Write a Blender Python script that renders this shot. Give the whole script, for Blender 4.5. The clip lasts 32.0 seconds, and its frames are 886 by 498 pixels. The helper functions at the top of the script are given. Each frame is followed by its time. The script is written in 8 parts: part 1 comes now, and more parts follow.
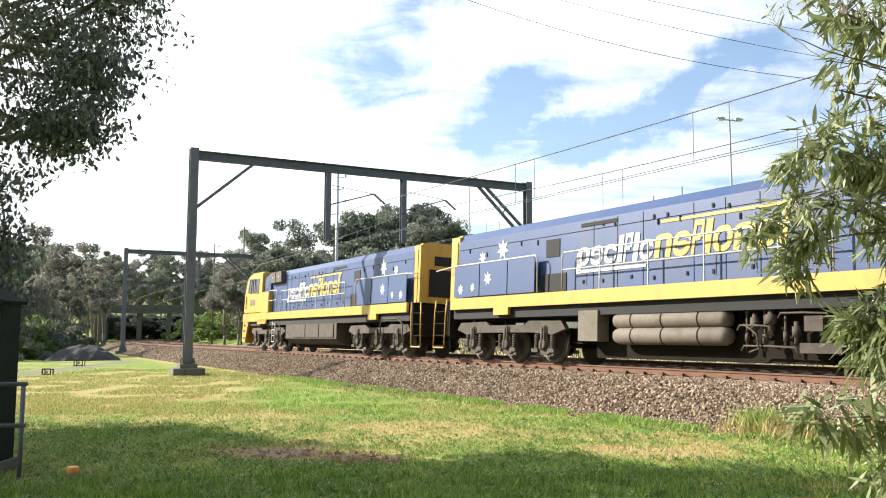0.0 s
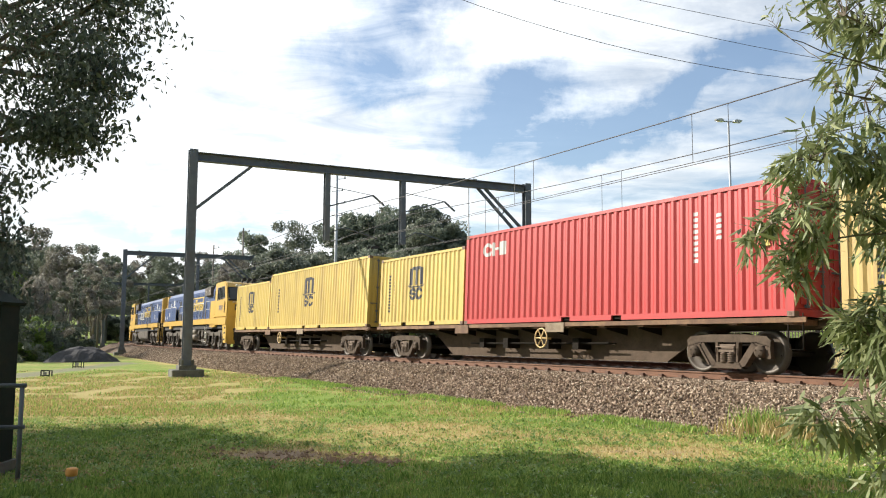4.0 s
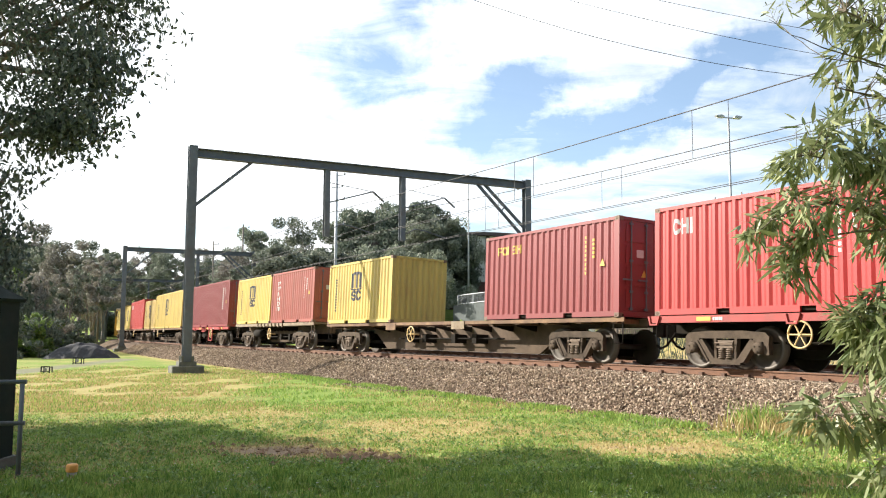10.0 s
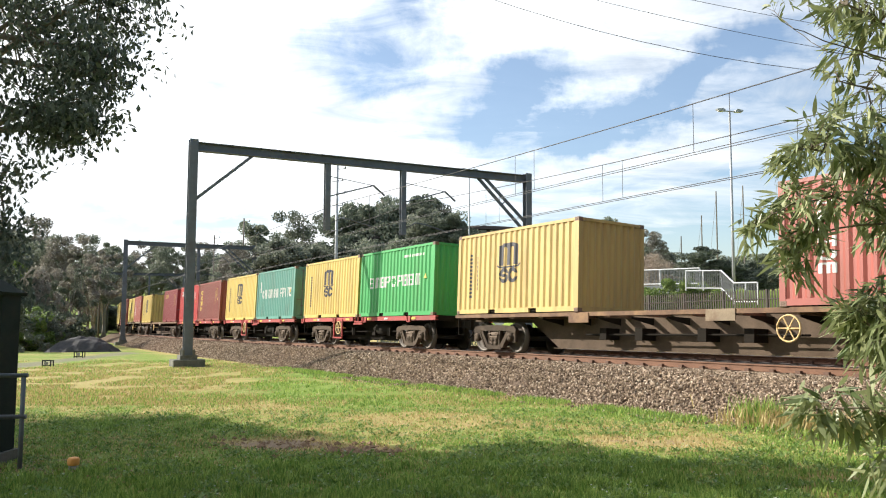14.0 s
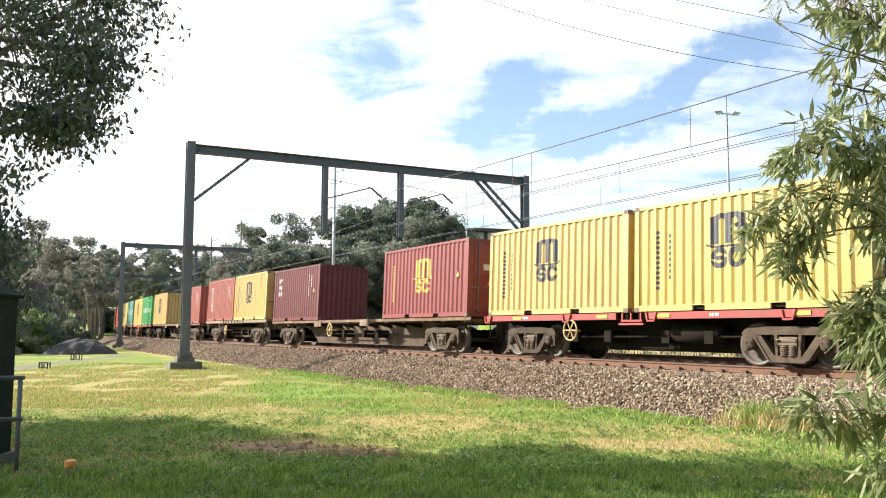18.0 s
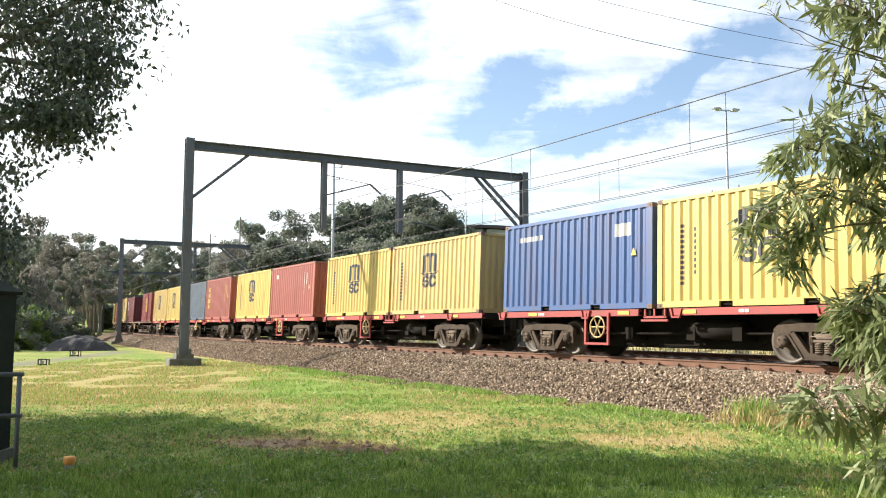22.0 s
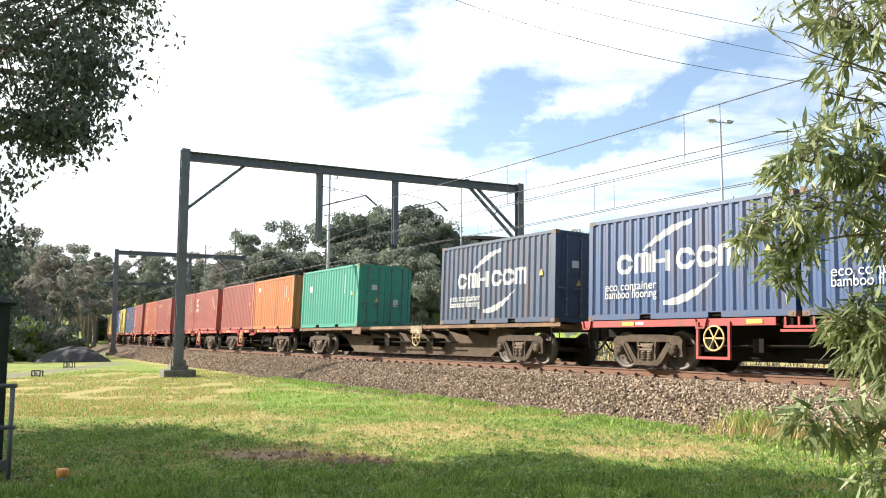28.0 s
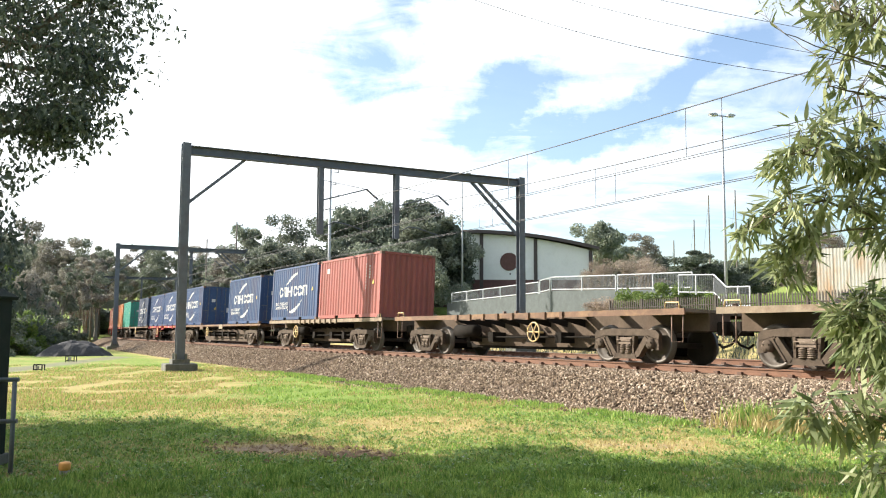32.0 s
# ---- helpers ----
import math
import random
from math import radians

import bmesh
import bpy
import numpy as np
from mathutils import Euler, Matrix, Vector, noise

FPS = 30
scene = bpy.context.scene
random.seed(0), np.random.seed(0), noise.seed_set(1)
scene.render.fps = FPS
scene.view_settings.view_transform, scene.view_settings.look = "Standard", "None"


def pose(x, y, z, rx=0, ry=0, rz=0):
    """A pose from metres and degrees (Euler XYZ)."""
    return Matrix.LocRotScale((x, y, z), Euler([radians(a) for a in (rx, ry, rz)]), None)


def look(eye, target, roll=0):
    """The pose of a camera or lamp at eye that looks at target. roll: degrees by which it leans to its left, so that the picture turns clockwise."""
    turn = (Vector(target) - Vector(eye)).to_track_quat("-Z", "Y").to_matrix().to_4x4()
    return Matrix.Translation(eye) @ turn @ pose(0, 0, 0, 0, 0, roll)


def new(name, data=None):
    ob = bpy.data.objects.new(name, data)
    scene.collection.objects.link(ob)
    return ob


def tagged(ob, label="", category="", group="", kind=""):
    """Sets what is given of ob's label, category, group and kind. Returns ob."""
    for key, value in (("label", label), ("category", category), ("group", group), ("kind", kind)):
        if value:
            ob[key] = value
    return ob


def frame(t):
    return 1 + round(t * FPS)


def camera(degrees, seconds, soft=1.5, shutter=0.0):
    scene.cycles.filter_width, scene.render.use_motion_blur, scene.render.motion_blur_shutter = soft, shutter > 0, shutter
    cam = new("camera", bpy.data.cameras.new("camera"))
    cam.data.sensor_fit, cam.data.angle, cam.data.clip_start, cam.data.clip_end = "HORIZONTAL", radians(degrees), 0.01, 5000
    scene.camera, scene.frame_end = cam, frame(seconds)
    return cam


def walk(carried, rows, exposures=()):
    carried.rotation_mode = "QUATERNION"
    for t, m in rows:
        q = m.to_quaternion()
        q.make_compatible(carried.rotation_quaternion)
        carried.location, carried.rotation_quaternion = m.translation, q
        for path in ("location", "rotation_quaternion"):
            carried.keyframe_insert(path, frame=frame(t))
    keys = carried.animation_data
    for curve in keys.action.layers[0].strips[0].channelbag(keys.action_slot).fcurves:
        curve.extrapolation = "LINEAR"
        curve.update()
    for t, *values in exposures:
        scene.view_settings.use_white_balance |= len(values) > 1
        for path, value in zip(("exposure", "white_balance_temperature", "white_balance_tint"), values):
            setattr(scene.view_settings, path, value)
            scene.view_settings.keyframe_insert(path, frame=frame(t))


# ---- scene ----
# ---- the track's line and the train's running ----
EYE = 1.65                 # camera height over the ground where it stands
RAIL0 = 0.60               # height of the rail head at s = 0
GRADE = -0.0110
CANT = -2.4                # degrees, leaning away from the camera
HALF = 1.219               # half the width of a container
_S = np.arange(-520.0, 520.0, 0.5)


def _heading(s):
    if s < 110:
        a = max(s, -60.0)
        return 2.11469 - 5.8444e-4 * a - 0.5 * 1.61771e-5 * a * a
    return 2.11469 - 5.8444e-4 * 110 - 0.5 * 1.61771e-5 * 110 ** 2 - 0.00236 * (s - 110)


_A = np.array([_heading(s) for s in _S])
_X = np.concatenate(([0], np.cumsum(np.cos(_A[:-1]) * 0.5)))
_Y = np.concatenate(([0], np.cumsum(np.sin(_A[:-1]) * 0.5)))
_X += 3.0327 - np.interp(0, _S, _X)
_Y += 22.8807 - np.interp(0, _S, _Y)
_AL, _XL, _YL = _A.tolist(), _X.tolist(), _Y.tolist()
_XC, _YC = _X[::16].copy(), _Y[::16].copy()


def line(s):
    """Centre of the near track in plan, and its heading."""
    k = min(max((s + 520.0) * 2.0, 0.0), len(_AL) - 1.001)
    i = int(k)
    k -= i
    a = _AL[i] * (1 - k) + _AL[i + 1] * k
    return _XL[i] * (1 - k) + _XL[i + 1] * k + math.sin(a) * HALF, _YL[i] * (1 - k) + _YL[i + 1] * k - math.cos(a) * HALF, a


def rail_z(s):
    return RAIL0 + GRADE * min(max(s, -30.0), 150.0)


def beside(s, d, z=0.0):
    """A point d metres to the left of the near track (towards the camera), z above its rail."""
    x, y, a = line(s)
    return Vector((x - math.sin(a) * d, y + math.cos(a) * d, rail_z(s) + z))


def on_track(s, span=9.0, d=0.0):
    """The pose of a vehicle whose middle is at s: x ahead, y to the left, z up from the rail."""
    f, b = beside(s + span / 2, d), beside(s - span / 2, d)
    x = (f - b).normalized()
    y = Vector((0, 0, 1)).cross(x).normalized()
    m = Matrix((x, y, x.cross(y))).transposed().to_4x4()
    return Matrix.Translation((f + b) / 2) @ m @ pose(0, 0, 0, -CANT, 0, 0)


def run(t):
    """How far the train has run at t seconds."""
    return 11.382 * t + 0.04869 * t * t + 9.255e-5 * t ** 3


def near_track(x, y):
    """s and the distance to the left of the near track's centre, for a point in plan."""
    s = -520.0 + 8.0 * int(np.argmin((_XC - x) ** 2 + (_YC - y) ** 2))
    cx, cy, a = line(s)
    s += (x - cx) * math.cos(a) + (y - cy) * math.sin(a)
    cx, cy, a = line(s)
    return s + (x - cx) * math.cos(a) + (y - cy) * math.sin(a), -(x - cx) * math.sin(a) + (y - cy) * math.cos(a)


# ---- camera ----
cam = camera(56.79, 32.0, soft=1.1)
PAN = [(0, 0, 0), (1, 0.5, 3), (2, 0, 6), (3, -1.3, 3), (3.5, -1.5, 2.7), (5.5, -1.5, 2), (6, -1.5, 2.6), (7, -1.7, 2.8), (8, -2, 1.2), (9, -1.6, -1),
       (10, -1.7, -4), (11, -2, -3), (12, -2, -3.2), (12.5, -0.8, -6.5), (13, 0, -12.5), (13.5, 0, -17.4), (14, -0.6, -15), (14.5, -0.3, -14.4),
       (16.5, -2, -14.6), (17, -2.6, -14.8), (18, -5, -11), (18.5, -5.2, -12), (19, -5, -17), (20, -6.4, -16.6), (21, -6.8, -17), (22, -6.7, -17),
       (22.5, -7, -13.4), (23, -8.5, -12), (24, -9.6, -10.2), (25, -10.2, -7.6), (25.5, -11, -6), (27.5, -15, 2.2), (28, -14.6, 2.6), (28.5, -13.8, 1.3),
       (29, -12.8, -3.3), (29.5, -12.5, -8), (30, -12.7, -7.8), (31, -12, -9), (32, -12.6, -8)]
FOCAL = 1450.3


def aim(dx, dy):
    """The camera's pose when the picture has slid by that much from the first one."""
    return Matrix.Translation((0, 0, EYE)) @ pose(0, 0, 0, 0, 0, math.degrees(dx / FOCAL) + 0.0) @ pose(0, 0, 0, 90 + 5.418 + math.degrees(dy / FOCAL)) @ pose(0, 0, 0, 0, 0, 0.207)


EXPOSE = [(0, 1.12), (1.1, 1.02), (2, 0.70), (3, 0.70), (8, 1.00), (9, 1.10), (11, 1.05), (13, 0.77), (14.5, 0.94), (17, 1.18), (18, 1.16), (19, 0.94), (20, 1.00), (23, 1.08), (28, 1.17), (32, 1.24)]
walk(cam, [(t, aim(dx, dy)) for t, dx, dy in PAN], EXPOSE)

# ---- sky and sun ----
SUN_TO = Vector((-0.951, 0.308, 0.53)).normalized()
SUN_EL = math.asin(SUN_TO.z)
SUN_AZ = math.atan2(SUN_TO.x, SUN_TO.y)


def link(tree, a, b):
    tree.links.new(a, b)


def nd(tree, kind, **values):
    n = tree.nodes.new(kind)
    for k, v in values.items():
        n.inputs[k.replace("_", " ")].default_value = v
    return n


def mth(tree, op, a, b=0.0, clamp=False):
    n = tree.nodes.new("ShaderNodeMath")
    n.operation, n.use_clamp = op, clamp
    for i, v in enumerate((a, b)):
        if isinstance(v, (int, float)):
            n.inputs[i].default_value = v
        else:
            link(tree, v, n.inputs[i])
    return n.outputs[0]


def ramp(tree, fac, stops):
    n = tree.nodes.new("ShaderNodeValToRGB")
    while len(n.color_ramp.elements) < len(stops):
        n.color_ramp.elements.new(0.5)
    for e, (p, c) in zip(n.color_ramp.elements, stops):
        e.position = p
        e.color = (c, c, c, 1) if isinstance(c, (int, float)) else (*c, 1)
    link(tree, fac, n.inputs[0])
    return n.outputs[0]


def mix(tree, fac, a, b, kind="MIX"):
    n = tree.nodes.new("ShaderNodeMix")
    n.data_type, n.blend_type = "RGBA", kind
    for i, v in ((0, fac), (6, a), (7, b)):
        if isinstance(v, (int, float)):
            n.inputs[i].default_value = v
        elif isinstance(v, tuple):
            n.inputs[i].default_value = (*v, 1)
        else:
            link(tree, v, n.inputs[i])
    return n.outputs[2]


def make_world():
    w = bpy.data.worlds.new("sky")
    scene.world = w
    w.use_nodes = True
    t = w.node_tree
    t.nodes.clear()
    out = t.nodes.new("ShaderNodeOutputWorld")
    sky = t.nodes.new("ShaderNodeTexSky")
    sky.sky_type, sky.sun_disc = "NISHITA", False
    sky.sun_elevation, sky.sun_rotation = SUN_EL, SUN_AZ
    sky.air_density, sky.dust_density, sky.ozone_density = 1.0, 1.0, 2.0
    bg = nd(t, "ShaderNodeBackground", Strength=SKY)
    link(t, sky.outputs[0], bg.inputs[0])
    co = t.nodes.new("ShaderNodeTexCoord")
    sep = t.nodes.new("ShaderNodeSeparateXYZ")
    link(t, co.outputs["Generated"], sep.inputs[0])
    z = mth(t, "MAXIMUM", mth(t, "ADD", sep.outputs[2], 0.12), 0.05)
    comb = t.nodes.new("ShaderNodeCombineXYZ")
    link(t, mth(t, "DIVIDE", sep.outputs[0], z), comb.inputs[0])
    link(t, mth(t, "DIVIDE", sep.outputs[1], z), comb.inputs[1])
    mp = nd(t, "ShaderNodeMapping")
    mp.inputs["Rotation"].default_value = (0, 0, radians(CLOUD_TURN))
    mp.inputs["Scale"].default_value = (0.75, 1.15, 1)
    mp.inputs["Location"].default_value = CLOUD_AT
    link(t, comb.outputs[0], mp.inputs[0])
    big = nd(t, "ShaderNodeTexNoise", Scale=0.9, Detail=8.0, Roughness=0.58, Distortion=0.5)
    link(t, mp.outputs[0], big.inputs["Vector"])
    fine = nd(t, "ShaderNodeTexNoise", Scale=3.1, Detail=9.0, Roughness=0.62, Distortion=0.8)
    link(t, mp.outputs[0], fine.inputs["Vector"])
    cover = mth(t, "ADD", mth(t, "MULTIPLY", big.outputs[0], 0.60), mth(t, "MULTIPLY", fine.outputs[0], 0.40))
    # more cover towards the sun and low over the land
    dot = t.nodes.new("ShaderNodeVectorMath")
    dot.operation = "DOT_PRODUCT"
    link(t, co.outputs["Generated"], dot.inputs[0])
    dot.inputs[1].default_value = SUN_TO
    cover = mth(t, "ADD", cover, mth(t, "MULTIPLY", dot.outputs["Value"], 0.16))
    # clear sky low down, away from the sun
    gap = mth(t, "MULTIPLY", mth(t, "MAXIMUM", mth(t, "SUBTRACT", 0.25, sep.outputs[2]), 0.0), mth(t, "MAXIMUM", mth(t, "SUBTRACT", 0.65, dot.outputs["Value"]), 0.0))
    cover = mth(t, "SUBTRACT", cover, mth(t, "MULTIPLY", gap, 2.6))
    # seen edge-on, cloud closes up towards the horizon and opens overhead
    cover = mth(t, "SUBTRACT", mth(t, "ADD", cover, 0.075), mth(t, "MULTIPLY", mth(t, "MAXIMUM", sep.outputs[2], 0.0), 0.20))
    # breaks in the cloud over the railway
    wisp = nd(t, "ShaderNodeTexNoise", Scale=6.5, Detail=9.0, Roughness=0.62)
    link(t, co.outputs["Generated"], wisp.inputs["Vector"])
    wsep = t.nodes.new("ShaderNodeSeparateXYZ")
    link(t, wisp.outputs["Color"], wsep.inputs[0])
    ahead = mth(t, "MAXIMUM", sep.outputs[1], 0.05)
    u = mth(t, "ADD", mth(t, "DIVIDE", sep.outputs[0], ahead), mth(t, "MULTIPLY", mth(t, "SUBTRACT", wsep.outputs[0], 0.5), 0.30))
    v = mth(t, "ADD", mth(t, "DIVIDE", sep.outputs[2], ahead), mth(t, "MULTIPLY", mth(t, "SUBTRACT", wsep.outputs[1], 0.5), 0.20))
    for cu, cv, ru, rv, slope, deep in BREAKS:
        du = mth(t, "SUBTRACT", u, cu)
        dv = mth(t, "SUBTRACT", mth(t, "SUBTRACT", v, cv), mth(t, "MULTIPLY", du, slope))
        q = mth(t, "ADD", mth(t, "POWER", mth(t, "ABSOLUTE", mth(t, "DIVIDE", du, ru)), 2.0), mth(t, "POWER", mth(t, "ABSOLUTE", mth(t, "DIVIDE", dv, rv)), 2.0))
        cover = mth(t, "SUBTRACT", cover, mth(t, "MULTIPLY", mth(t, "POWER", mth(t, "MAXIMUM", mth(t, "SUBTRACT", 1.0, q), 0.0), 1.6), deep))
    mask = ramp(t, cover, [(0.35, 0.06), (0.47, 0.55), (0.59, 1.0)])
    # thin cloud is bright round the sun and duller away from it
    lit = mth(t, "MINIMUM", 0.86, mth(t, "ADD", CLOUD_LOW, mth(t, "MULTIPLY", mth(t, "POWER", mth(t, "MULTIPLY", mth(t, "ADD", dot.outputs["Value"], 1.0), 0.5), 1.5), CLOUD_SUN)))
    shade = ramp(t, mth(t, "ADD", mth(t, "MULTIPLY", fine.outputs[0], 0.5), mth(t, "MULTIPLY", wisp.outputs[0], 0.5)), [(0.34, 0.70), (0.56, 1.0)])
    cl = nd(t, "ShaderNodeBackground")
    link(t, mix(t, 1.0, (0.93, 0.97, 1.0), shade, "MULTIPLY"), cl.inputs[0])
    link(t, lit, cl.inputs[1])
    ms = t.nodes.new("ShaderNodeMixShader")
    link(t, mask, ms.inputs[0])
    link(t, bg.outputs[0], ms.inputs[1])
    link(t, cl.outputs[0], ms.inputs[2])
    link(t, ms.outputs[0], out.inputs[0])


SKY, CLOUD_LOW, CLOUD_SUN, CLOUD_TURN, CLOUD_AT = 0.105, 0.09, 1.5, -35, (4.1, 2.3, 0.0)
BREAKS = [(-0.09, 0.325, 0.15, 0.065, 0.1, 0.26), (0.07, 0.27, 0.15, 0.060, 0.15, 0.24), (0.27, 0.275, 0.16, 0.050, 0.45, 0.17), (0.14, 0.22, 0.10, 0.036, 0.2, 0.16), (-0.03, 0.42, 0.13, 0.07, 0.2, 0.24), (0.42, 0.33, 0.12, 0.05, 0.3, 0.10), (-0.38, 0.125, 0.36, 0.030, 0.0, 0.26)]
make_world()
sun = new("sun", bpy.data.lights.new("sun", "SUN"))
sun.data.energy, sun.data.angle, sun.data.color = 5.0, radians(0.5), (1.0, 0.93, 0.82)
sun.matrix_world = look(SUN_TO * 100, (0, 0, 0))


# ---- materials ----
def material(name, base, rough=0.6, metal=0.0, vary=0.12, scale=3.0, bump=0.15, bump_scale=60.0, stain=None, stain_amount=0.4, stain_scale=1.2, streak=1.0, hue=0.0, spec=0.5):
    """Colour varied at two scales, with stains, and a fine relief. streak < 1 draws the stains out downwards; hue varies from piece to piece."""
    m = bpy.data.materials.new(name)
    m.use_nodes = True
    t = m.node_tree
    b = t.nodes["Principled BSDF"]
    co = t.nodes.new("ShaderNodeTexCoord")
    mp = nd(t, "ShaderNodeMapping")
    mp.inputs["Scale"].default_value = (1, 1, streak)
    link(t, co.outputs["Object"], mp.inputs[0])
    info = t.nodes.new("ShaderNodeObjectInfo")
    shift = t.nodes.new("ShaderNodeVectorMath")
    shift.operation = "MULTIPLY_ADD"
    comb = t.nodes.new("ShaderNodeCombineXYZ")
    link(t, info.outputs["Random"], comb.inputs[0])
    link(t, info.outputs["Random"], comb.inputs[1])
    link(t, comb.outputs[0], shift.inputs[0])
    shift.inputs[1].default_value = (37, 53, 0)
    link(t, mp.outputs[0], shift.inputs[2])
    n1 = nd(t, "ShaderNodeTexNoise", Scale=scale, Detail=6.0, Roughness=0.6)
    n2 = nd(t, "ShaderNodeTexNoise", Scale=scale * 11, Detail=4.0, Roughness=0.6)
    for n in (n1, n2):
        link(t, shift.outputs[0], n.inputs["Vector"])
    v = mth(t, "ADD", mth(t, "MULTIPLY", n1.outputs[0], 0.6), mth(t, "MULTIPLY", n2.outputs[0], 0.4))
    col = mix(t, 1.0, base, ramp(t, v, [(0.3, 1 - vary), (0.7, 1 + vary)]), "MULTIPLY")
    if hue:
        hv = nd(t, "ShaderNodeHueSaturation")
        link(t, mth(t, "MULTIPLY_ADD", info.outputs["Random"], hue), hv.inputs["Value"])
        hv.inputs["Value"].links[0].from_node.inputs[2].default_value = 1 - hue / 2
        link(t, col, hv.inputs["Color"])
        col = hv.outputs[0]
    if stain:
        n3 = nd(t, "ShaderNodeTexNoise", Scale=stain_scale, Detail=8.0, Roughness=0.68)
        link(t, shift.outputs[0], n3.inputs["Vector"])
        col = mix(t, ramp(t, n3.outputs[0], [(0.48, 0.0), (0.72, stain_amount)]), col, stain)
    link(t, col, b.inputs["Base Color"])
    b.inputs["Roughness"].default_value = rough
    b.inputs["Metallic"].default_value = metal
    b.inputs["Specular IOR Level"].default_value = spec
    if bump:
        n4 = nd(t, "ShaderNodeTexNoise", Scale=bump_scale, Detail=3.0)
        link(t, co.outputs["Object"], n4.inputs["Vector"])
        bp = nd(t, "ShaderNodeBump", Strength=bump, Distance=0.02)
        link(t, n4.outputs[0], bp.inputs["Height"])
        link(t, bp.outputs[0], b.inputs["Normal"])
    return m


RUST = (0.10, 0.045, 0.022)
DIRT = (0.07, 0.055, 0.04)


def paint(name, base, amount=0.5, rough=0.45):
    base = tuple(c * 0.66 for c in base)
    return material(name, base, rough, vary=0.10, scale=0.8, bump=0.06, bump_scale=20, stain=RUST, stain_amount=amount, stain_scale=2.2, streak=0.16, hue=0.16)


YELLOW = paint("yellow container paint", (0.81, 0.595, 0.16))
YELLOW_PALE = paint("faded yellow container paint", (0.76, 0.54, 0.19))
RED = paint("red container paint", (0.60, 0.045, 0.045), 0.2)
OXIDE = paint("oxide red container paint", (0.46, 0.125, 0.100))
DULL_RED = paint("dull red container paint", (0.33, 0.075, 0.06))
CRIMSON = paint("dark red container paint", (0.30, 0.048, 0.052), 0.2)
MAROON = paint("maroon container paint", (0.17, 0.022, 0.030), 0.2)
ORANGE = paint("orange container paint", (0.60, 0.165, 0.08))
TAN_ORANGE = paint("tan orange container paint", (0.62, 0.22, 0.07))
GREEN = paint("green container paint", (0.05, 0.46, 0.12), 0.2)
TEAL = paint("teal container paint", (0.12, 0.36, 0.30))
SEA_GREEN = paint("sea green container paint", (0.05, 0.38, 0.28), 0.2)
BLUE = paint("blue container paint", (0.05, 0.13, 0.36))
NAVY = paint("navy container paint", (0.050, 0.098, 0.20))
NAVY_DULL = paint("dull navy container paint", (0.048, 0.082, 0.155))
MID_BLUE = paint("mid blue container paint", (0.038, 0.090, 0.225))
GREY_BLUE = paint("grey blue container paint", (0.13, 0.18, 0.25), 0.6)
CASTING = material("corner casting steel", (0.16, 0.10, 0.07), 0.6, vary=0.3, stain=RUST, stain_amount=0.7)
MARK_WHITE = material("white marking paint", (0.50, 0.50, 0.49), 0.5, vary=0.12, bump=0)
MARK_DARK = material("dark marking paint", (0.028, 0.028, 0.038), 0.5, vary=0.12, bump=0)
MARK_YELLOW = material("yellow marking paint", (0.52, 0.36, 0.06), 0.5, vary=0.12, bump=0)
MARK_ORANGE = material("orange marking paint", (0.50, 0.14, 0.04), 0.5, vary=0.12, bump=0)
MARK_RED = material("red marking paint", (0.6, 0.04, 0.03), 0.5, vary=0.12, bump=0)
DECK_RED = material("red wagon paint", (0.32, 0.034, 0.030), 0.55, stain=DIRT, stain_amount=0.6, hue=0.15)
DECK_BROWN = material("brown wagon paint", (0.13, 0.072, 0.042), 0.8, vary=0.35, stain=(0.28, 0.17, 0.08), stain_amount=0.8, stain_scale=1.5, hue=0.2)
DECK_GREY = material("weathered grey wagon paint", (0.22, 0.17, 0.115), 0.8, vary=0.35, stain=RUST, stain_amount=0.9, stain_scale=1.8)
BELLY = material("grimy brown belly plate", (0.10, 0.073, 0.053), 0.9, vary=0.35, stain=(0.07, 0.046, 0.03), stain_amount=0.6, spec=0.2)
BOGIE = material("grimy bogie steel", (0.080, 0.059, 0.043), 0.85, vary=0.4, scale=5, stain=(0.03, 0.024, 0.018), stain_amount=0.75, stain_scale=3, hue=0.4, spec=0.2)
SPRING = material("rusty coil spring", (0.17, 0.13, 0.10), 0.8, vary=0.3, spec=0.2)
# Near-black: shade beneath the decks is partly put into this colour.
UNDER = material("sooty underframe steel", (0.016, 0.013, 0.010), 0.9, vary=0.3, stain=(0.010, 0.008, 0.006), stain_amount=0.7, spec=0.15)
WHEEL = material("wheel steel", (0.075, 0.058, 0.044), 0.7, 0.0, vary=0.3, stain=DIRT, stain_amount=0.6)
TREAD = material("worn wheel tread", (0.10, 0.085, 0.07), 0.55, 0.3, vary=0.1)
HANDWHEEL = material("cream handwheel paint", (0.62, 0.44, 0.20), 0.55, vary=0.2, stain=DIRT, stain_amount=0.5)
RAIL_RUST = material("rusty rail side", (0.17, 0.085, 0.05), 0.8, vary=0.25, stain=(0.07, 0.035, 0.02), stain_amount=0.7, stain_scale=6)
RAIL_TOP = material("polished rail head", (0.34, 0.31, 0.28), 0.35, 0.8, vary=0.15)
SLEEPER = material("concrete sleeper", (0.25, 0.185, 0.135), 0.9, vary=0.25, stain=DIRT, stain_amount=0.7)
CLIP = material("rusty rail clip", (0.11, 0.06, 0.04), 0.8, vary=0.3)
BALLAST = material("grey brown ballast", (0.125, 0.092, 0.068), 0.95, vary=0.45, scale=6, bump=1.0, bump_scale=26, stain=(0.05, 0.036, 0.025), stain_amount=0.6, stain_scale=0.7, spec=0.1)
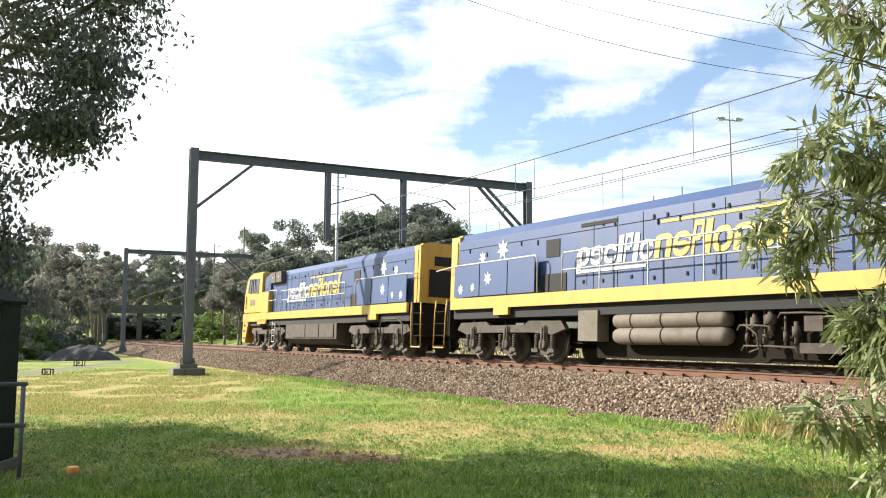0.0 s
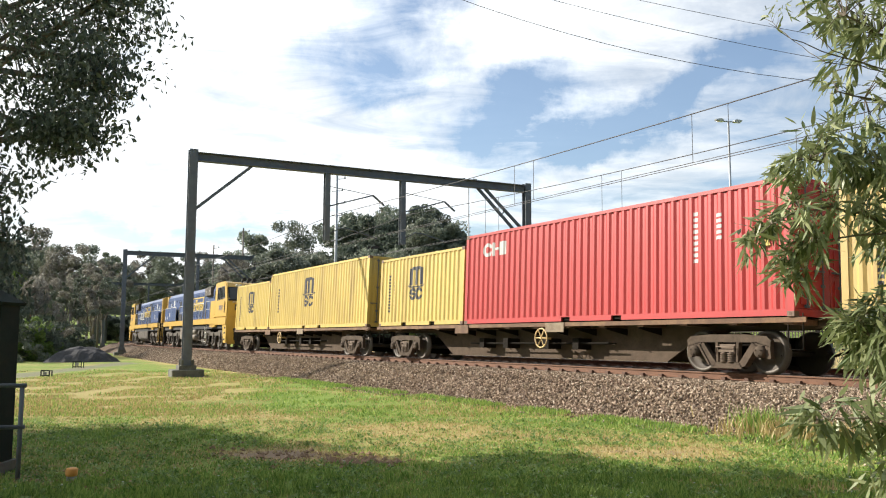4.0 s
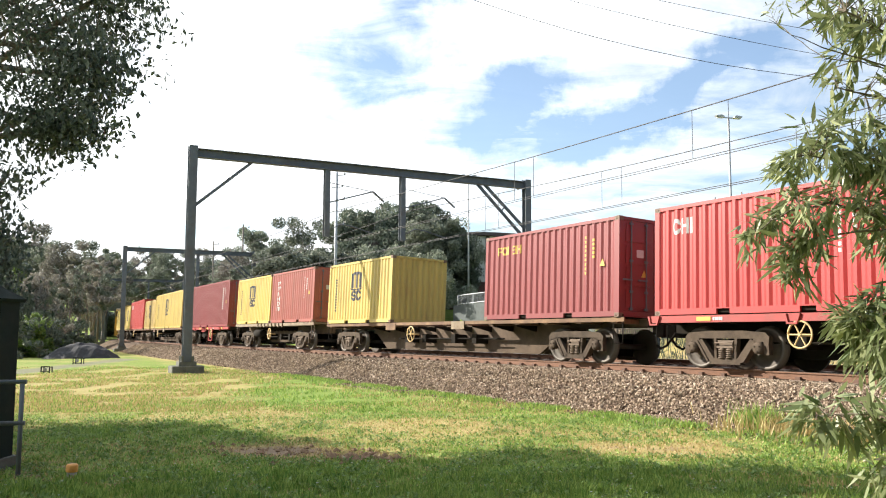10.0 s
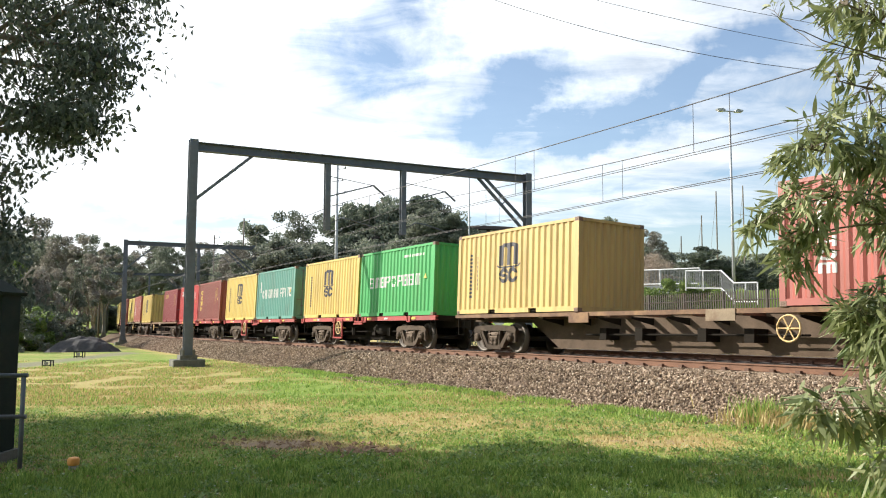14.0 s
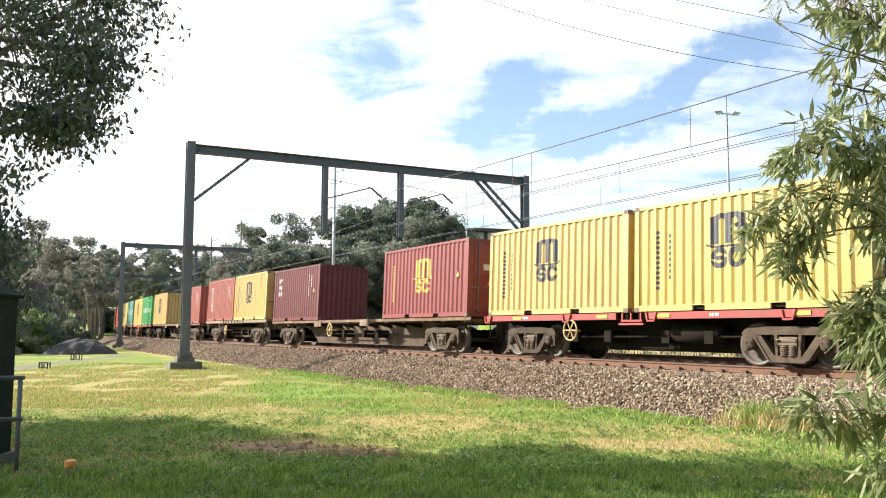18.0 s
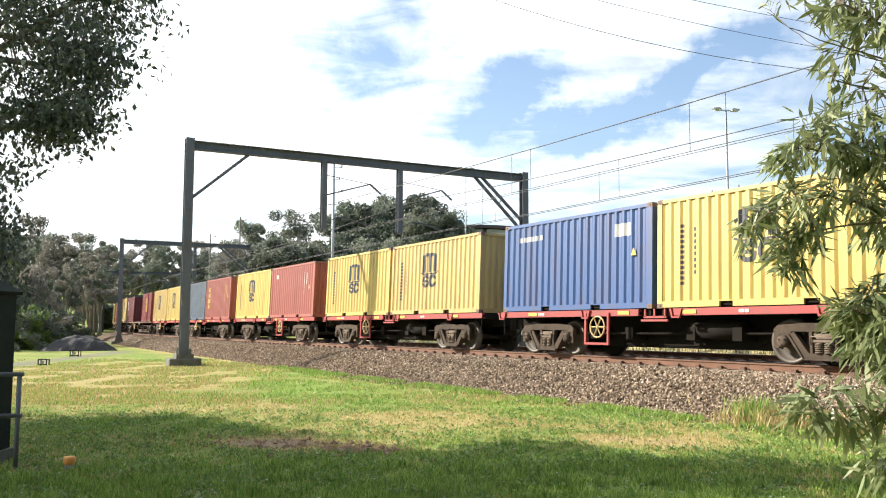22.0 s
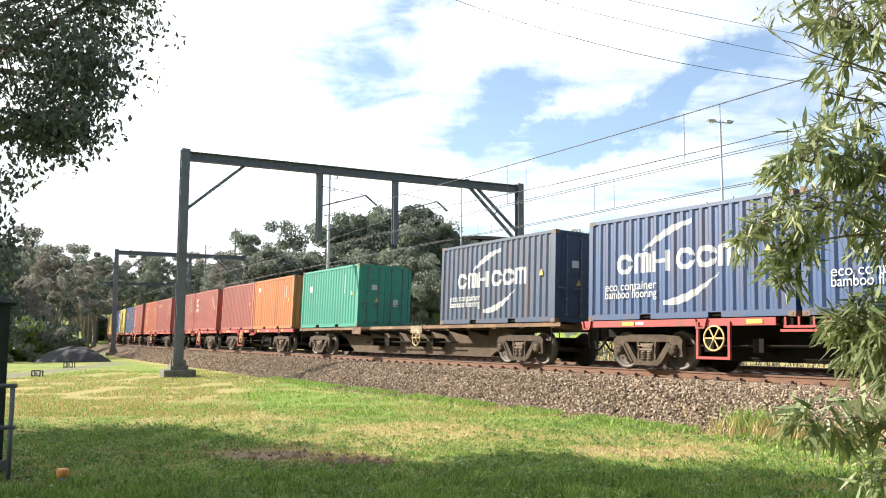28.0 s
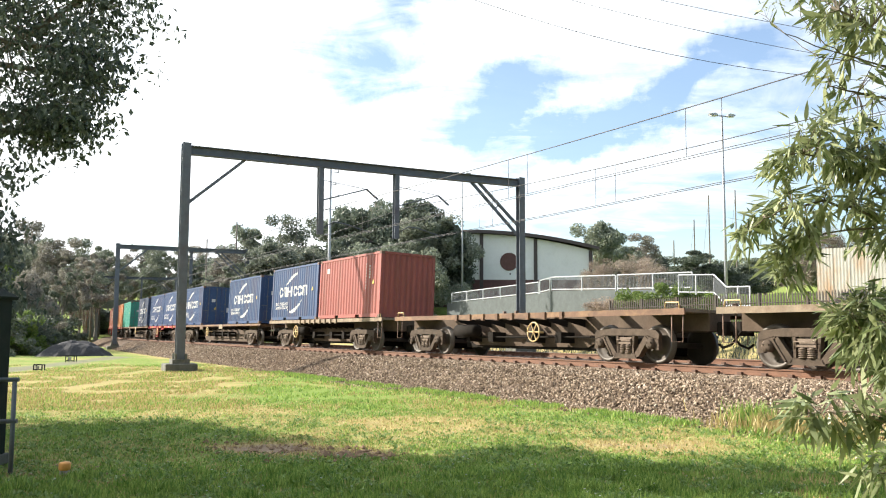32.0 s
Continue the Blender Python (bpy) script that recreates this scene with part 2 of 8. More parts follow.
MAST = material("galvanised mast steel", (0.108, 0.125, 0.145), 0.65, 0.1, vary=0.25, stain=RUST, stain_amount=0.35)
CONCRETE = material("weathered concrete", (0.30, 0.29, 0.265), 0.9, vary=0.25, stain=DIRT, stain_amount=0.55, stain_scale=1.6)
WIRE = material("overhead wire", (0.06, 0.058, 0.058), 0.6, 0.4, vary=0.1, bump=0)


# ---- mesh helpers ----
def part(name, bm, mat, parent, label=""):
    me = bm
    if isinstance(bm, bmesh.types.BMesh):
        me = bpy.data.meshes.new(name)
        bm.to_mesh(me)
        bm.free()
    if not me.materials:
        me.materials.append(mat)
    ob = new(name, me)
    if ob.material_slots[0].material != mat:
        ob.material_slots[0].link = "OBJECT"
        ob.material_slots[0].material = mat
    ob.parent = parent
    if label:
        ob["label"] = label
    return ob


def thing(name, label, category, group="", kind="", at=None):
    ob = tagged(new(name), label, category, group, kind)
    ob.empty_display_size = 0.2
    if at is not None:
        ob.matrix_basis = at
    return ob


def box(bm, x0, x1, y0, y1, z0, z1, m=None):
    vs = [bm.verts.new(Vector(p) if m is None else m @ Vector(p)) for p in
          ((x0, y0, z0), (x1, y0, z0), (x1, y1, z0), (x0, y1, z0), (x0, y0, z1), (x1, y0, z1), (x1, y1, z1), (x0, y1, z1))]
    for f in ((3, 2, 1, 0), (4, 5, 6, 7), (0, 1, 5, 4), (1, 2, 6, 5), (2, 3, 7, 6), (3, 0, 4, 7)):
        bm.faces.new([vs[i] for i in f])
    return bm


def prism(bm, outline, lo, hi, axis="y"):
    """A flat outline (pairs) drawn out from lo to hi along an axis: 'y' takes (x, z), 'x' takes (y, z), 'z' takes (x, y)."""
    def at(p, h):
        return {"y": (p[0], h, p[1]), "x": (h, p[0], p[1]), "z": (p[0], p[1], h)}[axis]
    a = [bm.verts.new(at(p, lo)) for p in outline]
    b = [bm.verts.new(at(p, hi)) for p in outline]
    n = len(a)
    bm.faces.new(a)
    bm.faces.new(b[::-1])
    for i in range(n):
        bm.faces.new((a[i], b[i], b[(i + 1) % n], a[(i + 1) % n]))
    return bm


def tidy(bm):
    bmesh.ops.recalc_face_normals(bm, faces=bm.faces[:])
    return bm


def bar(bm, a, b, r, n=6, r2=None):
    """A round bar from a to b."""
    a, b = Vector(a), Vector(b)
    d = (b - a)
    q = d.to_track_quat("Z", "Y")
    rings = []
    for p, rr in ((a, r), (b, r if r2 is None else r2)):
        rings.append([bm.verts.new(p + q @ Vector((rr * math.cos(2 * math.pi * i / n), rr * math.sin(2 * math.pi * i / n), 0))) for i in range(n)])
    for i in range(n):
        f = bm.faces.new((rings[0][i], rings[0][(i + 1) % n], rings[1][(i + 1) % n], rings[1][i]))
        f.smooth = n > 6
    bm.faces.new(rings[0][::-1])
    bm.faces.new(rings[1])
    return bm


def pipe(bm, pts, r, n=6):
    """A bent round bar through the points."""
    pts = [Vector(p) for p in pts]
    rings = []
    for i, p in enumerate(pts):
        d = (pts[min(i + 1, len(pts) - 1)] - pts[max(i - 1, 0)]).normalized()
        q = d.to_track_quat("Z", "Y")
        rings.append([bm.verts.new(p + q @ Vector((r * math.cos(2 * math.pi * k / n), r * math.sin(2 * math.pi * k / n), 0))) for k in range(n)])
    for a, b in zip(rings, rings[1:]):
        ca, cb = sum((v.co for v in a), Vector()) / n, sum((v.co for v in b), Vector()) / n
        off = min(range(n), key=lambda o: ((a[0].co - ca) - (b[o].co - cb)).length)
        for k in range(n):
            f = bm.faces.new((a[k], a[(k + 1) % n], b[(k + 1 + off) % n], b[(k + off) % n]))
            f.smooth = True
    bm.faces.new(rings[0][::-1])
    bm.faces.new(rings[-1])
    return bm


def lathe(bm, profile, axis="y", n=20, at=(0, 0, 0)):
    """Rings of (radius, height) round an axis."""
    rings = []
    for r, h in profile:
        ring = []
        for i in range(n):
            c, s = r * math.cos(2 * math.pi * i / n), r * math.sin(2 * math.pi * i / n)
            p = {"y": (c, h, s), "z": (c, s, h), "x": (h, c, s)}[axis]
            ring.append(bm.verts.new(Vector(p) + Vector(at)))
        rings.append(ring)
    for a, b in zip(rings, rings[1:]):
        for i in range(n):
            bm.faces.new((a[i], a[(i + 1) % n], b[(i + 1) % n], b[i])).smooth = n > 8
    bm.faces.new(rings[0][::-1])
    bm.faces.new(rings[-1])
    return tidy(bm)


def B():
    return bmesh.new()


def mesh(name, bm):
    me = bpy.data.meshes.new(name)
    bm.to_mesh(me)
    bm.free()
    return me


_made = {}


def once(key, build):
    """A mesh that is built once and shared by all pieces alike."""
    if key not in _made:
        _made[key] = mesh(key, build())
    return _made[key]


MOVING = []                # (thing, place along the train, span, pose on the vehicle)


def moves(ob, u, span=9.0, m=None):
    MOVING.append((ob, u, span, m or Matrix()))
    return ob


# ---- containers ----
def corrugated(length, height, pitch=0.279, depth=0.036):
    """A pressed steel sheet, x along it, z up; it bulges towards +y."""
    bm = B()
    n = max(2, round(length / pitch))
    p = length / n
    xs = []
    for i in range(n):
        x = i * p
        xs += [(x, 0), (x + p * 0.26, 0), (x + p * 0.50, -depth), (x + p * 0.76, -depth)]
    xs.append((length, 0))
    lo = [bm.verts.new((x, y, 0)) for x, y in xs]
    hi = [bm.verts.new((x, y, height)) for x, y in xs]
    bl = [bm.verts.new((x, y - 0.006, 0)) for x, y in xs]
    bh = [bm.verts.new((x, y - 0.006, height)) for x, y in xs]
    for i in range(len(xs) - 1):
        bm.faces.new((lo[i + 1], lo[i], hi[i], hi[i + 1]))
        bm.faces.new((bl[i], bl[i + 1], bh[i + 1], bh[i]))
    return tidy(bm)


def wavy(bm, x0, x1, z0, z1, w, length, pitch=0.279, depth=0.036, y=0.004):
    """A painted patch that follows the pressed sheet of that length."""
    n = max(2, round(length / pitch))
    p = length / n
    def dep(x):
        q = (x % p) / p
        return 0 if q < 0.26 else -depth * (q - 0.26) / 0.24 if q < 0.5 else -depth if q < 0.76 else -depth * (1 - q) / 0.24
    cuts = sorted({x0, x1} | {i * p + k * p for i in range(n + 1) for k in (0, 0.26, 0.5, 0.76) if x0 < i * p + k * p < x1})
    for a, b in zip(cuts, cuts[1:]):
        vs = [bm.verts.new((x + w * (z - z0), dep(x) + y, z)) for x, z in ((a, z0), (b, z0), (b, z1), (a, z1))]
        bm.faces.new(vs[::-1])


# marks: x from the front end towards the tail, as seen on the camera's side, 0 to 1; z 0 to 1
def marks_crest(scale=1.0, at=0.46, z=0.36):
    """The shipping line's crest as plain shapes: a comb on a curved line, and two rings."""
    w = 0.155 * scale
    return [("comb", at - w * .52, at + w * .52, z + .20, z + .49), ("hull", at - w * .70, at + w * .70, z + .165, z + .215), ("snake", at - w * .50, at - w * .03, z - .03, z + .165), ("hook", at + w * .03, at + w * .50, z - .03, z + .165)]


def ring_at(x, inner):
    """Half the height of a round outline at x, and of its hole; x and both from 0 to 1."""
    q = abs(2 * x - 1)
    return 0.5 * (1 - q ** 2.6) ** (1 / 2.6), (0.5 * inner * (1 - (q / inner) ** 2.6) ** (1 / 2.6) if q < inner else 0.0)


def shape_at(kind, x):
    """The stretches of z, 0 to 1, that a painted shape fills at x, 0 to 1."""
    if kind == "comb":
        top = 1.0 - 0.10 * max(0.0, abs(2 * x - 1.0) - 0.55) / 0.45
        for g0, g1 in ((0.25, 0.40), (0.62, 0.77)):
            if g0 < x < g1:
                q = 2 * (x - g0) / (g1 - g0) - 1
                return [(0.70 + 0.14 * math.sqrt(max(0.0, 1 - q * q)), top)]
        return [(0.0, top)]
    if kind == "arch":
        q = abs(2 * x - 1)
        return [(0.0, 1.0 - 0.12 * q ** 3)] if q > 0.42 else [(0.74, 1.0)]
    if kind == "hull":
        lift = 0.55 * max(0.0, abs(2 * x - 1) - 0.62) / 0.38
        return [(lift, lift + 0.45)]
    o, i = ring_at(x, 0.52)
    if kind == "bar":
        return [(0.0, 1.0)]
    if i <= 0:
        if kind == "hook" and x > 0.6:
            return [(0.5 - o, 0.5 - o * 0.36), (0.5 + o * 0.36, 0.5 + o)]
        if kind == "snake":
            return [(0.5 - o * 0.1, 0.5 + o), (0.5 - o, 0.5 - o * 0.42)] if x < 0.5 else [(0.5 - o, 0.5 + o * 0.1), (0.5 + o * 0.42, 0.5 + o)]
        if kind == "fork" and x > 0.5:
            return [(0.5, 1.0)]
        if kind in ("fork", "post", "gate"):
            return [(0.0, 1.0)]
        return [(0.5 - o, 0.5 + o)]
    if kind == "snake":
        return [(0.5 - o, 0.5 - i), (0.40, 0.60), (0.5 + i, 0.5 + o)]
    if kind == "fork":
        return [(0.40, 0.55), (0.84, 1.0)]
    if kind == "post":
        return [(0.0, 0.16), (0.44, 0.56), (0.84, 1.0)]
    if kind == "gate":
        return [(0.42, 0.60)]
    return [(0.5 - o, 0.5 - i), (0.5 + i, 0.5 + o)]


def marks_words(x0, x1, z0, z1, kinds, fill=0.84):
    """A row of painted shapes."""
    st = (x1 - x0) / len(kinds)
    return [(k, x0 + i * st, x0 + i * st + st * fill * (0.4 if k == "bar" else 1.0), z0, z1) for i, k in enumerate(kinds)]


def marks_column(at, z0, z1, n, w=0.016):
    """A column of small bars, for words that run downwards."""
    st = (z1 - z0) / n
    return [(at - w / 2, at + w / 2, z0 + i * st, z0 + i * st + st * 0.62, 0) for i in range(n)]


def marks_row(x0, x1, z0, z1, n, lean=0.0, fill=0.72):
    st = (x1 - x0) / n
    return [(x0 + i * st, x0 + i * st + st * fill, z0, z1, lean) for i in range(n)]


CODE = marks_column(0.80, 0.42, 0.88, 9, 0.012) + marks_column(0.855, 0.60, 0.84, 5, 0.014)
MARKS = {
    "crest": (MARK_DARK, marks_crest() + marks_column(0.105, 0.16, 0.78, 12) + marks_column(0.17, 0.26, 0.74, 8)),
    "crest_long": (MARK_DARK, marks_crest(0.62, 0.45) + marks_column(0.06, 0.16, 0.78, 12, 0.008) + marks_column(0.095, 0.26, 0.74, 8, 0.008)),
    "crest_yellow": (MARK_YELLOW, marks_crest(1.12, 0.50, 0.34) + marks_column(0.11, 0.2, 0.8, 12)),
    "column_white": (MARK_WHITE, [(k, 0.125, 0.195 if k != "bar" else 0.150, 0.75 - i * 0.11, 0.84 - i * 0.11) for i, k in enumerate(("fork", "fork", "bar", "gate", "ring", "comb"))] + CODE),
    "column_low": (MARK_WHITE, [(k, 0.09, 0.155, 0.74 - i * 0.135, 0.84 - i * 0.135) for i, k in enumerate(("fork", "snake", "gate"))] + CODE),
    "column_pale": (MARK_YELLOW, [(k, 0.09, 0.17, 0.70 - i * 0.155, 0.82 - i * 0.155) for i, k in enumerate(("hook", "ring", "bar", "gate"))] + CODE),
    "corner_white": (MARK_WHITE, marks_words(0.07, 0.20, 0.74, 0.90, ("hook", "gate", "bar"), 0.88) + CODE),
    "corner_yellow": (MARK_YELLOW, marks_words(0.09, 0.30, 0.77, 0.88, ("fork", "ring", "bar", "post", "gate"), 0.86) + CODE),
    "corner_small": (MARK_WHITE, [(0.10, 0.15, 0.78, 0.87, 0)] + CODE),
    "words_white": (MARK_WHITE, marks_words(0.14, 0.44, 0.41, 0.61, ("hook", "gate", "bar", "comb", "gate")) + marks_words(0.47, 0.95, 0.41, 0.61, ("snake", "gate", "bar", "fork", "fork", "bar", "comb", "hook")) + [(0.06, 0.10, 0.55, 0.8, 0)]),
    "words_green": (MARK_WHITE, marks_words(0.12, 0.86, 0.41, 0.59, ("post", "comb", "post", "fork", "hook", "fork", "post", "post", "comb")) + marks_row(0.62, 0.90, 0.86, 0.90, 8)),
    "words_blue": (MARK_WHITE, marks_words(0.15, 0.46, 0.42, 0.63, ("hook", "comb", "gate"), 0.92) + marks_words(0.485, 0.80, 0.42, 0.63, ("hook", "hook", "comb"), 0.92)
                   + ["swoosh_up", "swoosh_down"]),
    "column_orange": (MARK_ORANGE, [(k, 0.06, 0.11, 0.80 - i * 0.084, 0.86 - i * 0.084) for i, k in enumerate(("gate", "ring", "fork", "post", "snake", "gate", "hook", "ring", "fork"))]),
    "cross_orange": (MARK_ORANGE, [(0.12 + .018 * i, 0.145 + .018 * i, 0.56 + .022 * i, 0.60 + .022 * i, 0) for i in range(9)] + [(0.12 + .018 * i, 0.145 + .018 * i, 0.736 - .022 * i, 0.776 - .022 * i, 0) for i in range(9)]),
    "under_white": (MARK_WHITE, marks_row(0.07, 0.27, 0.44, 0.52, 5) + CODE),
    "flash_white": (MARK_WHITE, marks_row(0.10, 0.30, 0.80, 0.86, 5, 0.04) + [(0.80, 0.90, 0.72, 0.86, 0)]),
    "none": (MARK_WHITE, marks_column(0.885, 0.36, 0.88, 11, 0.008) + marks_column(0.925, 0.66, 0.88, 4, 0.009) + [(0.06, 0.075, 0.10, 0.13, 0)]),
    "low_white": (MARK_WHITE, marks_column(0.78, 0.55, 0.88, 8, 0.012) + [(0.12, 0.17, 0.62, 0.74, 0)]),
}


def lettering(words, size, wide):
    """Words in the built-in font as a mesh, drawn to a width."""
    def build():
        cu = bpy.data.curves.new("lettering", "FONT")
        cu.body, cu.size, cu.extrude = words, size, 0.001
        ob = bpy.data.objects.new("lettering", cu)
        me = bpy.data.meshes.new_from_object(ob)
        bpy.data.objects.remove(ob)
        k = wide / max(v.co.x for v in me.vertices)
        for v in me.vertices:
            v.co.x *= k
        return me
    return LETTERS.setdefault(words, None) or LETTERS.update({words: build()}) or LETTERS[words]


LETTERS = {}


def mark_piece(piece, length, height):
    def build():
        bm = B()
        side = length - 0.30
        if isinstance(piece, str):
            for i in range(36):
                q, r = i / 36, (i + 1) / 36
                if piece == "swoosh_up":
                    a, b = 0.66 + 0.23 * math.sin(q * 1.45), 0.016 + 0.06 * math.sin(min(1.0, q * 1.25) * math.pi * 0.82)
                    x0, x1 = 0.30 + 0.27 * q, 0.30 + 0.27 * r
                else:
                    a, b = 0.10 + 0.27 * q ** 2.0, 0.012 + 0.07 * math.sin(min(1.0, 0.12 + q) * math.pi) ** 0.8
                    x0, x1 = 0.42 + 0.28 * q, 0.42 + 0.28 * r
                wavy(bm, side * (1 - x1), side * (1 - x0), (a - b / 2) * height, (a + b / 2) * height, 0, side)
            return bm
        if isinstance(piece[0], str):
            kind, x0, x1, z0, z1 = piece
            n = 8 if kind in ("bar", "post") else 22 if kind != "comb" else 40
            for i in range(n):
                for lo, hi in shape_at(kind, (i + 0.5) / n):
                    wavy(bm, side * (1 - x0 - (x1 - x0) * (i + 1) / n), side * (1 - x0 - (x1 - x0) * i / n), (z0 + (z1 - z0) * lo) * height, (z0 + (z1 - z0) * hi) * height, 0, side)
            return bm
        x0, x1, z0, z1, lean = piece
        wavy(bm, side * (1 - x1), side * (1 - x0), z0 * height, z1 * height, -lean, side)
        return bm
    return once(f"mark {piece} {length} {height}", build)


def container(label, length, height, mat, mark, doors, u, deck, along):
    """One shipping container; its front end faces the way that the train goes. doors: its tail end has the two doors."""
    ob = thing("shipping_container", label, "container", "containers on the train")
    L, H, W = length, height, 1.219
    rail = 0.12
    side_h = H - 0.16 - 0.09
    side = once(f"side {L} {H}", lambda: corrugated(L - 0.30, side_h))
    s1 = part("side_panel", side, mat, ob)
    s1.matrix_basis = pose(-L / 2 + 0.15, W - 0.012, 0.16)
    s2 = part("side_panel", side, mat, ob)
    s2.matrix_basis = pose(L / 2 - 0.15, -W + 0.012, 0.16, 0, 0, 180)
    end = once(f"end {H}", lambda: corrugated(2.20, side_h, 0.245, 0.045))
    e = part("end_panel", end, mat, ob)
    e.matrix_basis = pose(L / 2 - 0.02, 1.10, 0.16, 0, 0, -90)
    if doors:
        for y in (0.0, -1.10):
            d = part("door", once(f"door {H}", lambda: door_leaf(side_h)), mat, ob)
            d.matrix_basis = pose(-L / 2 + 0.02, y, 0.16)
            r = part("locking_rod", once(f"rods {H}", lambda: rods(side_h)), MAST, d, "galvanised locking rods with handles")
            r.matrix_basis = Matrix()
        part("label_plate", once("plate a", lambda: box(B(), -0.030, -0.02, 0.38, 0.62, 1.55, 1.75)), MARK_WHITE, ob).matrix_basis = pose(-L / 2 + 0.02, 0, 0)
        part("label_plate", once("plate b", lambda: box(B(), -0.030, -0.02, -0.62, -0.4, 0.9, 1.2)), MARK_WHITE, ob).matrix_basis = pose(-L / 2 + 0.02, 0, 0)
    else:
        e = part("end_panel", end, mat, ob)
        e.matrix_basis = pose(-L / 2 + 0.02, -1.10, 0.16, 0, 0, 90)
    def frame_bm():
        bm = B()
        for sx in (-1, 1):
            for sy in (-1, 1):
                x, y = sx * (L / 2 - 0.075), sy * (W - 0.06)
                box(bm, x - 0.072, x + 0.072, y - 0.057, y + 0.057, 0.1, H - 0.1)
        for sy in (-1, 1):
            y = sy * (W - 0.035)
            box(bm, -L / 2 + .15, L / 2 - .15, y - 0.032, y + 0.032, H - 0.095, H - 0.012)
        for sx in (-1, 1):
            x = sx * (L / 2 - 0.045)
            box(bm, x - 0.043, x + 0.043, -W + .12, W - .12, H - 0.095, H - 0.012)
            box(bm, x - 0.043, x + 0.043, -W + .12, W - .12, 0.02, 0.16)
        return bm
    part("frame", once(f"frame {L} {H}", frame_bm), mat, ob)
    def sill(y):
        bm = B()
        pocket = 1.03 if L < 7 else 0.99
        a, b = pocket - 0.18, pocket + 0.18
        for x0, x1 in ((-L / 2 + .15, -b), (-a, a), (b, L / 2 - .15)):
            box(bm, x0, x1, y - 0.03, y + 0.03, 0.02, 0.158)
        for x in (-pocket, pocket):
            box(bm, x - 0.18, x + 0.18, y - 0.03, y + 0.03, 0.135, 0.158)
        return bm
    for y in (W - 0.033, -W + 0.033):
        part("bottom_rail", once(f"sill {L} {y}", lambda: sill(y)), mat, ob)
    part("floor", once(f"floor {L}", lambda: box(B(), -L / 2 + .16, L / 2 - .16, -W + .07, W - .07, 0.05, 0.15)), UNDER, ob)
    part("roof", once(f"roof {L} {H}", lambda: roof_sheet(L)), mat, ob).matrix_basis = pose(0, 0, H - 0.03)
    for sx in (-1, 1):
        for sy in (-1, 1):
            for z in (0, H - 0.118):
                c = part("corner_casting", once("casting", casting), CASTING, ob)
                c.matrix_basis = pose(sx * (L / 2 - 0.089), sy * (W - 0.081), z)
    for piece in MARKS[mark][1]:
        part("marking", mark_piece(piece, L, side_h), MARKS[mark][0], ob).matrix_basis = s1.matrix_basis.copy()
    if mat not in (YELLOW, YELLOW_PALE):
        tri = once("warning triangle", lambda: tidy(prism(B(), [(-0.10, 0.0), (0.10, 0.0), (0.0, 0.19)], 0.0, 0.004, "y")))
        part("warning_label", tri, MARK_YELLOW, ob, "small yellow triangle label").matrix_basis = pose(-L / 2 + 0.62, W + 0.001, 0.16 + side_h * 0.50)
        if doors:
            part("warning_label", tri, MARK_YELLOW, ob, "small yellow triangle label").matrix_basis = pose(-L / 2 - 0.004, 0.36, 1.05, 0, 0, 90)
    if mark == "words_blue":
        for words, z in (("eco container", 0.275), ("bamboo flooring", 0.19)):
            t = part("lettering", lettering(words, 0.30, 1.75), MARK_WHITE, ob, "small white painted words")
            t.matrix_basis = pose(L / 2 - 0.62, W + 0.004, 0.16 + z * side_h - 0.06, 90, 0, 180)
    return moves(ob, u, 9.0, Matrix.Translation((along, 0, deck)))


def casting():
    bm = box(B(), -0.089, 0.089, -0.081, 0.081, 0, 0.118)
    box(bm, -0.03, 0.03, 0.078, 0.084, 0.035, 0.085)
    bmesh.ops.bevel(bm, geom=[e for e in bm.edges], offset=0.008, segments=1, affect="EDGES")
    return bm


def roof_sheet(L):
    bm = B()
    n = int(L / 0.21)
    p = (L - 0.2) / n
    prev = None
    for i in range(n * 2 + 1):
        x = -L / 2 + 0.1 + i * p / 2
        z = 0.018 * (i % 2)
        row = [bm.verts.new((x, y, z)) for y in (-1.17, 1.17)]
        if prev:
            bm.faces.new((prev[0], row[0], row[1], prev[1]))
        prev = row
    return bm


def door_leaf(h):
    """One door, hinge at y = 1.10, with pressed panels; it faces -x."""
    bm = box(B(), 0, 0.045, 0.012, 1.098, 0.01, h - 0.01)
    for k in range(4):
        z = 0.10 + k * (h - 0.1) / 4
        prism(bm, [(0.10, z), (1.0, z), (0.97, z + (h - .5) / 4), (0.13, z + (h - .5) / 4)], -0.022, 0.001, "x")
    return tidy(bm)


def rods(h):
    bm = B()
    for y in (0.30, 0.82):
        bar(bm, (-0.045, y, 0.02), (-0.045, y, h - 0.02), 0.018)
        for z in (0.06, 0.5, h * .55, h - 0.1):
            box(bm, -0.06, 0.002, y - 0.05, y + 0.05, z - 0.03, z + 0.03)
        box(bm, -0.075, -0.05, y - 0.02, y + 0.30, 0.78, 0.82)
    return bm


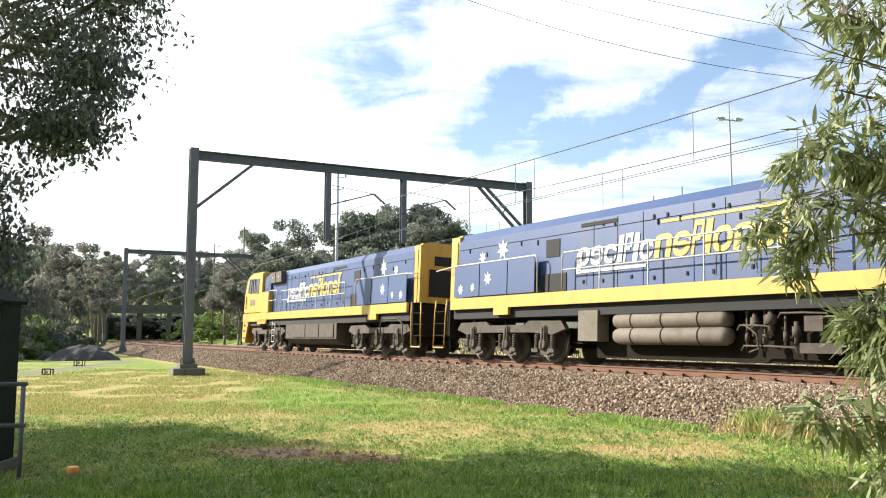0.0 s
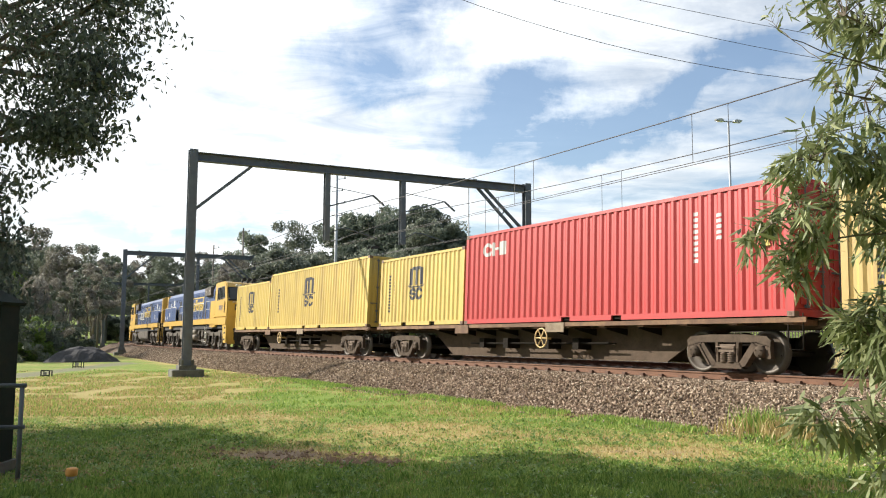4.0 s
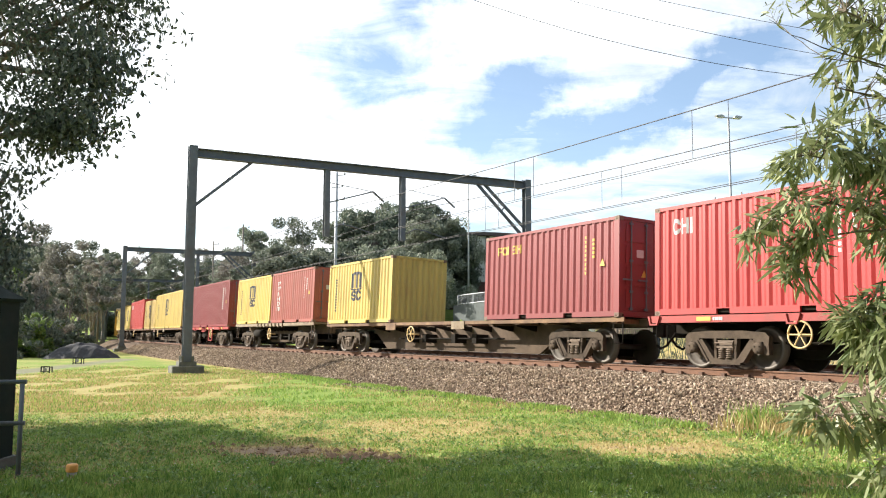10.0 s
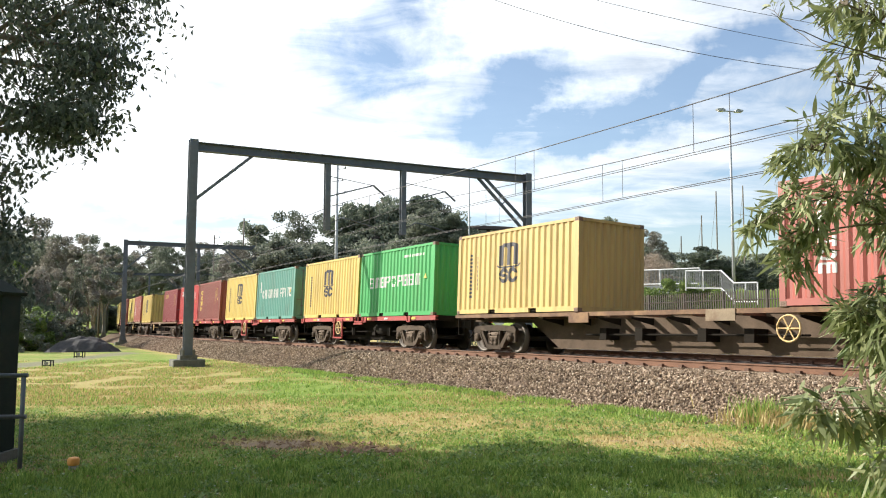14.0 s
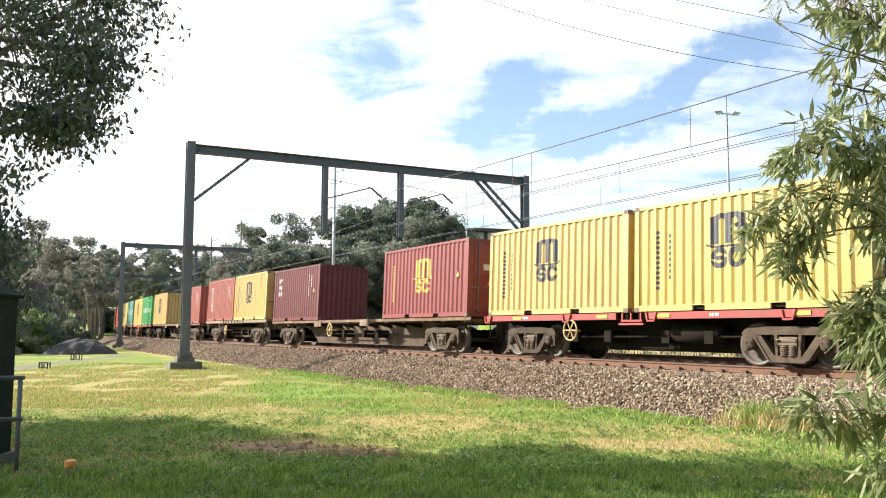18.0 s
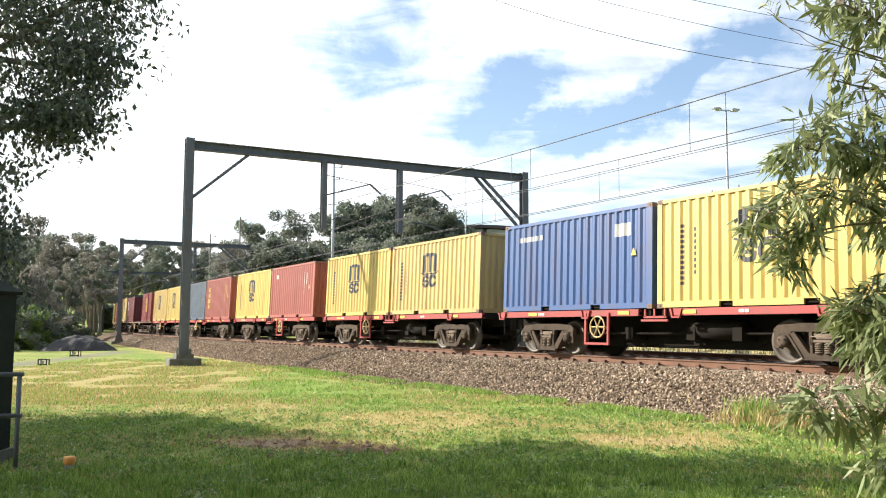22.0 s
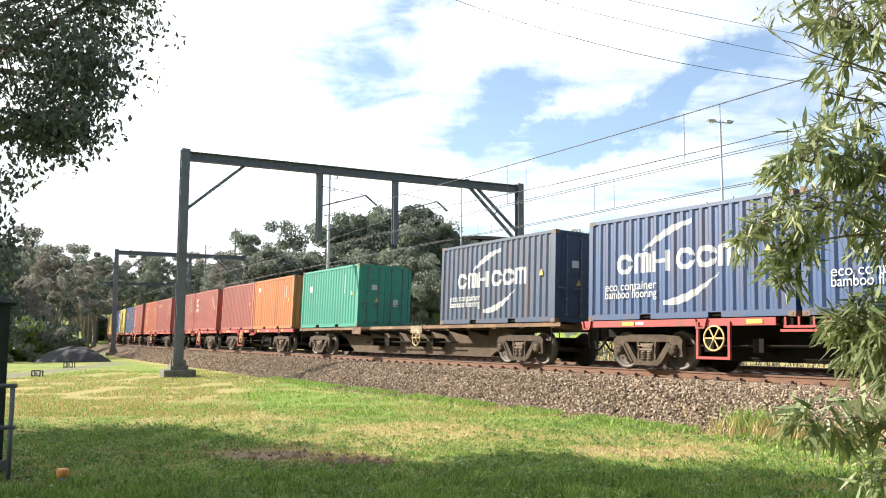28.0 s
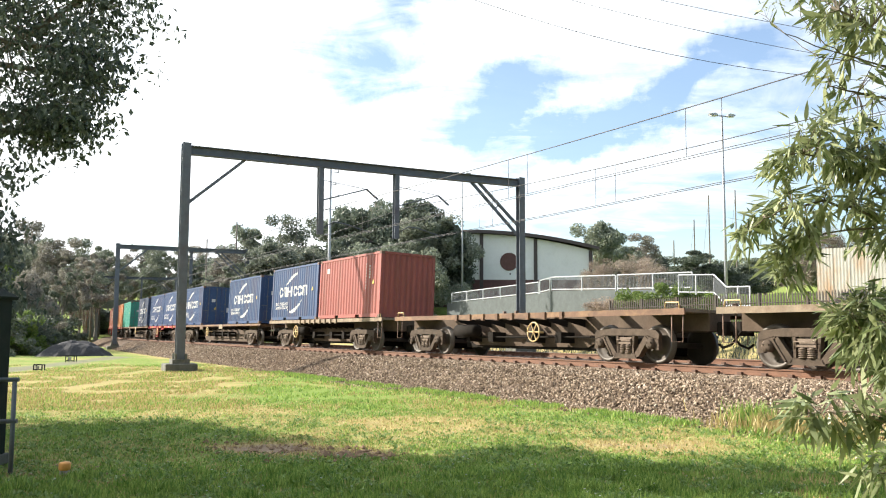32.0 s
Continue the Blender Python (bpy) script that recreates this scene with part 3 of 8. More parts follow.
# ---- wagons ----
def side_frame():
    """A cast bogie side frame with its two windows and the spring nest between, x along, outline in (x, z)."""
    bm = B()

    def piece(o, depth=0.12):
        prism(bm, o, -depth / 2, depth / 2, "y")

    piece([(-1.10, 0.56), (-1.12, 0.70), (-1.02, 0.79), (-0.45, 0.83), (0.45, 0.83), (1.02, 0.79), (1.12, 0.70), (1.10, 0.56), (0.70, 0.66), (-0.70, 0.66)])
    for k in (-1, 1):
        def both(o, depth=0.12):
            piece([(k * x, z) for x, z in (o if k > 0 else o[::-1])], depth)
        both([(1.12, 0.32), (1.10, 0.57), (0.98, 0.61), (0.99, 0.32)])
        both([(0.98, 0.60), (0.74, 0.67), (0.70, 0.60), (0.72, 0.46), (0.77, 0.46), (0.81, 0.57)])
        both([(0.76, 0.60), (0.65, 0.655), (0.31, 0.22), (0.36, 0.12), (0.47, 0.16)])
        both([(0.315, 0.67), (0.245, 0.67), (0.235, 0.22), (0.29, 0.22)])
        both([(0.75, 0.61), (0.79, 0.57), (0.485, 0.15), (0.45, 0.17)], 0.17)
    piece([(-0.40, 0.11), (-0.32, 0.23), (0.32, 0.23), (0.40, 0.11)])
    piece([(-0.42, 0.095), (-0.40, 0.125), (0.40, 0.125), (0.42, 0.095)], 0.19)
    return tidy(bm)


def springs():
    bm = B()
    for x in (-0.10, 0.10):
        prof = []
        for i in range(5):
            z = 0.235 + i * 0.042
            prof += [(0.086, z), (0.090, z + 0.011), (0.086, z + 0.022), (0.058, z + 0.026), (0.058, z + 0.040)]
        lathe(bm, prof, "z", 12, (x, 0.03, 0))
    box(bm, -0.22, 0.22, -0.06, 0.09, 0.45, 0.50)
    prism(bm, [(-0.22, 0.62), (-0.15, 0.50), (0.15, 0.50), (0.22, 0.62)], -0.05, 0.05, "y")
    pipe(bm, [(-0.24, 0.10, 0.40), (-0.24, 0.12, 0.56), (0.24, 0.12, 0.56), (0.24, 0.10, 0.40)], 0.014, 5)
    return tidy(bm)


def axlebox():
    bm = lathe(B(), [(0.13, -0.08), (0.13, 0.05), (0.09, 0.075), (0.05, 0.085)], "y", 10)
    for i in range(3):
        a = i * 2.09 + .5
        bar(bm, (0.07 * math.cos(a), 0.05, 0.07 * math.sin(a)), (0.07 * math.cos(a), 0.10, 0.07 * math.sin(a)), 0.018, 5)
    return bm


def wheelset(r=0.46):
    """Axle and two wheels, turning about y."""
    bm = bar(B(), (0, -0.95, 0), (0, 0.95, 0), 0.075, 8)
    for k in (-1, 1):
        prof = [(r + .028, 0.68), (r + .026, 0.705), (r, 0.715), (r - .003, 0.815), (r - .07, 0.815), (r - .085, 0.775), (0.20, 0.755), (0.15, 0.82), (0.075, 0.82)]
        if k < 0:
            prof = [(a, -b) for a, b in prof]
        lathe(bm, [(0.076, k * 0.70)] + [(r - .06, k * 0.685)] + prof, "y", 28)
        for i in range(2):
            a = i * math.pi + 0.4
            bar(bm, (0.29 * math.cos(a), k * 0.755, 0.29 * math.sin(a)), (0.29 * math.cos(a), k * 0.785, 0.29 * math.sin(a)), 0.03, 6)
    return bm


def tread(r=0.46):
    bm = B()
    for k in (-1, 1):
        lathe(bm, [(r - 0.05, k * 0.8155), (r + .001, k * 0.8155), (r + .0015, k * 0.72), (r - .04, k * 0.72)], "y", 28)
    return bm


WHEELS = []                # (wheelset, radius)


def wheels(parent, x, r, way=1):
    me = once(f"wheelset {r}", lambda: wheelset(r))
    if not me.materials:
        me.materials.append(WHEEL)
        me.materials.append(TREAD)
        for f in me.polygons:
            rad = math.hypot(f.center.x, f.center.z)
            if rad > r - 0.06 and abs(f.center.y) > 0.712:
                f.material_index = 1
    w = part("wheelset", me, WHEEL, parent, "steel wheels on their axle")
    w.matrix_basis = pose(x, 0, r)
    WHEELS.append((w, r, x, way))


def bogie(parent, x, base=1.75):
    # Bolster enlarged to a near-black block that stands in for shade.
    b = part("bogie", once("bolster with shade block", lambda: box(box(B(), -0.5, 0.5, -0.62, 0.62, 0.2, 0.66), -0.3, 0.3, -0.4, 0.4, 0.66, 0.80)), UNDER, parent)
    b.matrix_basis = pose(x, 0, 0)
    for y in (0.98, -0.98):
        f = part("side_frame", once("side frame", side_frame), BOGIE, b)
        f.matrix_basis = pose(0, y, 0)
        f = part("spring", once("springs", springs), SPRING, b, "rusty coil springs")
        f.matrix_basis = pose(0, y, 0)
        for k in (-1, 1):
            f = part("axle_box", once("axlebox", axlebox), BOGIE, b)
            f.matrix_basis = pose(k * base / 2, y + (.07 if y > 0 else -.07), 0.46, 0, 0, 0 if y > 0 else 180)
    for k in (-1, 1):
        wheels(b, k * base / 2, 0.46)


def handwheel():
    bm = B()
    n = 18
    pipe(bm, [(0.27 * math.cos(2 * math.pi * i / n), 0, 0.27 * math.sin(2 * math.pi * i / n)) for i in range(n + 1)], 0.022, 5)
    for i in range(6):
        a = i * math.pi / 3
        bar(bm, (0, 0, 0), (0.27 * math.cos(a), 0, 0.27 * math.sin(a)), 0.016, 5)
    bar(bm, (0, -0.35, 0), (0, 0.03, 0), 0.035, 6)
    return bm


def bracket():
    """The square guard round a handwheel."""
    bm = B()
    for x in (-0.45, 0.40):
        box(bm, x, x + 0.06, -0.03, 0.03, -0.52, 0.30)
    box(bm, -0.39, 0.40, -0.03, 0.03, -0.52, -0.46)
    return bm


def step_bars():
    bm = B()
    pipe(bm, [(-0.17, 0, 0.45), (-0.17, 0, -0.28), (0.17, 0, -0.28), (0.17, 0, 0.45)], 0.016, 5)
    return bm


def coupler():
    bm = box(B(), -0.1, 0.55, -0.10, 0.10, 0.78, 1.0)
    prism(bm, [(0.5, -0.16), (0.72, -0.18), (0.86, -0.05), (0.80, 0.02), (0.70, -0.04), (0.66, 0.04), (0.82, 0.16), (0.55, 0.2)], 0.70, 1.02, "z")
    pipe(bm, [(0.0, 0.35, 0.8), (0.3, 0.33, 0.5), (0.62, 0.22, 0.42), (0.85, 0.1, 0.5)], 0.03, 6)
    return tidy(bm)


DECK = 1.175
PLATE = once("plates on sills", lambda: box(B(), -0.40, 0.40, -0.012, 0.012, -0.13, 0.13))
REFLECT = once("reflector", lambda: box(B(), -0.2, 0.2, -0.008, 0.008, -0.045, 0.045))


def ends(ob, half, mat):
    for k in (-1, 1):
        c = part("coupler", once("coupler", coupler), UNDER, ob)
        c.matrix_basis = pose(k * half, 0, 0, 0, 0, 0 if k > 0 else 180)
        for y in (1.12, -1.12):
            part("step", once("steps", step_bars), mat, ob).matrix_basis = pose(k * (half - 0.28), y, 0.80)
    for x in (-half + 2.6, half - 2.6):
        part("brake_cylinder", once("cylinder", lambda: lathe(B(), [(0.10, -0.45), (0.16, -0.42), (0.16, 0.38), (0.10, 0.42)], "x", 12)), UNDER, ob).matrix_basis = pose(x, 0.45, 0.72)


def wheel_on(ob, x, guard, mat):
    part("handwheel", once("handwheel", handwheel), HANDWHEEL, ob, "cream spoked brake handwheel").matrix_basis = pose(x, 1.20, 0.74)
    if guard:
        part("guard", once("bracket", bracket), mat, ob, "square guard round the handwheel").matrix_basis = pose(x, 1.21, 0.80)


def lock_bracket():
    """The notched bracket of a container lock on the sill."""
    bm = B()
    for k in (-1, 1):
        prism(bm, [(k * 0.19, 0.0), (k * 0.13, 0.0), (k * 0.08, -0.20), (k * 0.12, -0.20)], 0.0, 0.045, "y")
    box(bm, -0.12, 0.12, 0.0, 0.05, -0.215, -0.18)
    box(bm, -0.12, 0.12, 0.0, 0.012, -0.16, -0.03)
    return tidy(bm)


def skeletal_wagon(u, half, mat, hand, guard, label):
    """A container wagon with a red sill on each half and a bracket between, on two bogies."""
    ob = thing("container_wagon", label, "wagon", "wagons of the train")
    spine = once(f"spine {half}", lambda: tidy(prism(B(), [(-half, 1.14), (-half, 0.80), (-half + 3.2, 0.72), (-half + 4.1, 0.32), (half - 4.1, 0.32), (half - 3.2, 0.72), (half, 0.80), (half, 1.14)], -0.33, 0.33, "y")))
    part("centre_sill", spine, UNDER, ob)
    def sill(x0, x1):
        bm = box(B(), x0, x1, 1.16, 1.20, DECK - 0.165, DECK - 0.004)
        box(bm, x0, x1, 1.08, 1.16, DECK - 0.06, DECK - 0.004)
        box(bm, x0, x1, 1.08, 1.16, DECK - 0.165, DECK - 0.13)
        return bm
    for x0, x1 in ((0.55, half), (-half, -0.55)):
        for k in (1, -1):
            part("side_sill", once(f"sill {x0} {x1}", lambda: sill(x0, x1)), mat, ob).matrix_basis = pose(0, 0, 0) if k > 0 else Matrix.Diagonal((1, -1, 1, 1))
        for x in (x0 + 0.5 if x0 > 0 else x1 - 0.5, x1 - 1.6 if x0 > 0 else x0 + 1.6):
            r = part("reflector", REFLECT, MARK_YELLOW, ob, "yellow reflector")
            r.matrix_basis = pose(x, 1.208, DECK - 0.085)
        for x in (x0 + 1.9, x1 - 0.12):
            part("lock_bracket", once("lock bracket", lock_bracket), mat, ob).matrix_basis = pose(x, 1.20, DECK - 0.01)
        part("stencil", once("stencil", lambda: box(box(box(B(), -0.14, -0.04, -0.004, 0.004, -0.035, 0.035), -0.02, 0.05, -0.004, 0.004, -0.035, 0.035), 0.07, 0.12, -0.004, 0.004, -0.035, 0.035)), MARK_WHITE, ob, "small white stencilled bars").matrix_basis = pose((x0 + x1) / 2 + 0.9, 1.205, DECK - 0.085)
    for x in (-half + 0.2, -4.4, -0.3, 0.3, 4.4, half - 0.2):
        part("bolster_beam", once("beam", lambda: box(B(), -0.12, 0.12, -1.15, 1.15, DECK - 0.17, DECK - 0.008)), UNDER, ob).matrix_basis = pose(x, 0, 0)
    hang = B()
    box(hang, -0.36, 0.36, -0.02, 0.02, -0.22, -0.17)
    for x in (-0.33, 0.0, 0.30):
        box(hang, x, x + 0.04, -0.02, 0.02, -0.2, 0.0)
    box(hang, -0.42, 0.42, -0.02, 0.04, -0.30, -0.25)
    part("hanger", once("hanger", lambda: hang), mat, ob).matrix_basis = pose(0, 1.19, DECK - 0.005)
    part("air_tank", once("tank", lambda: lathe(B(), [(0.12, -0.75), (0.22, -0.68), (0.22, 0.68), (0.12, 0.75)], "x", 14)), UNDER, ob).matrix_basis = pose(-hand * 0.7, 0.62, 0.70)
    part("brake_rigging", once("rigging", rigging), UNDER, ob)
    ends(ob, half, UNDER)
    wheel_on(ob, hand, guard, mat)
    for x in (-half + 2.05, half - 2.05):
        bogie(ob, x)
    return moves(ob, u)


def rigging():
    bm = B()
    for y in (0.5, 0.75, -0.6):
        bar(bm, (-3.3, y, 0.62), (3.3, y, 0.58), 0.025, 5)
    for x in (-2.2, -0.9, 1.1, 2.4):
        box(bm, x, x + 0.25, 0.3, 0.85, 0.45, 0.75)
    # Solid block added to look like shade and hide the ground behind.
    box(bm, -3.4, 3.4, -0.30, 0.30, 0.26, 0.60)
    return bm


def long_wagon(u, half, mat, hand, label, plate=True):
    """A sixty foot container wagon with deep sills that belly down between the bogies."""
    ob = thing("container_wagon", label, "wagon", "wagons of the train")
    o = [(-half, DECK - .006), (-half, DECK - 0.2), (-half + 3.1, DECK - 0.22), (-half + 4.4, 0.20), (half - 4.4, 0.20), (half - 3.1, DECK - 0.22), (half, DECK - 0.2), (half, DECK - .006)]
    for y in (0.36, -0.36):
        part("belly_sill", once(f"belly {half}", lambda: tidy(prism(B(), o, -0.02, 0.02, "y"))), BELLY, ob).matrix_basis = pose(0, y, 0)
    rib = once("rib", lambda: tidy(prism(B(), [(0.385, DECK - .16), (1.15, DECK - .16), (1.15, DECK - .20), (0.385, DECK - .34)], -0.012, 0.012, "x")))
    for i in range(9):
        x = -half + 4.6 + i * (2 * half - 9.2) / 8
        for k in (1, -1):
            part("rib", rib, UNDER, ob).matrix_basis = pose(x, 0, 0) if k > 0 else pose(x, 0, 0, 0, 0, 180)
    part("belly_flange", once(f"flange {half}", lambda: box(box(B(), -half + 4.3, half - 4.3, 0.28, 0.48, 0.175, 0.198), -half + 4.3, half - 4.3, -0.48, -0.28, 0.175, 0.198)), BELLY, ob)
    part("deck_plate", once(f"deckplate {half}", lambda: deck_ladder(half)), mat, ob)
    for y in (1.17, -1.17):
        part("side_rail", once(f"siderail {half}", lambda: box(B(), -half, half, -0.02, 0.02, DECK - 0.115, DECK - 0.008)), mat, ob).matrix_basis = pose(0, y, 0)
    if plate:
        part("plate", PLATE, DECK_GREY, ob, "panel with small painted lettering bars").matrix_basis = pose(-1.6, 1.20, DECK - 0.14)
        part("plate", PLATE, DECK_BROWN, ob).matrix_basis = pose(half - 6.2, 1.20, DECK - 0.16)
    part("pipework", once("rigging", rigging), UNDER, ob)
    ends(ob, half, UNDER)
    wheel_on(ob, hand, False, mat)
    for x in (-half + 2.05, half - 2.05):
        bogie(ob, x)
    return moves(ob, u, 2 * half - 4.1)


def deck_ladder(half):
    bm = box(box(B(), -half, half, 0.24, 0.46, DECK - 0.035, DECK - 0.012), -half, half, -0.46, -0.24, DECK - 0.035, DECK - 0.012)
    for i in range(14):
        x = -half + 0.3 + i * (2 * half - 0.8) / 13
        box(bm, x, x + 0.22, -1.15, 1.15, DECK - 0.15, DECK - 0.036)
    return bm


def flat_deck(half, top):
    """Planks along the middle, and cross beams that reach out to the sills."""
    bm = B()
    for i in range(2):
        box(bm, -half, half, -0.37 + i * 0.375, i * 0.375 - 0.01, top - 0.07, top - 0.004 * i)
    n = int(2 * half / 1.35)
    for i in range(n + 1):
        x = -half + 0.03 + i * (2 * half - 0.32) / n
        for k in (-1, 1):
            box(bm, x, x + 0.26, min(k * 0.37, k * 1.16), max(k * 0.37, k * 1.16), top - 0.08, top - 0.002)
    for x in (-half + 0.30, half - 1.9):
        for k in (-1, 1):
            box(bm, x, x + 1.58, min(k * 0.37, k * 1.16), max(k * 0.37, k * 1.16), top - 0.06, top - 0.012)
    return bm


def flat_wagon(u, half, mat, hand, label, deck):
    """A flat wagon with a planked deck on a channel sill."""
    ob = thing("flat_wagon", label, "wagon", "wagons of the train")
    top = deck - 0.005
    part("deck", once(f"flat deck {half} {top}", lambda: flat_deck(half, top)), material_deck(), ob)
    for y in (1.185, -1.185):
        part("side_sill", once(f"flat sill {half} {top}", lambda: box(B(), -half, half, -0.022, 0.022, top - 0.15, top - 0.004)), mat, ob).matrix_basis = pose(0, y, 0)
    part("centre_sill", once(f"flat belly {half} {top}", lambda: tidy(prism(B(), [(-half, top - .08), (-half, 0.8), (-half + 3.3, 0.75), (-half + 4.2, 0.34), (half - 4.2, 0.34), (half - 3.3, 0.75), (half, 0.8), (half, top - .08)], -0.36, 0.36, "y"))), BELLY, ob)
    rib = once("flat rib", lambda: tidy(prism(B(), [(0.37, 1.12), (1.15, 1.12), (1.15, 1.06), (0.37, 0.90)], -0.012, 0.012, "x")))
    for i in range(8):
        x = -half + 4.3 + i * (2 * half - 8.6) / 7
        part("rib", rib, UNDER, ob).matrix_basis = pose(x, 0, 0)
        part("stake_pocket", once("pocket", lambda: box(B(), -0.06, 0.06, -0.03, 0.03, -0.1, 0.1)), mat, ob).matrix_basis = pose(x, 1.225, top - 0.1)
    for x in (-half + .35, -.3, .3, half - .35):
        for y in (1.0, -1.0):
            part("twistlock", once("twist", lambda: box(box(B(), -0.09, 0.09, -0.09, 0.09, 0, 0.03), -0.03, 0.03, -0.05, 0.05, 0.03, 0.09)), CASTING, ob).matrix_basis = pose(x + (0.5 if abs(x) > 1 else 0) * (1 if x < 0 else -1) * 0, y, top - 0.012)
    for k in (-1, 1):
        part("grab_rail", once("grab", lambda: pipe(B(), [(-0.22, 0, 0), (-0.2, 0, 0.14), (0.2, 0, 0.14), (0.22, 0, 0)], 0.018, 5)), HANDWHEEL, ob).matrix_basis = pose(k * (half - 0.4), 1.17, top)
    part("brake_rigging", once("rigging", rigging), UNDER, ob)
    part("air_tank", once("tank2", lambda: lathe(B(), [(0.12, -0.6), (0.2, -0.55), (0.2, 0.55), (0.12, 0.6)], "x", 14)), UNDER, ob).matrix_basis = pose(2.4, 0.95, 0.78)
    ends(ob, half, CASTING)
    wheel_on(ob, hand, False, mat)
    for x in (-half + 2.05, half - 2.05):
        bogie(ob, x)
    return moves(ob, u)


_deck = []


def material_deck():
    if not _deck:
        _deck.append(material("dusty plank deck", (0.20, 0.155, 0.11), 0.9, vary=0.3, scale=2.5, stain=(0.12, 0.09, 0.06), stain_amount=0.7))
    return _deck[0]


# ---- the train: where each vehicle is, behind the first loco's rear ----
def words_of(mat):
    return mat.name.replace(" container paint", "")


MIDDLE = {"crest": "dark crest", "crest_long": "dark crest", "crest_yellow": "yellow crest", "column_white": "white bar column", "column_low": "white bar column",
          "column_pale": "pale bar column", "corner_white": "white corner mark", "corner_yellow": "yellow corner mark", "corner_small": "small corner mark", "words_white": "large white bars",
          "words_green": "row of white bars", "words_blue": "white bars and swoosh", "column_orange": "orange bar column", "cross_orange": "orange cross", "under_white": "white bars",
          "flash_white": "white flash", "none": "faded marks", "low_white": "small white mark"}


def load(u, deck, length, height, mat, mark, doors, middle):
    """A container whose front end is at u on the vehicle whose middle is at middle."""
    size = "twenty foot" if length < 7 else "forty foot"
    return container(f"{words_of(mat)} {size} container with {MIDDLE[mark]}" + (", doors shut" if doors else ""), length, height, mat, mark, doors, middle, deck, u - length / 2 - middle)


C20, H20, C40, H40 = 6.058, 2.591, 12.192, 2.896
Y, P = YELLOW, YELLOW_PALE
TRAIN = [
    ("long", DECK_BROWN, 1.3, [(-16.14, C20, H20, Y, "crest", 0), (-22.33, C40, H40, Y, "crest_long", 1)]),
    ("long", DECK_BROWN, -1.0, [(-35.61, C20, H20, Y, "crest", 0), (-41.77, C40, H40, RED, "corner_white", 1)]),
    ("long", DECK_BROWN, 1.3, [(-54.97, C20, H20, P, "crest", 0), (-61.21, C40, H40, Y, "crest_long", 1)]),
    ("red", DECK_RED, -2.0, [(-74.63, C40, H40, CRIMSON, "none", 1)]),
    ("flat", DECK_GREY, 0.0, [(-88.78, C20, H20, Y, "crest", 0), (-95.05, C20, H20, OXIDE, "column_white", 1)]),
    ("long", DECK_BROWN, 1.6, [(-102.95, C20, H20, Y, "crest", 0), (-115.40, C20, H20, CRIMSON, "corner_yellow", 1)]),
    ("open", DECK_RED, 2.3, [(-122.66, C20, H20, RED, "corner_white", 0), (-128.92, C20, H20, DULL_RED, "column_pale", 0)]),
    ("red", DECK_RED, 2.0, [(-136.49, C20, H20, Y, "crest", 0), (-142.76, C20, H20, TEAL, "words_white", 1)]),
    ("red", DECK_RED, 2.0, [(-150.24, C20, H20, Y, "crest", 0), (-156.50, C20, H20, GREEN, "words_green", 0)]),
    ("long", DECK_BROWN, -3.3, [(-164.15, C20, H20, P, "crest", 0), (-176.42, C20, H20, OXIDE, "column_white", 0)]),
    ("flat", DECK_GREY, 1.5, [(-184.6, C20, H20, OXIDE, "column_white", 0), (-190.9, C20, H20, P, "crest", 1)]),
    ("long", DECK_BROWN, 1.9, [(-198.3, C20, H20, MAROON, "column_low", 0), (-210.9, C20, H20, CRIMSON, "crest_yellow", 1)]),
    ("open", DECK_RED, 2.3, [(-218.17, C20, H20, P, "crest", 0), (-224.45, C20, H20, Y, "crest", 1)]),
    ("open", DECK_RED, 2.3, [(-231.70, C20, H20, GREY_BLUE, "column_orange", 0), (-237.93, C20, H20, OXIDE, "column_pale", 0)]),
    ("red", DECK_RED, -1.7, [(-245.38, C20, H20, Y, "crest", 0), (-251.60, C20, H20, OXIDE, "corner_small", 0)]),
    ("red", DECK_RED, 2.0, [(-259.16, C20, H20, Y, "crest", 0), (-265.40, C20, H20, P, "crest", 0)]),
    ("red", DECK_RED, 2.0, [(-272.78, C20, H20, BLUE, "flash_white", 0), (-279.00, C20, H20, Y, "crest", 0)]),
    ("red", DECK_RED, -2.0, [(-286.45, C20, H20, NAVY, "cross_orange", 0), (-292.59, C20, H20, OXIDE, "column_white", 1)]),
    ("red", DECK_RED, 2.0, [(-300.12, C20, H20, ORANGE, "column_white", 0), (-306.28, C20, H20, OXIDE, "corner_yellow", 1)]),
    ("red", DECK_RED, -1.9, [(-313.83, C20, H20, OXIDE, "column_low", 0), (-320.02, C20, H20, OXIDE, "column_low", 1)]),
    ("red", DECK_RED, 2.0, [(-327.30, C20, H20, OXIDE, "none", 0), (-333.46, C20, H20, TAN_ORANGE, "corner_small", 0)]),
    ("long", DECK_BROWN, -1.6, [(-340.76, C20, H20, SEA_GREEN, "low_white", 1), (-353.30, C20, H20, NAVY_DULL, "words_blue", 1)]),
    ("red", DECK_RED, 2.1, [(-360.71, C20, H20, MID_BLUE, "words_blue", 0), (-366.90, C20, H20, MID_BLUE, "words_blue", 1)]),
    ("long", DECK_BROWN, 1.6, [(-374.16, C20, H20, MID_BLUE, "words_blue", 1), (-386.62, C20, H20, MID_BLUE, "words_blue", 1)]),
    ("flat", DECK_GREY, 2.6, [(-394.55, C20, H20, MID_BLUE, "words_blue", 0), (-400.85, C20, H20, OXIDE, "corner_small", 0)]),
]


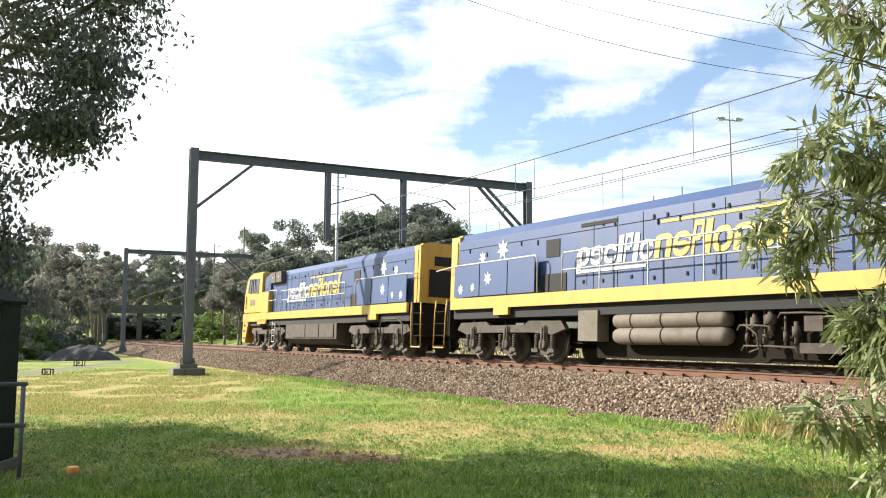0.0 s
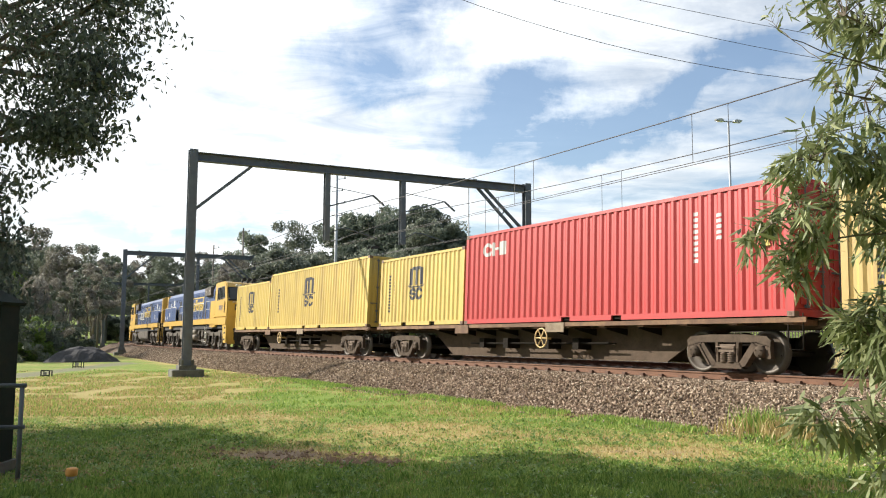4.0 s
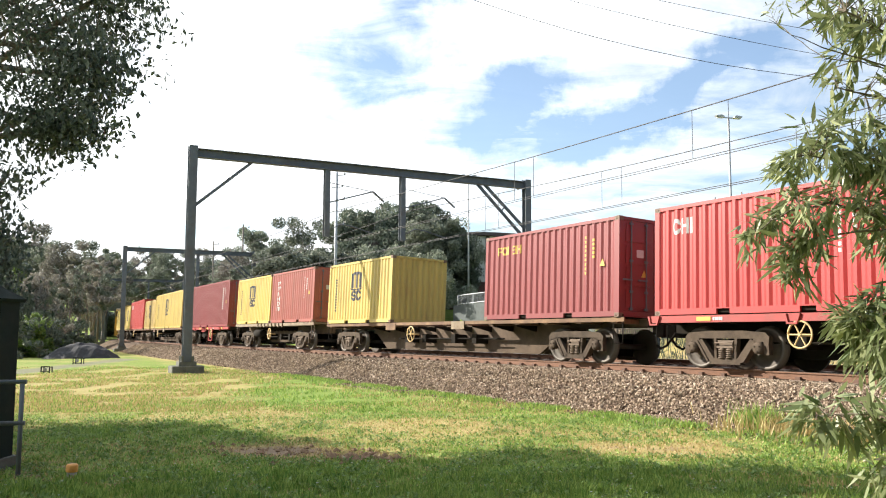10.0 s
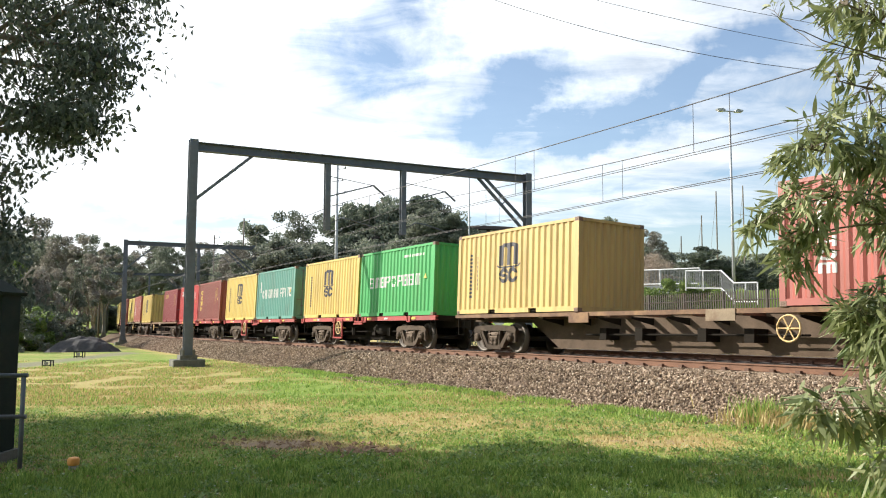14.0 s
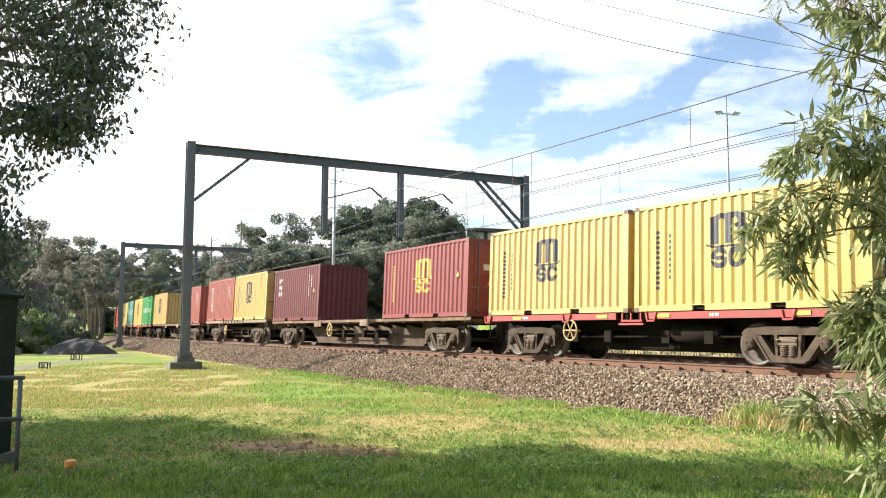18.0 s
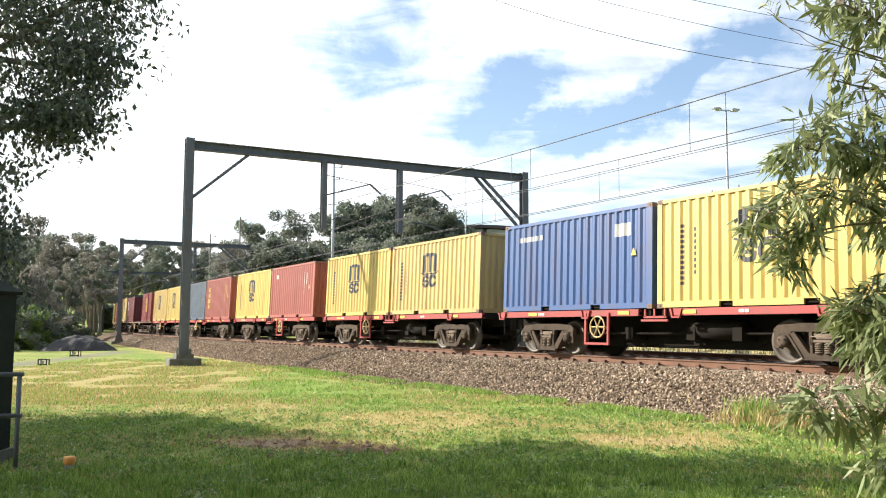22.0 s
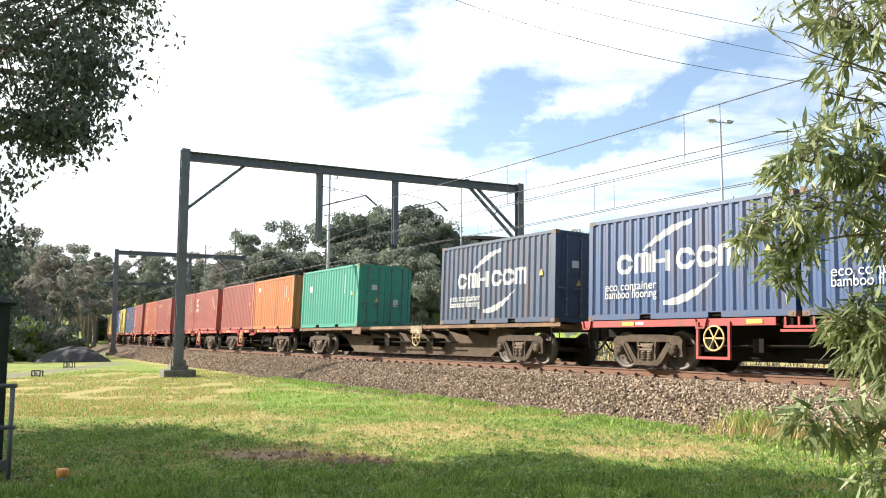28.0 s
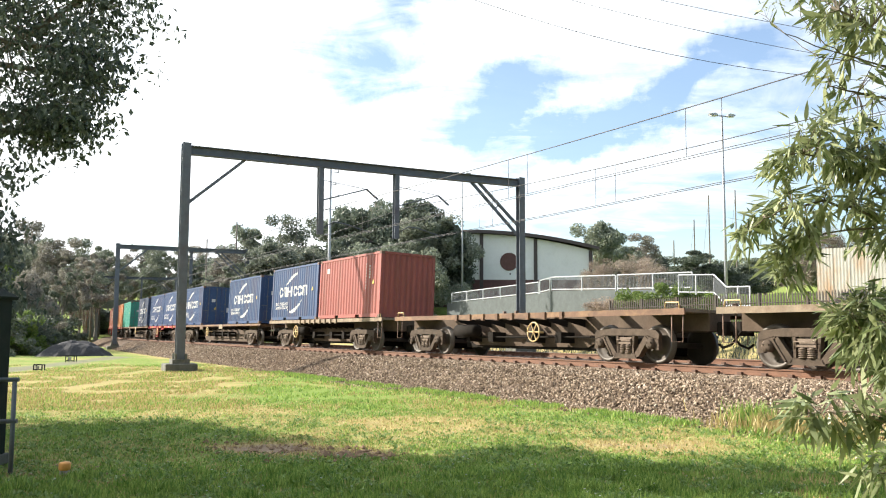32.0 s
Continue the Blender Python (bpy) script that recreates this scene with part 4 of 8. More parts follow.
def make_train():
    for kind, mat, hand, cans in TRAIN:
        front, rear = cans[0][0], cans[-1][0] - cans[-1][1]
        mid, half = (front + rear) / 2, (front - rear) / 2 + 0.18
        half = round(half, 1)
        deck = DECK
        if kind in ("red", "open"):
            skeletal_wagon(mid, half, mat, hand, kind == "red", "red skeletal container wagon with grimy bogies")
        elif kind == "long":
            long_wagon(mid, half, mat, hand, "brown sixty foot container wagon with belly sills")
        else:
            deck = DECK + 0.12
            flat_wagon(mid, half, mat, hand, "weathered grey flat wagon with containers on it", deck)
        for u, length, height, paint_of, mark, doors in cans:
            load(u, deck, length, height, paint_of, mark, doors, mid)
    flat_wagon(-415.15, 6.95, DECK_BROWN, -1.4, "empty rusty brown flat wagon with a dusty deck", DECK + 0.12)
    flat_wagon(-429.95, 6.95, DECK_GREY, 1.4, "empty weathered flat wagon at the tail", DECK + 0.12)


make_train()


# ---- locomotives ----
LOCO_BLUE = material("weathered locomotive blue", (0.028, 0.062, 0.170), 0.45, vary=0.12, scale=0.7, bump=0.03, stain=(0.07, 0.075, 0.095), stain_amount=0.5, stain_scale=1.4, streak=0.3)
LOCO_LINE = material("dark blue panel line paint", (0.012, 0.018, 0.055), 0.5, vary=0.1, bump=0)
TANK = material("grimy grey air tank paint", (0.145, 0.122, 0.095), 0.75, vary=0.2, stain=(0.06, 0.05, 0.04), stain_amount=0.6, stain_scale=2)
LOCO_YELLOW = material("locomotive yellow", (0.50, 0.315, 0.06), 0.42, vary=0.1, scale=0.9, bump=0.03, stain=(0.30, 0.15, 0.06), stain_amount=0.5, stain_scale=1.8, streak=0.35)
LOCO_GREY = material("grimy grey underframe", (0.070, 0.056, 0.042), 0.8, vary=0.35, stain=(0.02, 0.016, 0.013), stain_amount=0.75, stain_scale=2.5)
LOCO_PANEL = material("louvred radiator panel", (0.075, 0.062, 0.052), 0.7, vary=0.2, stain=DIRT, stain_amount=0.5)
GLASS = material("dark cab glass", (0.05, 0.056, 0.062), 0.06, vary=0.1, bump=0)
RAIL_WHITE = material("pale handrail steel", (0.45, 0.43, 0.40), 0.4, 0.2, vary=0.15)
# For black parts, and for flat sheets that stand in for recess shade.
BLACK = material("black parts and recess shade", (0.012, 0.012, 0.014), 0.8, vary=0.2)


def star(r, points=7):
    bm = B()
    o = []
    for i in range(points * 2):
        a = math.pi / 2 + i * math.pi / points
        q = r if i % 2 == 0 else r * 0.48
        o.append((q * math.cos(a) * 0.92, q * math.sin(a)))
    return tidy(prism(bm, o, 0, 0.006, "y"))


def spring_leg():
    """One axle's spring pair with the hanger between."""
    bm = B()
    for x in (-0.36, 0.36):
        prof = []
        for i in range(8):
            z = 0.40 + i * 0.052
            prof += [(0.095, z), (0.095, z + 0.028), (0.07, z + 0.032), (0.07, z + 0.05)]
        lathe(bm, prof, "z", 10, (x, 0, 0))
        box(bm, x - 0.14, x + 0.14, -0.11, 0.11, 0.30, 0.40)
    prism(bm, [(-0.30, 0.30), (-0.12, 0.78), (0.12, 0.78), (0.30, 0.30), (0.12, 0.22), (-0.12, 0.22)], -0.09, 0.05, "y")
    bar(bm, (0.02, 0.10, 0.40), (0.02, 0.10, 1.0), 0.055, 8)
    bar(bm, (-0.10, 0.12, 0.62), (-0.10, 0.12, 1.05), 0.03, 6)
    lathe(bm, [(0.17, -0.08), (0.17, 0.09), (0.12, 0.12)], "y", 12, (0, 0.02, 0.52))
    return tidy(bm)


def loco_bogie(ob, x, way):
    o = [(-2.75, 0.95), (-2.55, 1.18), (-1.1, 1.20), (-0.9, 1.08), (0.9, 1.08), (1.1, 1.20), (2.55, 1.18), (2.75, 0.95), (2.2, 0.80), (1.2, 0.86), (-1.2, 0.86), (-2.2, 0.80)]
    b = part("bogie", once("loco frame core", lambda: box(B(), -2.3, 2.3, -0.6, 0.6, 0.62, 1.0)), UNDER, ob)
    b.matrix_basis = pose(x, 0, 0)
    for k in (1, -1):
        part("side_frame", once("loco side frame", lambda: tidy(prism(B(), o, -0.08, 0.08, "y"))), LOCO_GREY, b).matrix_basis = pose(0, k * 1.12, 0)
        for q in (-1.8, 0, 1.8):
            part("spring", once("loco springs", spring_leg), LOCO_GREY, b, "coil springs and damper").matrix_basis = pose(q, k * 1.13, 0, 0, 0, 0 if k > 0 else 180)
        part("brake_pipe", once("loco pipe", lambda: pipe(B(), [(-2.3, 0.2, 0.5), (-2.35, 0.22, 1.2), (-1.9, 0.22, 1.4), (-0.7, 0.2, 1.42), (-0.45, 0.2, 1.2), (-0.5, 0.18, 0.7)], 0.028, 6)), LOCO_GREY, b).matrix_basis = pose(0, k * 1.10, 0)
        part("sand_pipe", once("sand pipe", lambda: pipe(B(), [(2.35, 0.1, 1.2), (2.6, 0.1, 0.8), (2.5, 0.05, 0.2)], 0.022, 5)), LOCO_GREY, b).matrix_basis = pose(0, k * 1.0, 0)
    for q in (-1.8, 0, 1.8):
        wheels(b, q, 0.52, way)


def rail_run(xs, y, top, base=1.97, mid=True):
    bm = B()
    pipe(bm, [(xs[0], y, base)] + [(xs[0], y, top - .08), (xs[0] + .06, y, top)] + [(x, y, top) for x in xs[1:-1]] + [(xs[-1] - .06, y, top), (xs[-1], y, top - .08), (xs[-1], y, base)], 0.022, 6)
    if mid:
        bar(bm, (xs[0], y, (top + base) / 2 + 0.05), (xs[-1], y, (top + base) / 2 + 0.05), 0.018, 6)
    return bm


def loco(u, facing, words_side):
    """Cab at +x. words_side: the side, 1 or -1, that the camera sees."""
    ob = thing("diesel_locomotive", "blue and yellow diesel locomotive with white stars", "locomotive", "locomotives of the train")
    X = lambda l: -10.42 + l
    # hood with chamfered roof edges, set in from the walkways
    def hood(w, top, x0, x1):
        o = [(-w, 1.96), (w, 1.96), (w, top - 0.32), (w - 0.22, top - 0.06), (w - 0.5, top), (-w + 0.5, top), (-w + 0.22, top - 0.06), (-w, top - 0.32)]
        return tidy(prism(B(), o, x0, x1, "x"))
    part("hood", hood(1.18, 4.18, X(0.85), X(16.7)), LOCO_BLUE, ob)
    part("hood_end", hood(1.20, 4.20, X(0.62), X(0.85)), LOCO_YELLOW, ob, "yellow hood end")
    for k in (1, -1):
        part("end_post", box(B(), X(0.45), X(0.95), k * 1.02 - .16, k * 1.02 + .16, 1.96, 4.05), LOCO_YELLOW, ob)
    # Flat black plates put the opening's inner shade into the colour.
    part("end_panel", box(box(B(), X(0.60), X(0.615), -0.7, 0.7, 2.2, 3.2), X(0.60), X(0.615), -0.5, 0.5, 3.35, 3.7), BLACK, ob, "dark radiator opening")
    # cab
    def cab():
        bm = B()
        o = [(X(17.75), 1.96), (X(20.82), 1.96), (X(20.82), 3.02), (X(20.45), 3.86), (X(20.1), 4.12), (X(19.6), 4.22), (X(17.75), 4.22)]
        prism(bm, o, -1.42, 1.42, "y")
        tidy(bm)
        bmesh.ops.bevel(bm, geom=[e for e in bm.edges if abs(e.verts[0].co.x - e.verts[1].co.x) > .2 or e.verts[0].co.x > X(20)], offset=0.07, segments=2, affect="EDGES")
        return bm
    part("cab", cab(), LOCO_YELLOW, ob, "yellow cab with sloped front")
    part("cab_back", hood(1.30, 4.16, X(16.7), X(17.75)), LOCO_BLUE, ob)
    part("locker", box(B(), X(16.62), X(17.80), -1.425, 1.425, 1.97, 3.08), LOCO_YELLOW, ob)
    for k in (1, -1):
        bm = B()
        prism(bm, [(X(18.35), 3.12), (X(20.22), 3.20), (X(20.0), 3.86), (X(18.35), 3.80)], k * 1.425 - .012, k * 1.425 + .012, "y")
        w = part("side_window", tidy(bm), GLASS, ob, "dark cab side glass")
        for x in (X(18.95), X(19.55)):
            part("mullion", box(B(), x - .025, x + .025, k * 1.44 - .012, k * 1.44 + .012, 3.1, 3.86), UNDER, w)
        for o in ([(X(18.29), 3.06), (X(20.28), 3.14), (X(20.24), 3.20), (X(18.35), 3.12)], [(X(18.29), 3.80), (X(20.0), 3.86), (X(20.0), 3.92), (X(18.29), 3.86)], [(X(18.29), 3.06), (X(18.35), 3.06), (X(18.35), 3.86), (X(18.29), 3.86)]):
            part("window_trim", tidy(prism(B(), o, k * 1.428 - .014, k * 1.428 + .018, "y")), LOCO_PANEL, w)
        for x in (X(18.98), X(19.62)):
            part("mirror_arm", pipe(B(), [(x, k * 1.43, 3.85), (x, k * 1.53, 3.78), (x, k * 1.53, 3.2), (x, k * 1.43, 3.08)], 0.02, 5), UNDER, ob)
        part("door_window", box(B(), X(17.0), X(17.4), k * 1.305 - .006, k * 1.305 + .006, 3.2, 3.75), GLASS, ob)
        part("cab_door", box(B(), X(16.9), X(17.6), k * 1.30 - .008, k * 1.30 + .003, 2.2, 3.9), LOCO_BLUE, ob)
        part("grab_handle", bar(B(), (X(20.35), k * 1.46, 2.25), (X(20.35), k * 1.46, 2.95), 0.022, 6), BLACK, ob)
        for i, (a, b) in enumerate(((18.85, 19.05), (19.12, 19.32), (19.42, 19.5), (19.62, 19.7))):
            part("number_bar", box(B(), X(a), X(b), k * 1.428 - .004, k * 1.428 + .004, 2.42, 2.74), material_number(), ob)
        # radiator louvres by the cab
        for a, b in ((14.75, 15.55), (15.65, 16.45)):
            l = part("louvre_panel", tidy(prism(B(), [(1.16, 3.42), (1.42, 3.50), (1.44, 4.02), (1.16, 4.12)], X(a), X(b), "x") if k > 0 else prism(B(), [(-1.16, 3.42), (-1.42, 3.50), (-1.44, 4.02), (-1.16, 4.12)], X(a), X(b), "x")), LOCO_PANEL, ob, "brown louvred panel")
            part("badge", box(B(), X((a + b) / 2) - .05, X((a + b) / 2) + .05, k * 1.43 - .012, k * 1.43 + .012, 3.74, 3.82), RAIL_WHITE, l)
        # walkway panels with stars
        for a, b in ((1.05, 2.5), (2.55, 4.0), (4.05, 5.35)):
            part("side_panel", box(B(), X(a), X(b), k * 1.40 - .015, k * 1.40 + .015, 2.0, 3.0), LOCO_BLUE, ob)
        # Flat black sheet on the hood side: the recess's shade as colour.
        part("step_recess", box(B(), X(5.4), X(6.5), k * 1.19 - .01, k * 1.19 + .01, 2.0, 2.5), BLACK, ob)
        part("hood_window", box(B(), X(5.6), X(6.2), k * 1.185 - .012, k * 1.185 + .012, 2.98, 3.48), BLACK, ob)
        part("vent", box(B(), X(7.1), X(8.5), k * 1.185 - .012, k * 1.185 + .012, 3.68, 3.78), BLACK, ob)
        for l, z, r, y in ((3.45, 3.42, 0.34, 1.186), (2.35, 3.25, 0.22, 1.186), (3.0, 2.52, 0.24, 1.418), (2.15, 2.28, 0.16, 1.418), (1.45, 2.25, 0.19, 1.418)):
            s = part("star", star(r), MARK_WHITE, ob, "white painted star")
            s.matrix_basis = pose(X(l), k * y, z, 0, 0, 0 if k > 0 else 180)
        for l in (7.6, 8.5, 9.4, 11.0, 11.9, 12.8, 13.8, 14.4):
            part("door_seam", box(B(), X(l) - .006, X(l) + .006, k * 1.184 - .004, k * 1.184 + .004, 2.0, 3.82), UNDER, ob)
        for i in range(13):
            l = 7.2 + i * 0.60 + 0.16 * (i % 3 == 1)
            for z in ((2.16, 3.66), (2.20,), (3.62,))[(i * 5 + 1) % 3]:
                part("latch", once("latch", lambda: box(box(B(), -0.03, 0.03, -0.01, 0.01, -0.05, 0.05), -0.012, 0.03, -0.02, 0.02, -0.015, 0.015)), BLACK, ob).matrix_basis = pose(X(l), k * 1.19, z + (0.03 * (i % 2)))
        for a, b, z0, z1 in ((7.3, 14.5, 2.56, 2.60), (7.3, 7.34, 2.1, 2.56), (9.55, 9.59, 2.1, 2.56), (11.6, 11.64, 2.1, 2.56), (13.3, 13.34, 2.1, 2.56)):
            part("panel_line", box(B(), X(a), X(b), k * 1.184 - .004, k * 1.184 + .004, z0, z1), LOCO_LINE, ob, "dark blue panel line")
        for l in (1.6, 2.6, 4.4, 5.2, 9.9, 10.6, 12.3):
            part("hinge", once("hinge", lambda: box(B(), -0.02, 0.02, -0.012, 0.012, -0.07, 0.07)), UNDER, ob).matrix_basis = pose(X(l), k * 1.19, 3.42 + 0.1 * math.sin(l * 9))
        part("seam", box(B(), X(1.0), X(14.6), k * 1.184 - .004, k * 1.184 + .004, 3.575, 3.59), UNDER, ob)
        part("sill", box(B(), X(0.9), X(16.7), k * 1.40 - .05, k * 1.40 + .05, 1.60, 1.955), LOCO_YELLOW, ob)
        part("cab_sill", box(B(), X(16.7), X(20.8), k * 1.405 - .05, k * 1.405 + .05, 1.52, 1.955), LOCO_YELLOW, ob)
        for l in (3.4, 16.8, 17.4):
            part("jack_pad", box(B(), X(l), X(l) + 0.75, k * 1.40 - .055, k * 1.40 + .055, 1.38, 1.61), LOCO_YELLOW, ob)
        part("corner_steps", tidy(prism(B(), [(X(19.9), 1.52), (X(20.85), 1.52), (X(20.9), 0.42), (X(20.35), 0.42)], k * 1.36 - .05, k * 1.36 + .05, "y")), LOCO_YELLOW, ob)
        for z in (1.32, 1.02, 0.62, 1.74):
            part("step_slot", box(B(), X(20.35), X(20.70), k * 1.412 - .004, k * 1.412 + .006, z - .05, z + .05), BLACK, ob)
        # handrails
        rb = rail_run([X(l) for l in (6.6, 7.3, 8.1, 9.8, 11.5, 13.4, 14.6)], k * 1.42, 3.02)
        for l in (8.1, 9.8, 11.5, 13.4):
            bar(rb, (X(l), k * 1.42, 1.96), (X(l), k * 1.42, 3.02), 0.022, 6)
        part("handrail", rb, RAIL_WHITE, ob, "pale tubular handrail")
        part("handrail", rail_run([X(15.3), X(15.8), X(16.5)], k * 1.42, 3.1, mid=True), RAIL_WHITE, ob)
        part("handrail", pipe(B(), [(X(-0.1), k * 1.42, 2.95), (X(1.1), k * 1.43, 3.03), (X(5.4), k * 1.43, 3.05), (X(5.5), k * 1.43, 2.9), (X(5.5), k * 1.42, 1.97)], 0.022, 6), RAIL_WHITE, ob)
        part("end_steps", ladder(X(0.15), k), LOCO_YELLOW, ob, "yellow end ladder rails")
        part("ladder_treads", treads(X(0.15), k), UNDER, ob)
        part("cab_ladder", ladder2(X(15.55), k), RAIL_WHITE, ob)
    # roof things
    part("horn", horns(X(19.9)), BLACK, ob, "black air horns")
    for l in (7.0, 12.4):
        part("exhaust", box(B(), X(l), X(l) + 0.7, -0.35, 0.35, 4.16, 4.28), BLACK, ob)
    for l, z in ((9.2, 4.6), (8.2, 4.5)):
        part("aerial", bar(B(), (X(l), 0.4, 4.1), (X(l), 0.4, z + .1), 0.012, 5), BLACK, ob)
    fw = B()
    a, b = Vector((X(20.80), 0, 3.06)), Vector((X(20.50), 0, 3.80))
    n = Vector((b.z - a.z, 0, a.x - b.x)).normalized() * 0.03
    for y0, y1 in ((-1.28, -0.05), (0.05, 1.28)):
        vs = [fw.verts.new(p) for p in (a + n + Vector((0, y0, 0)), a + n + Vector((0, y1, 0)), b + n + Vector((0, y1, 0)), b + n + Vector((0, y0, 0)))]
        fw.faces.new(vs)
        ws = [fw.verts.new(v.co - n * 1.5) for v in vs]
        for i in range(4):
            fw.faces.new((vs[i], ws[i], ws[(i + 1) % 4], vs[(i + 1) % 4]))
    part("windscreen", tidy(fw), GLASS, ob, "dark sloped windscreen")
    for i in range(7):
        part("front_mark", box(B(), X(20.83), X(20.835), -0.95 + i * 0.27, -0.76 + i * 0.27 - (0.08 if i in (3, 5) else 0), 2.50 + (0.0 if i else -0.1), 2.78), MARK_DARK, ob)
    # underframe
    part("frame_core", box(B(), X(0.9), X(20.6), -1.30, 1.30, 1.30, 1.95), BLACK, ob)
    part("buffer_beam", box(B(), X(0.55), X(0.75), -1.35, 1.35, 0.75, 1.9), UNDER, ob)
    part("front_beam", box(B(), X(20.6), X(20.86), -1.40, 1.40, 1.30, 1.955), LOCO_YELLOW, ob, "yellow front beam")
    part("pilot_plate", tidy(prism(B(), [(-0.95, 1.32), (0.95, 1.32), (0.80, 0.30), (-0.80, 0.30)], X(20.83), X(20.90), "x")), BLACK, ob, "black pilot plate")
    part("front_grab", pipe(B(), [(X(20.86), -1.1, 2.86), (X(20.98), -1.1, 2.9), (X(20.98), 1.1, 2.9), (X(20.86), 1.1, 2.86)], 0.022, 6), RAIL_WHITE, ob)
    for y in (-0.95, -0.7, 0.7, 0.95):
        part("brake_hose", pipe(B(), [(X(20.86), y, 1.25), (X(21.0), y, 1.2), (X(21.05), y, 0.85), (X(20.98), y * 0.96, 0.6)], 0.026, 6), BLACK, ob)
    part("number_box", tidy(prism(B(), [(-0.34, 3.86), (0.34, 3.86), (0.40, 3.95), (0.34, 4.04), (-0.34, 4.04), (-0.40, 3.95)], X(20.30), X(20.48), "x")), BLACK, ob, "black number box over the windscreen")
    for y in (-0.78, -0.58, 0.58, 0.78):
        part("headlight", lathe(B(), [(0.085, X(20.30)), (0.085, X(20.47)), (0.06, X(20.50))], "x", 12, (0, y, 3.95)), RAIL_WHITE, ob, "round headlight")
    part("screen_surround", tidy(prism(B(), [(X(20.835), 2.98), (X(20.47), 3.84), (X(20.45), 3.83), (X(20.80), 2.98)], -1.36, 1.36, "y")), BLACK, ob, "black windscreen surround")
    part("pilot", tidy(prism(B(), [(-1.35, 1.5), (1.35, 1.5), (1.25, 0.35), (-1.25, 0.35)], X(20.72), X(20.82), "x")), LOCO_YELLOW, ob)
    for x, r in ((X(0.6), 180), (X(20.7), 0)):
        part("coupler", once("coupler", coupler), UNDER, ob).matrix_basis = pose(x, 0, 0, 0, 0, r)
    for k in (1, -1):
        if k == -1:
            for z in (1.14, 0.76):
                t = part("air_tank", lathe(B(), [(0.06, -1.78), (0.17, -1.75), (0.215, -1.62), (0.215, 1.62), (0.17, 1.75), (0.06, 1.78)], "x", 18), TANK, ob, "grimy grey cylindrical air tank")
                t.matrix_basis = pose(X(10.2), k * 1.12, z)
                for q in (-1.1, -0.1, 1.0):
                    part("strap", lathe(B(), [(0.219, q - .02), (0.221, q + .02)], "x", 18), UNDER, t)
            part("valve_box", box(B(), X(7.2), X(7.95), k * 1.15 - .2, k * 1.15 + .2, 0.62, 1.42), TANK, ob)
            rnd = random.Random(14)
            vb = B()
            for l, r, z0, z1 in ((12.35, 0.05, 0.5, 1.45), (12.6, 0.10, 0.75, 1.25), (12.85, 0.06, 0.45, 1.5), (13.02, 0.12, 0.85, 1.3), (13.3, 0.05, 0.5, 1.4), (13.55, 0.09, 0.6, 1.05)):
                y = k * (1.06 + 0.12 * rnd.random())
                bar(vb, (X(l), y, z0), (X(l), y, z1), r * 0.55, 8)
                bar(vb, (X(l), y, z0 + 0.15), (X(l), y, z0 + 0.35), r, 8)
                bar(vb, (X(l), y, z1 - 0.22), (X(l), y, z1 - 0.10), r * 0.9, 8)
            for z, a0, a1 in ((1.42, 12.2, 14.5), (0.98, 12.2, 13.1), (0.55, 12.3, 13.7), (1.22, 13.2, 14.4)):
                pipe(vb, [(X(a0), k * 1.20, z - 0.1), (X(a0 + .08), k * 1.22, z), (X((a0 + a1) / 2), k * 1.22, z), (X(a1 - .1), k * 1.22, z - 0.02), (X(a1), k * 1.2, z - 0.22)], 0.024, 6)
            pipe(vb, [(X(12.4), k * 1.24, 1.0), (X(12.75), k * 1.3, 0.8), (X(12.8), k * 1.28, 0.5), (X(12.5), k * 1.2, 0.42)], 0.02, 5)
            box(vb, X(13.85), X(14.25), k * 1.18 - .1, k * 1.18 + .1, 0.85, 1.15)
            box(vb, X(13.7), X(14.6), k * 1.10 - .12, k * 1.10 + .12, 0.42, 0.62)
            part("valve_gear", vb, LOCO_GREY, ob, "grimy pipes and valves")
        else:
            tk = tidy(prism(B(), [(0.2, 0.30), (1.0, 0.42), (1.28, 0.62), (1.30, 1.32), (0.2, 1.32)], X(7.6), X(14.0), "x"))
            part("fuel_tank", tk, LOCO_GREY, ob, "grimy grey fuel tank with locker doors")
            for a in (7.9, 9.6, 11.3):
                part("locker_door", box(B(), X(a), X(a) + 1.6, 1.30, 1.325, 0.68, 1.28), LOCO_GREY, ob)
    # Near-black core lowered to stand in for deep shade beneath the loco.
    part("fuel_tank_core", box(B(), X(7.4), X(14.2), -0.85, 0.6, 0.20, 1.3), UNDER, ob)
    for x in (-6.67, 6.68):
        loco_bogie(ob, x, facing)
    loco_words(ob, words_side, X)
    return moves(ob, u, 13.4, pose(0, 0, 0, 0, 0, 0 if facing > 0 else 180))


_num = []


def material_number():
    if not _num:
        _num.append(material("grey number paint", (0.16, 0.14, 0.16), 0.5, vary=0.1, bump=0))
    return _num[0]


def ladder(x, k):
    bm = B()
    for dx in (-0.25, 0.45):
        pipe(bm, [(x + dx, k * 1.40, 1.95), (x + dx - .03, k * 1.42, 1.5), (x + dx - .08, k * 1.42, 0.35)], 0.024, 6)
    bar(bm, (x - 0.33, k * 1.42, 0.36), (x + 0.37, k * 1.42, 0.36), 0.022, 6)
    return bm


def treads(x, k):
    bm = B()
    for z in (0.40, 0.75, 1.15, 1.55):
        box(bm, x - 0.30, x + 0.40, k * 1.30 - .12, k * 1.30 + .04, z, z + 0.03)
    return bm


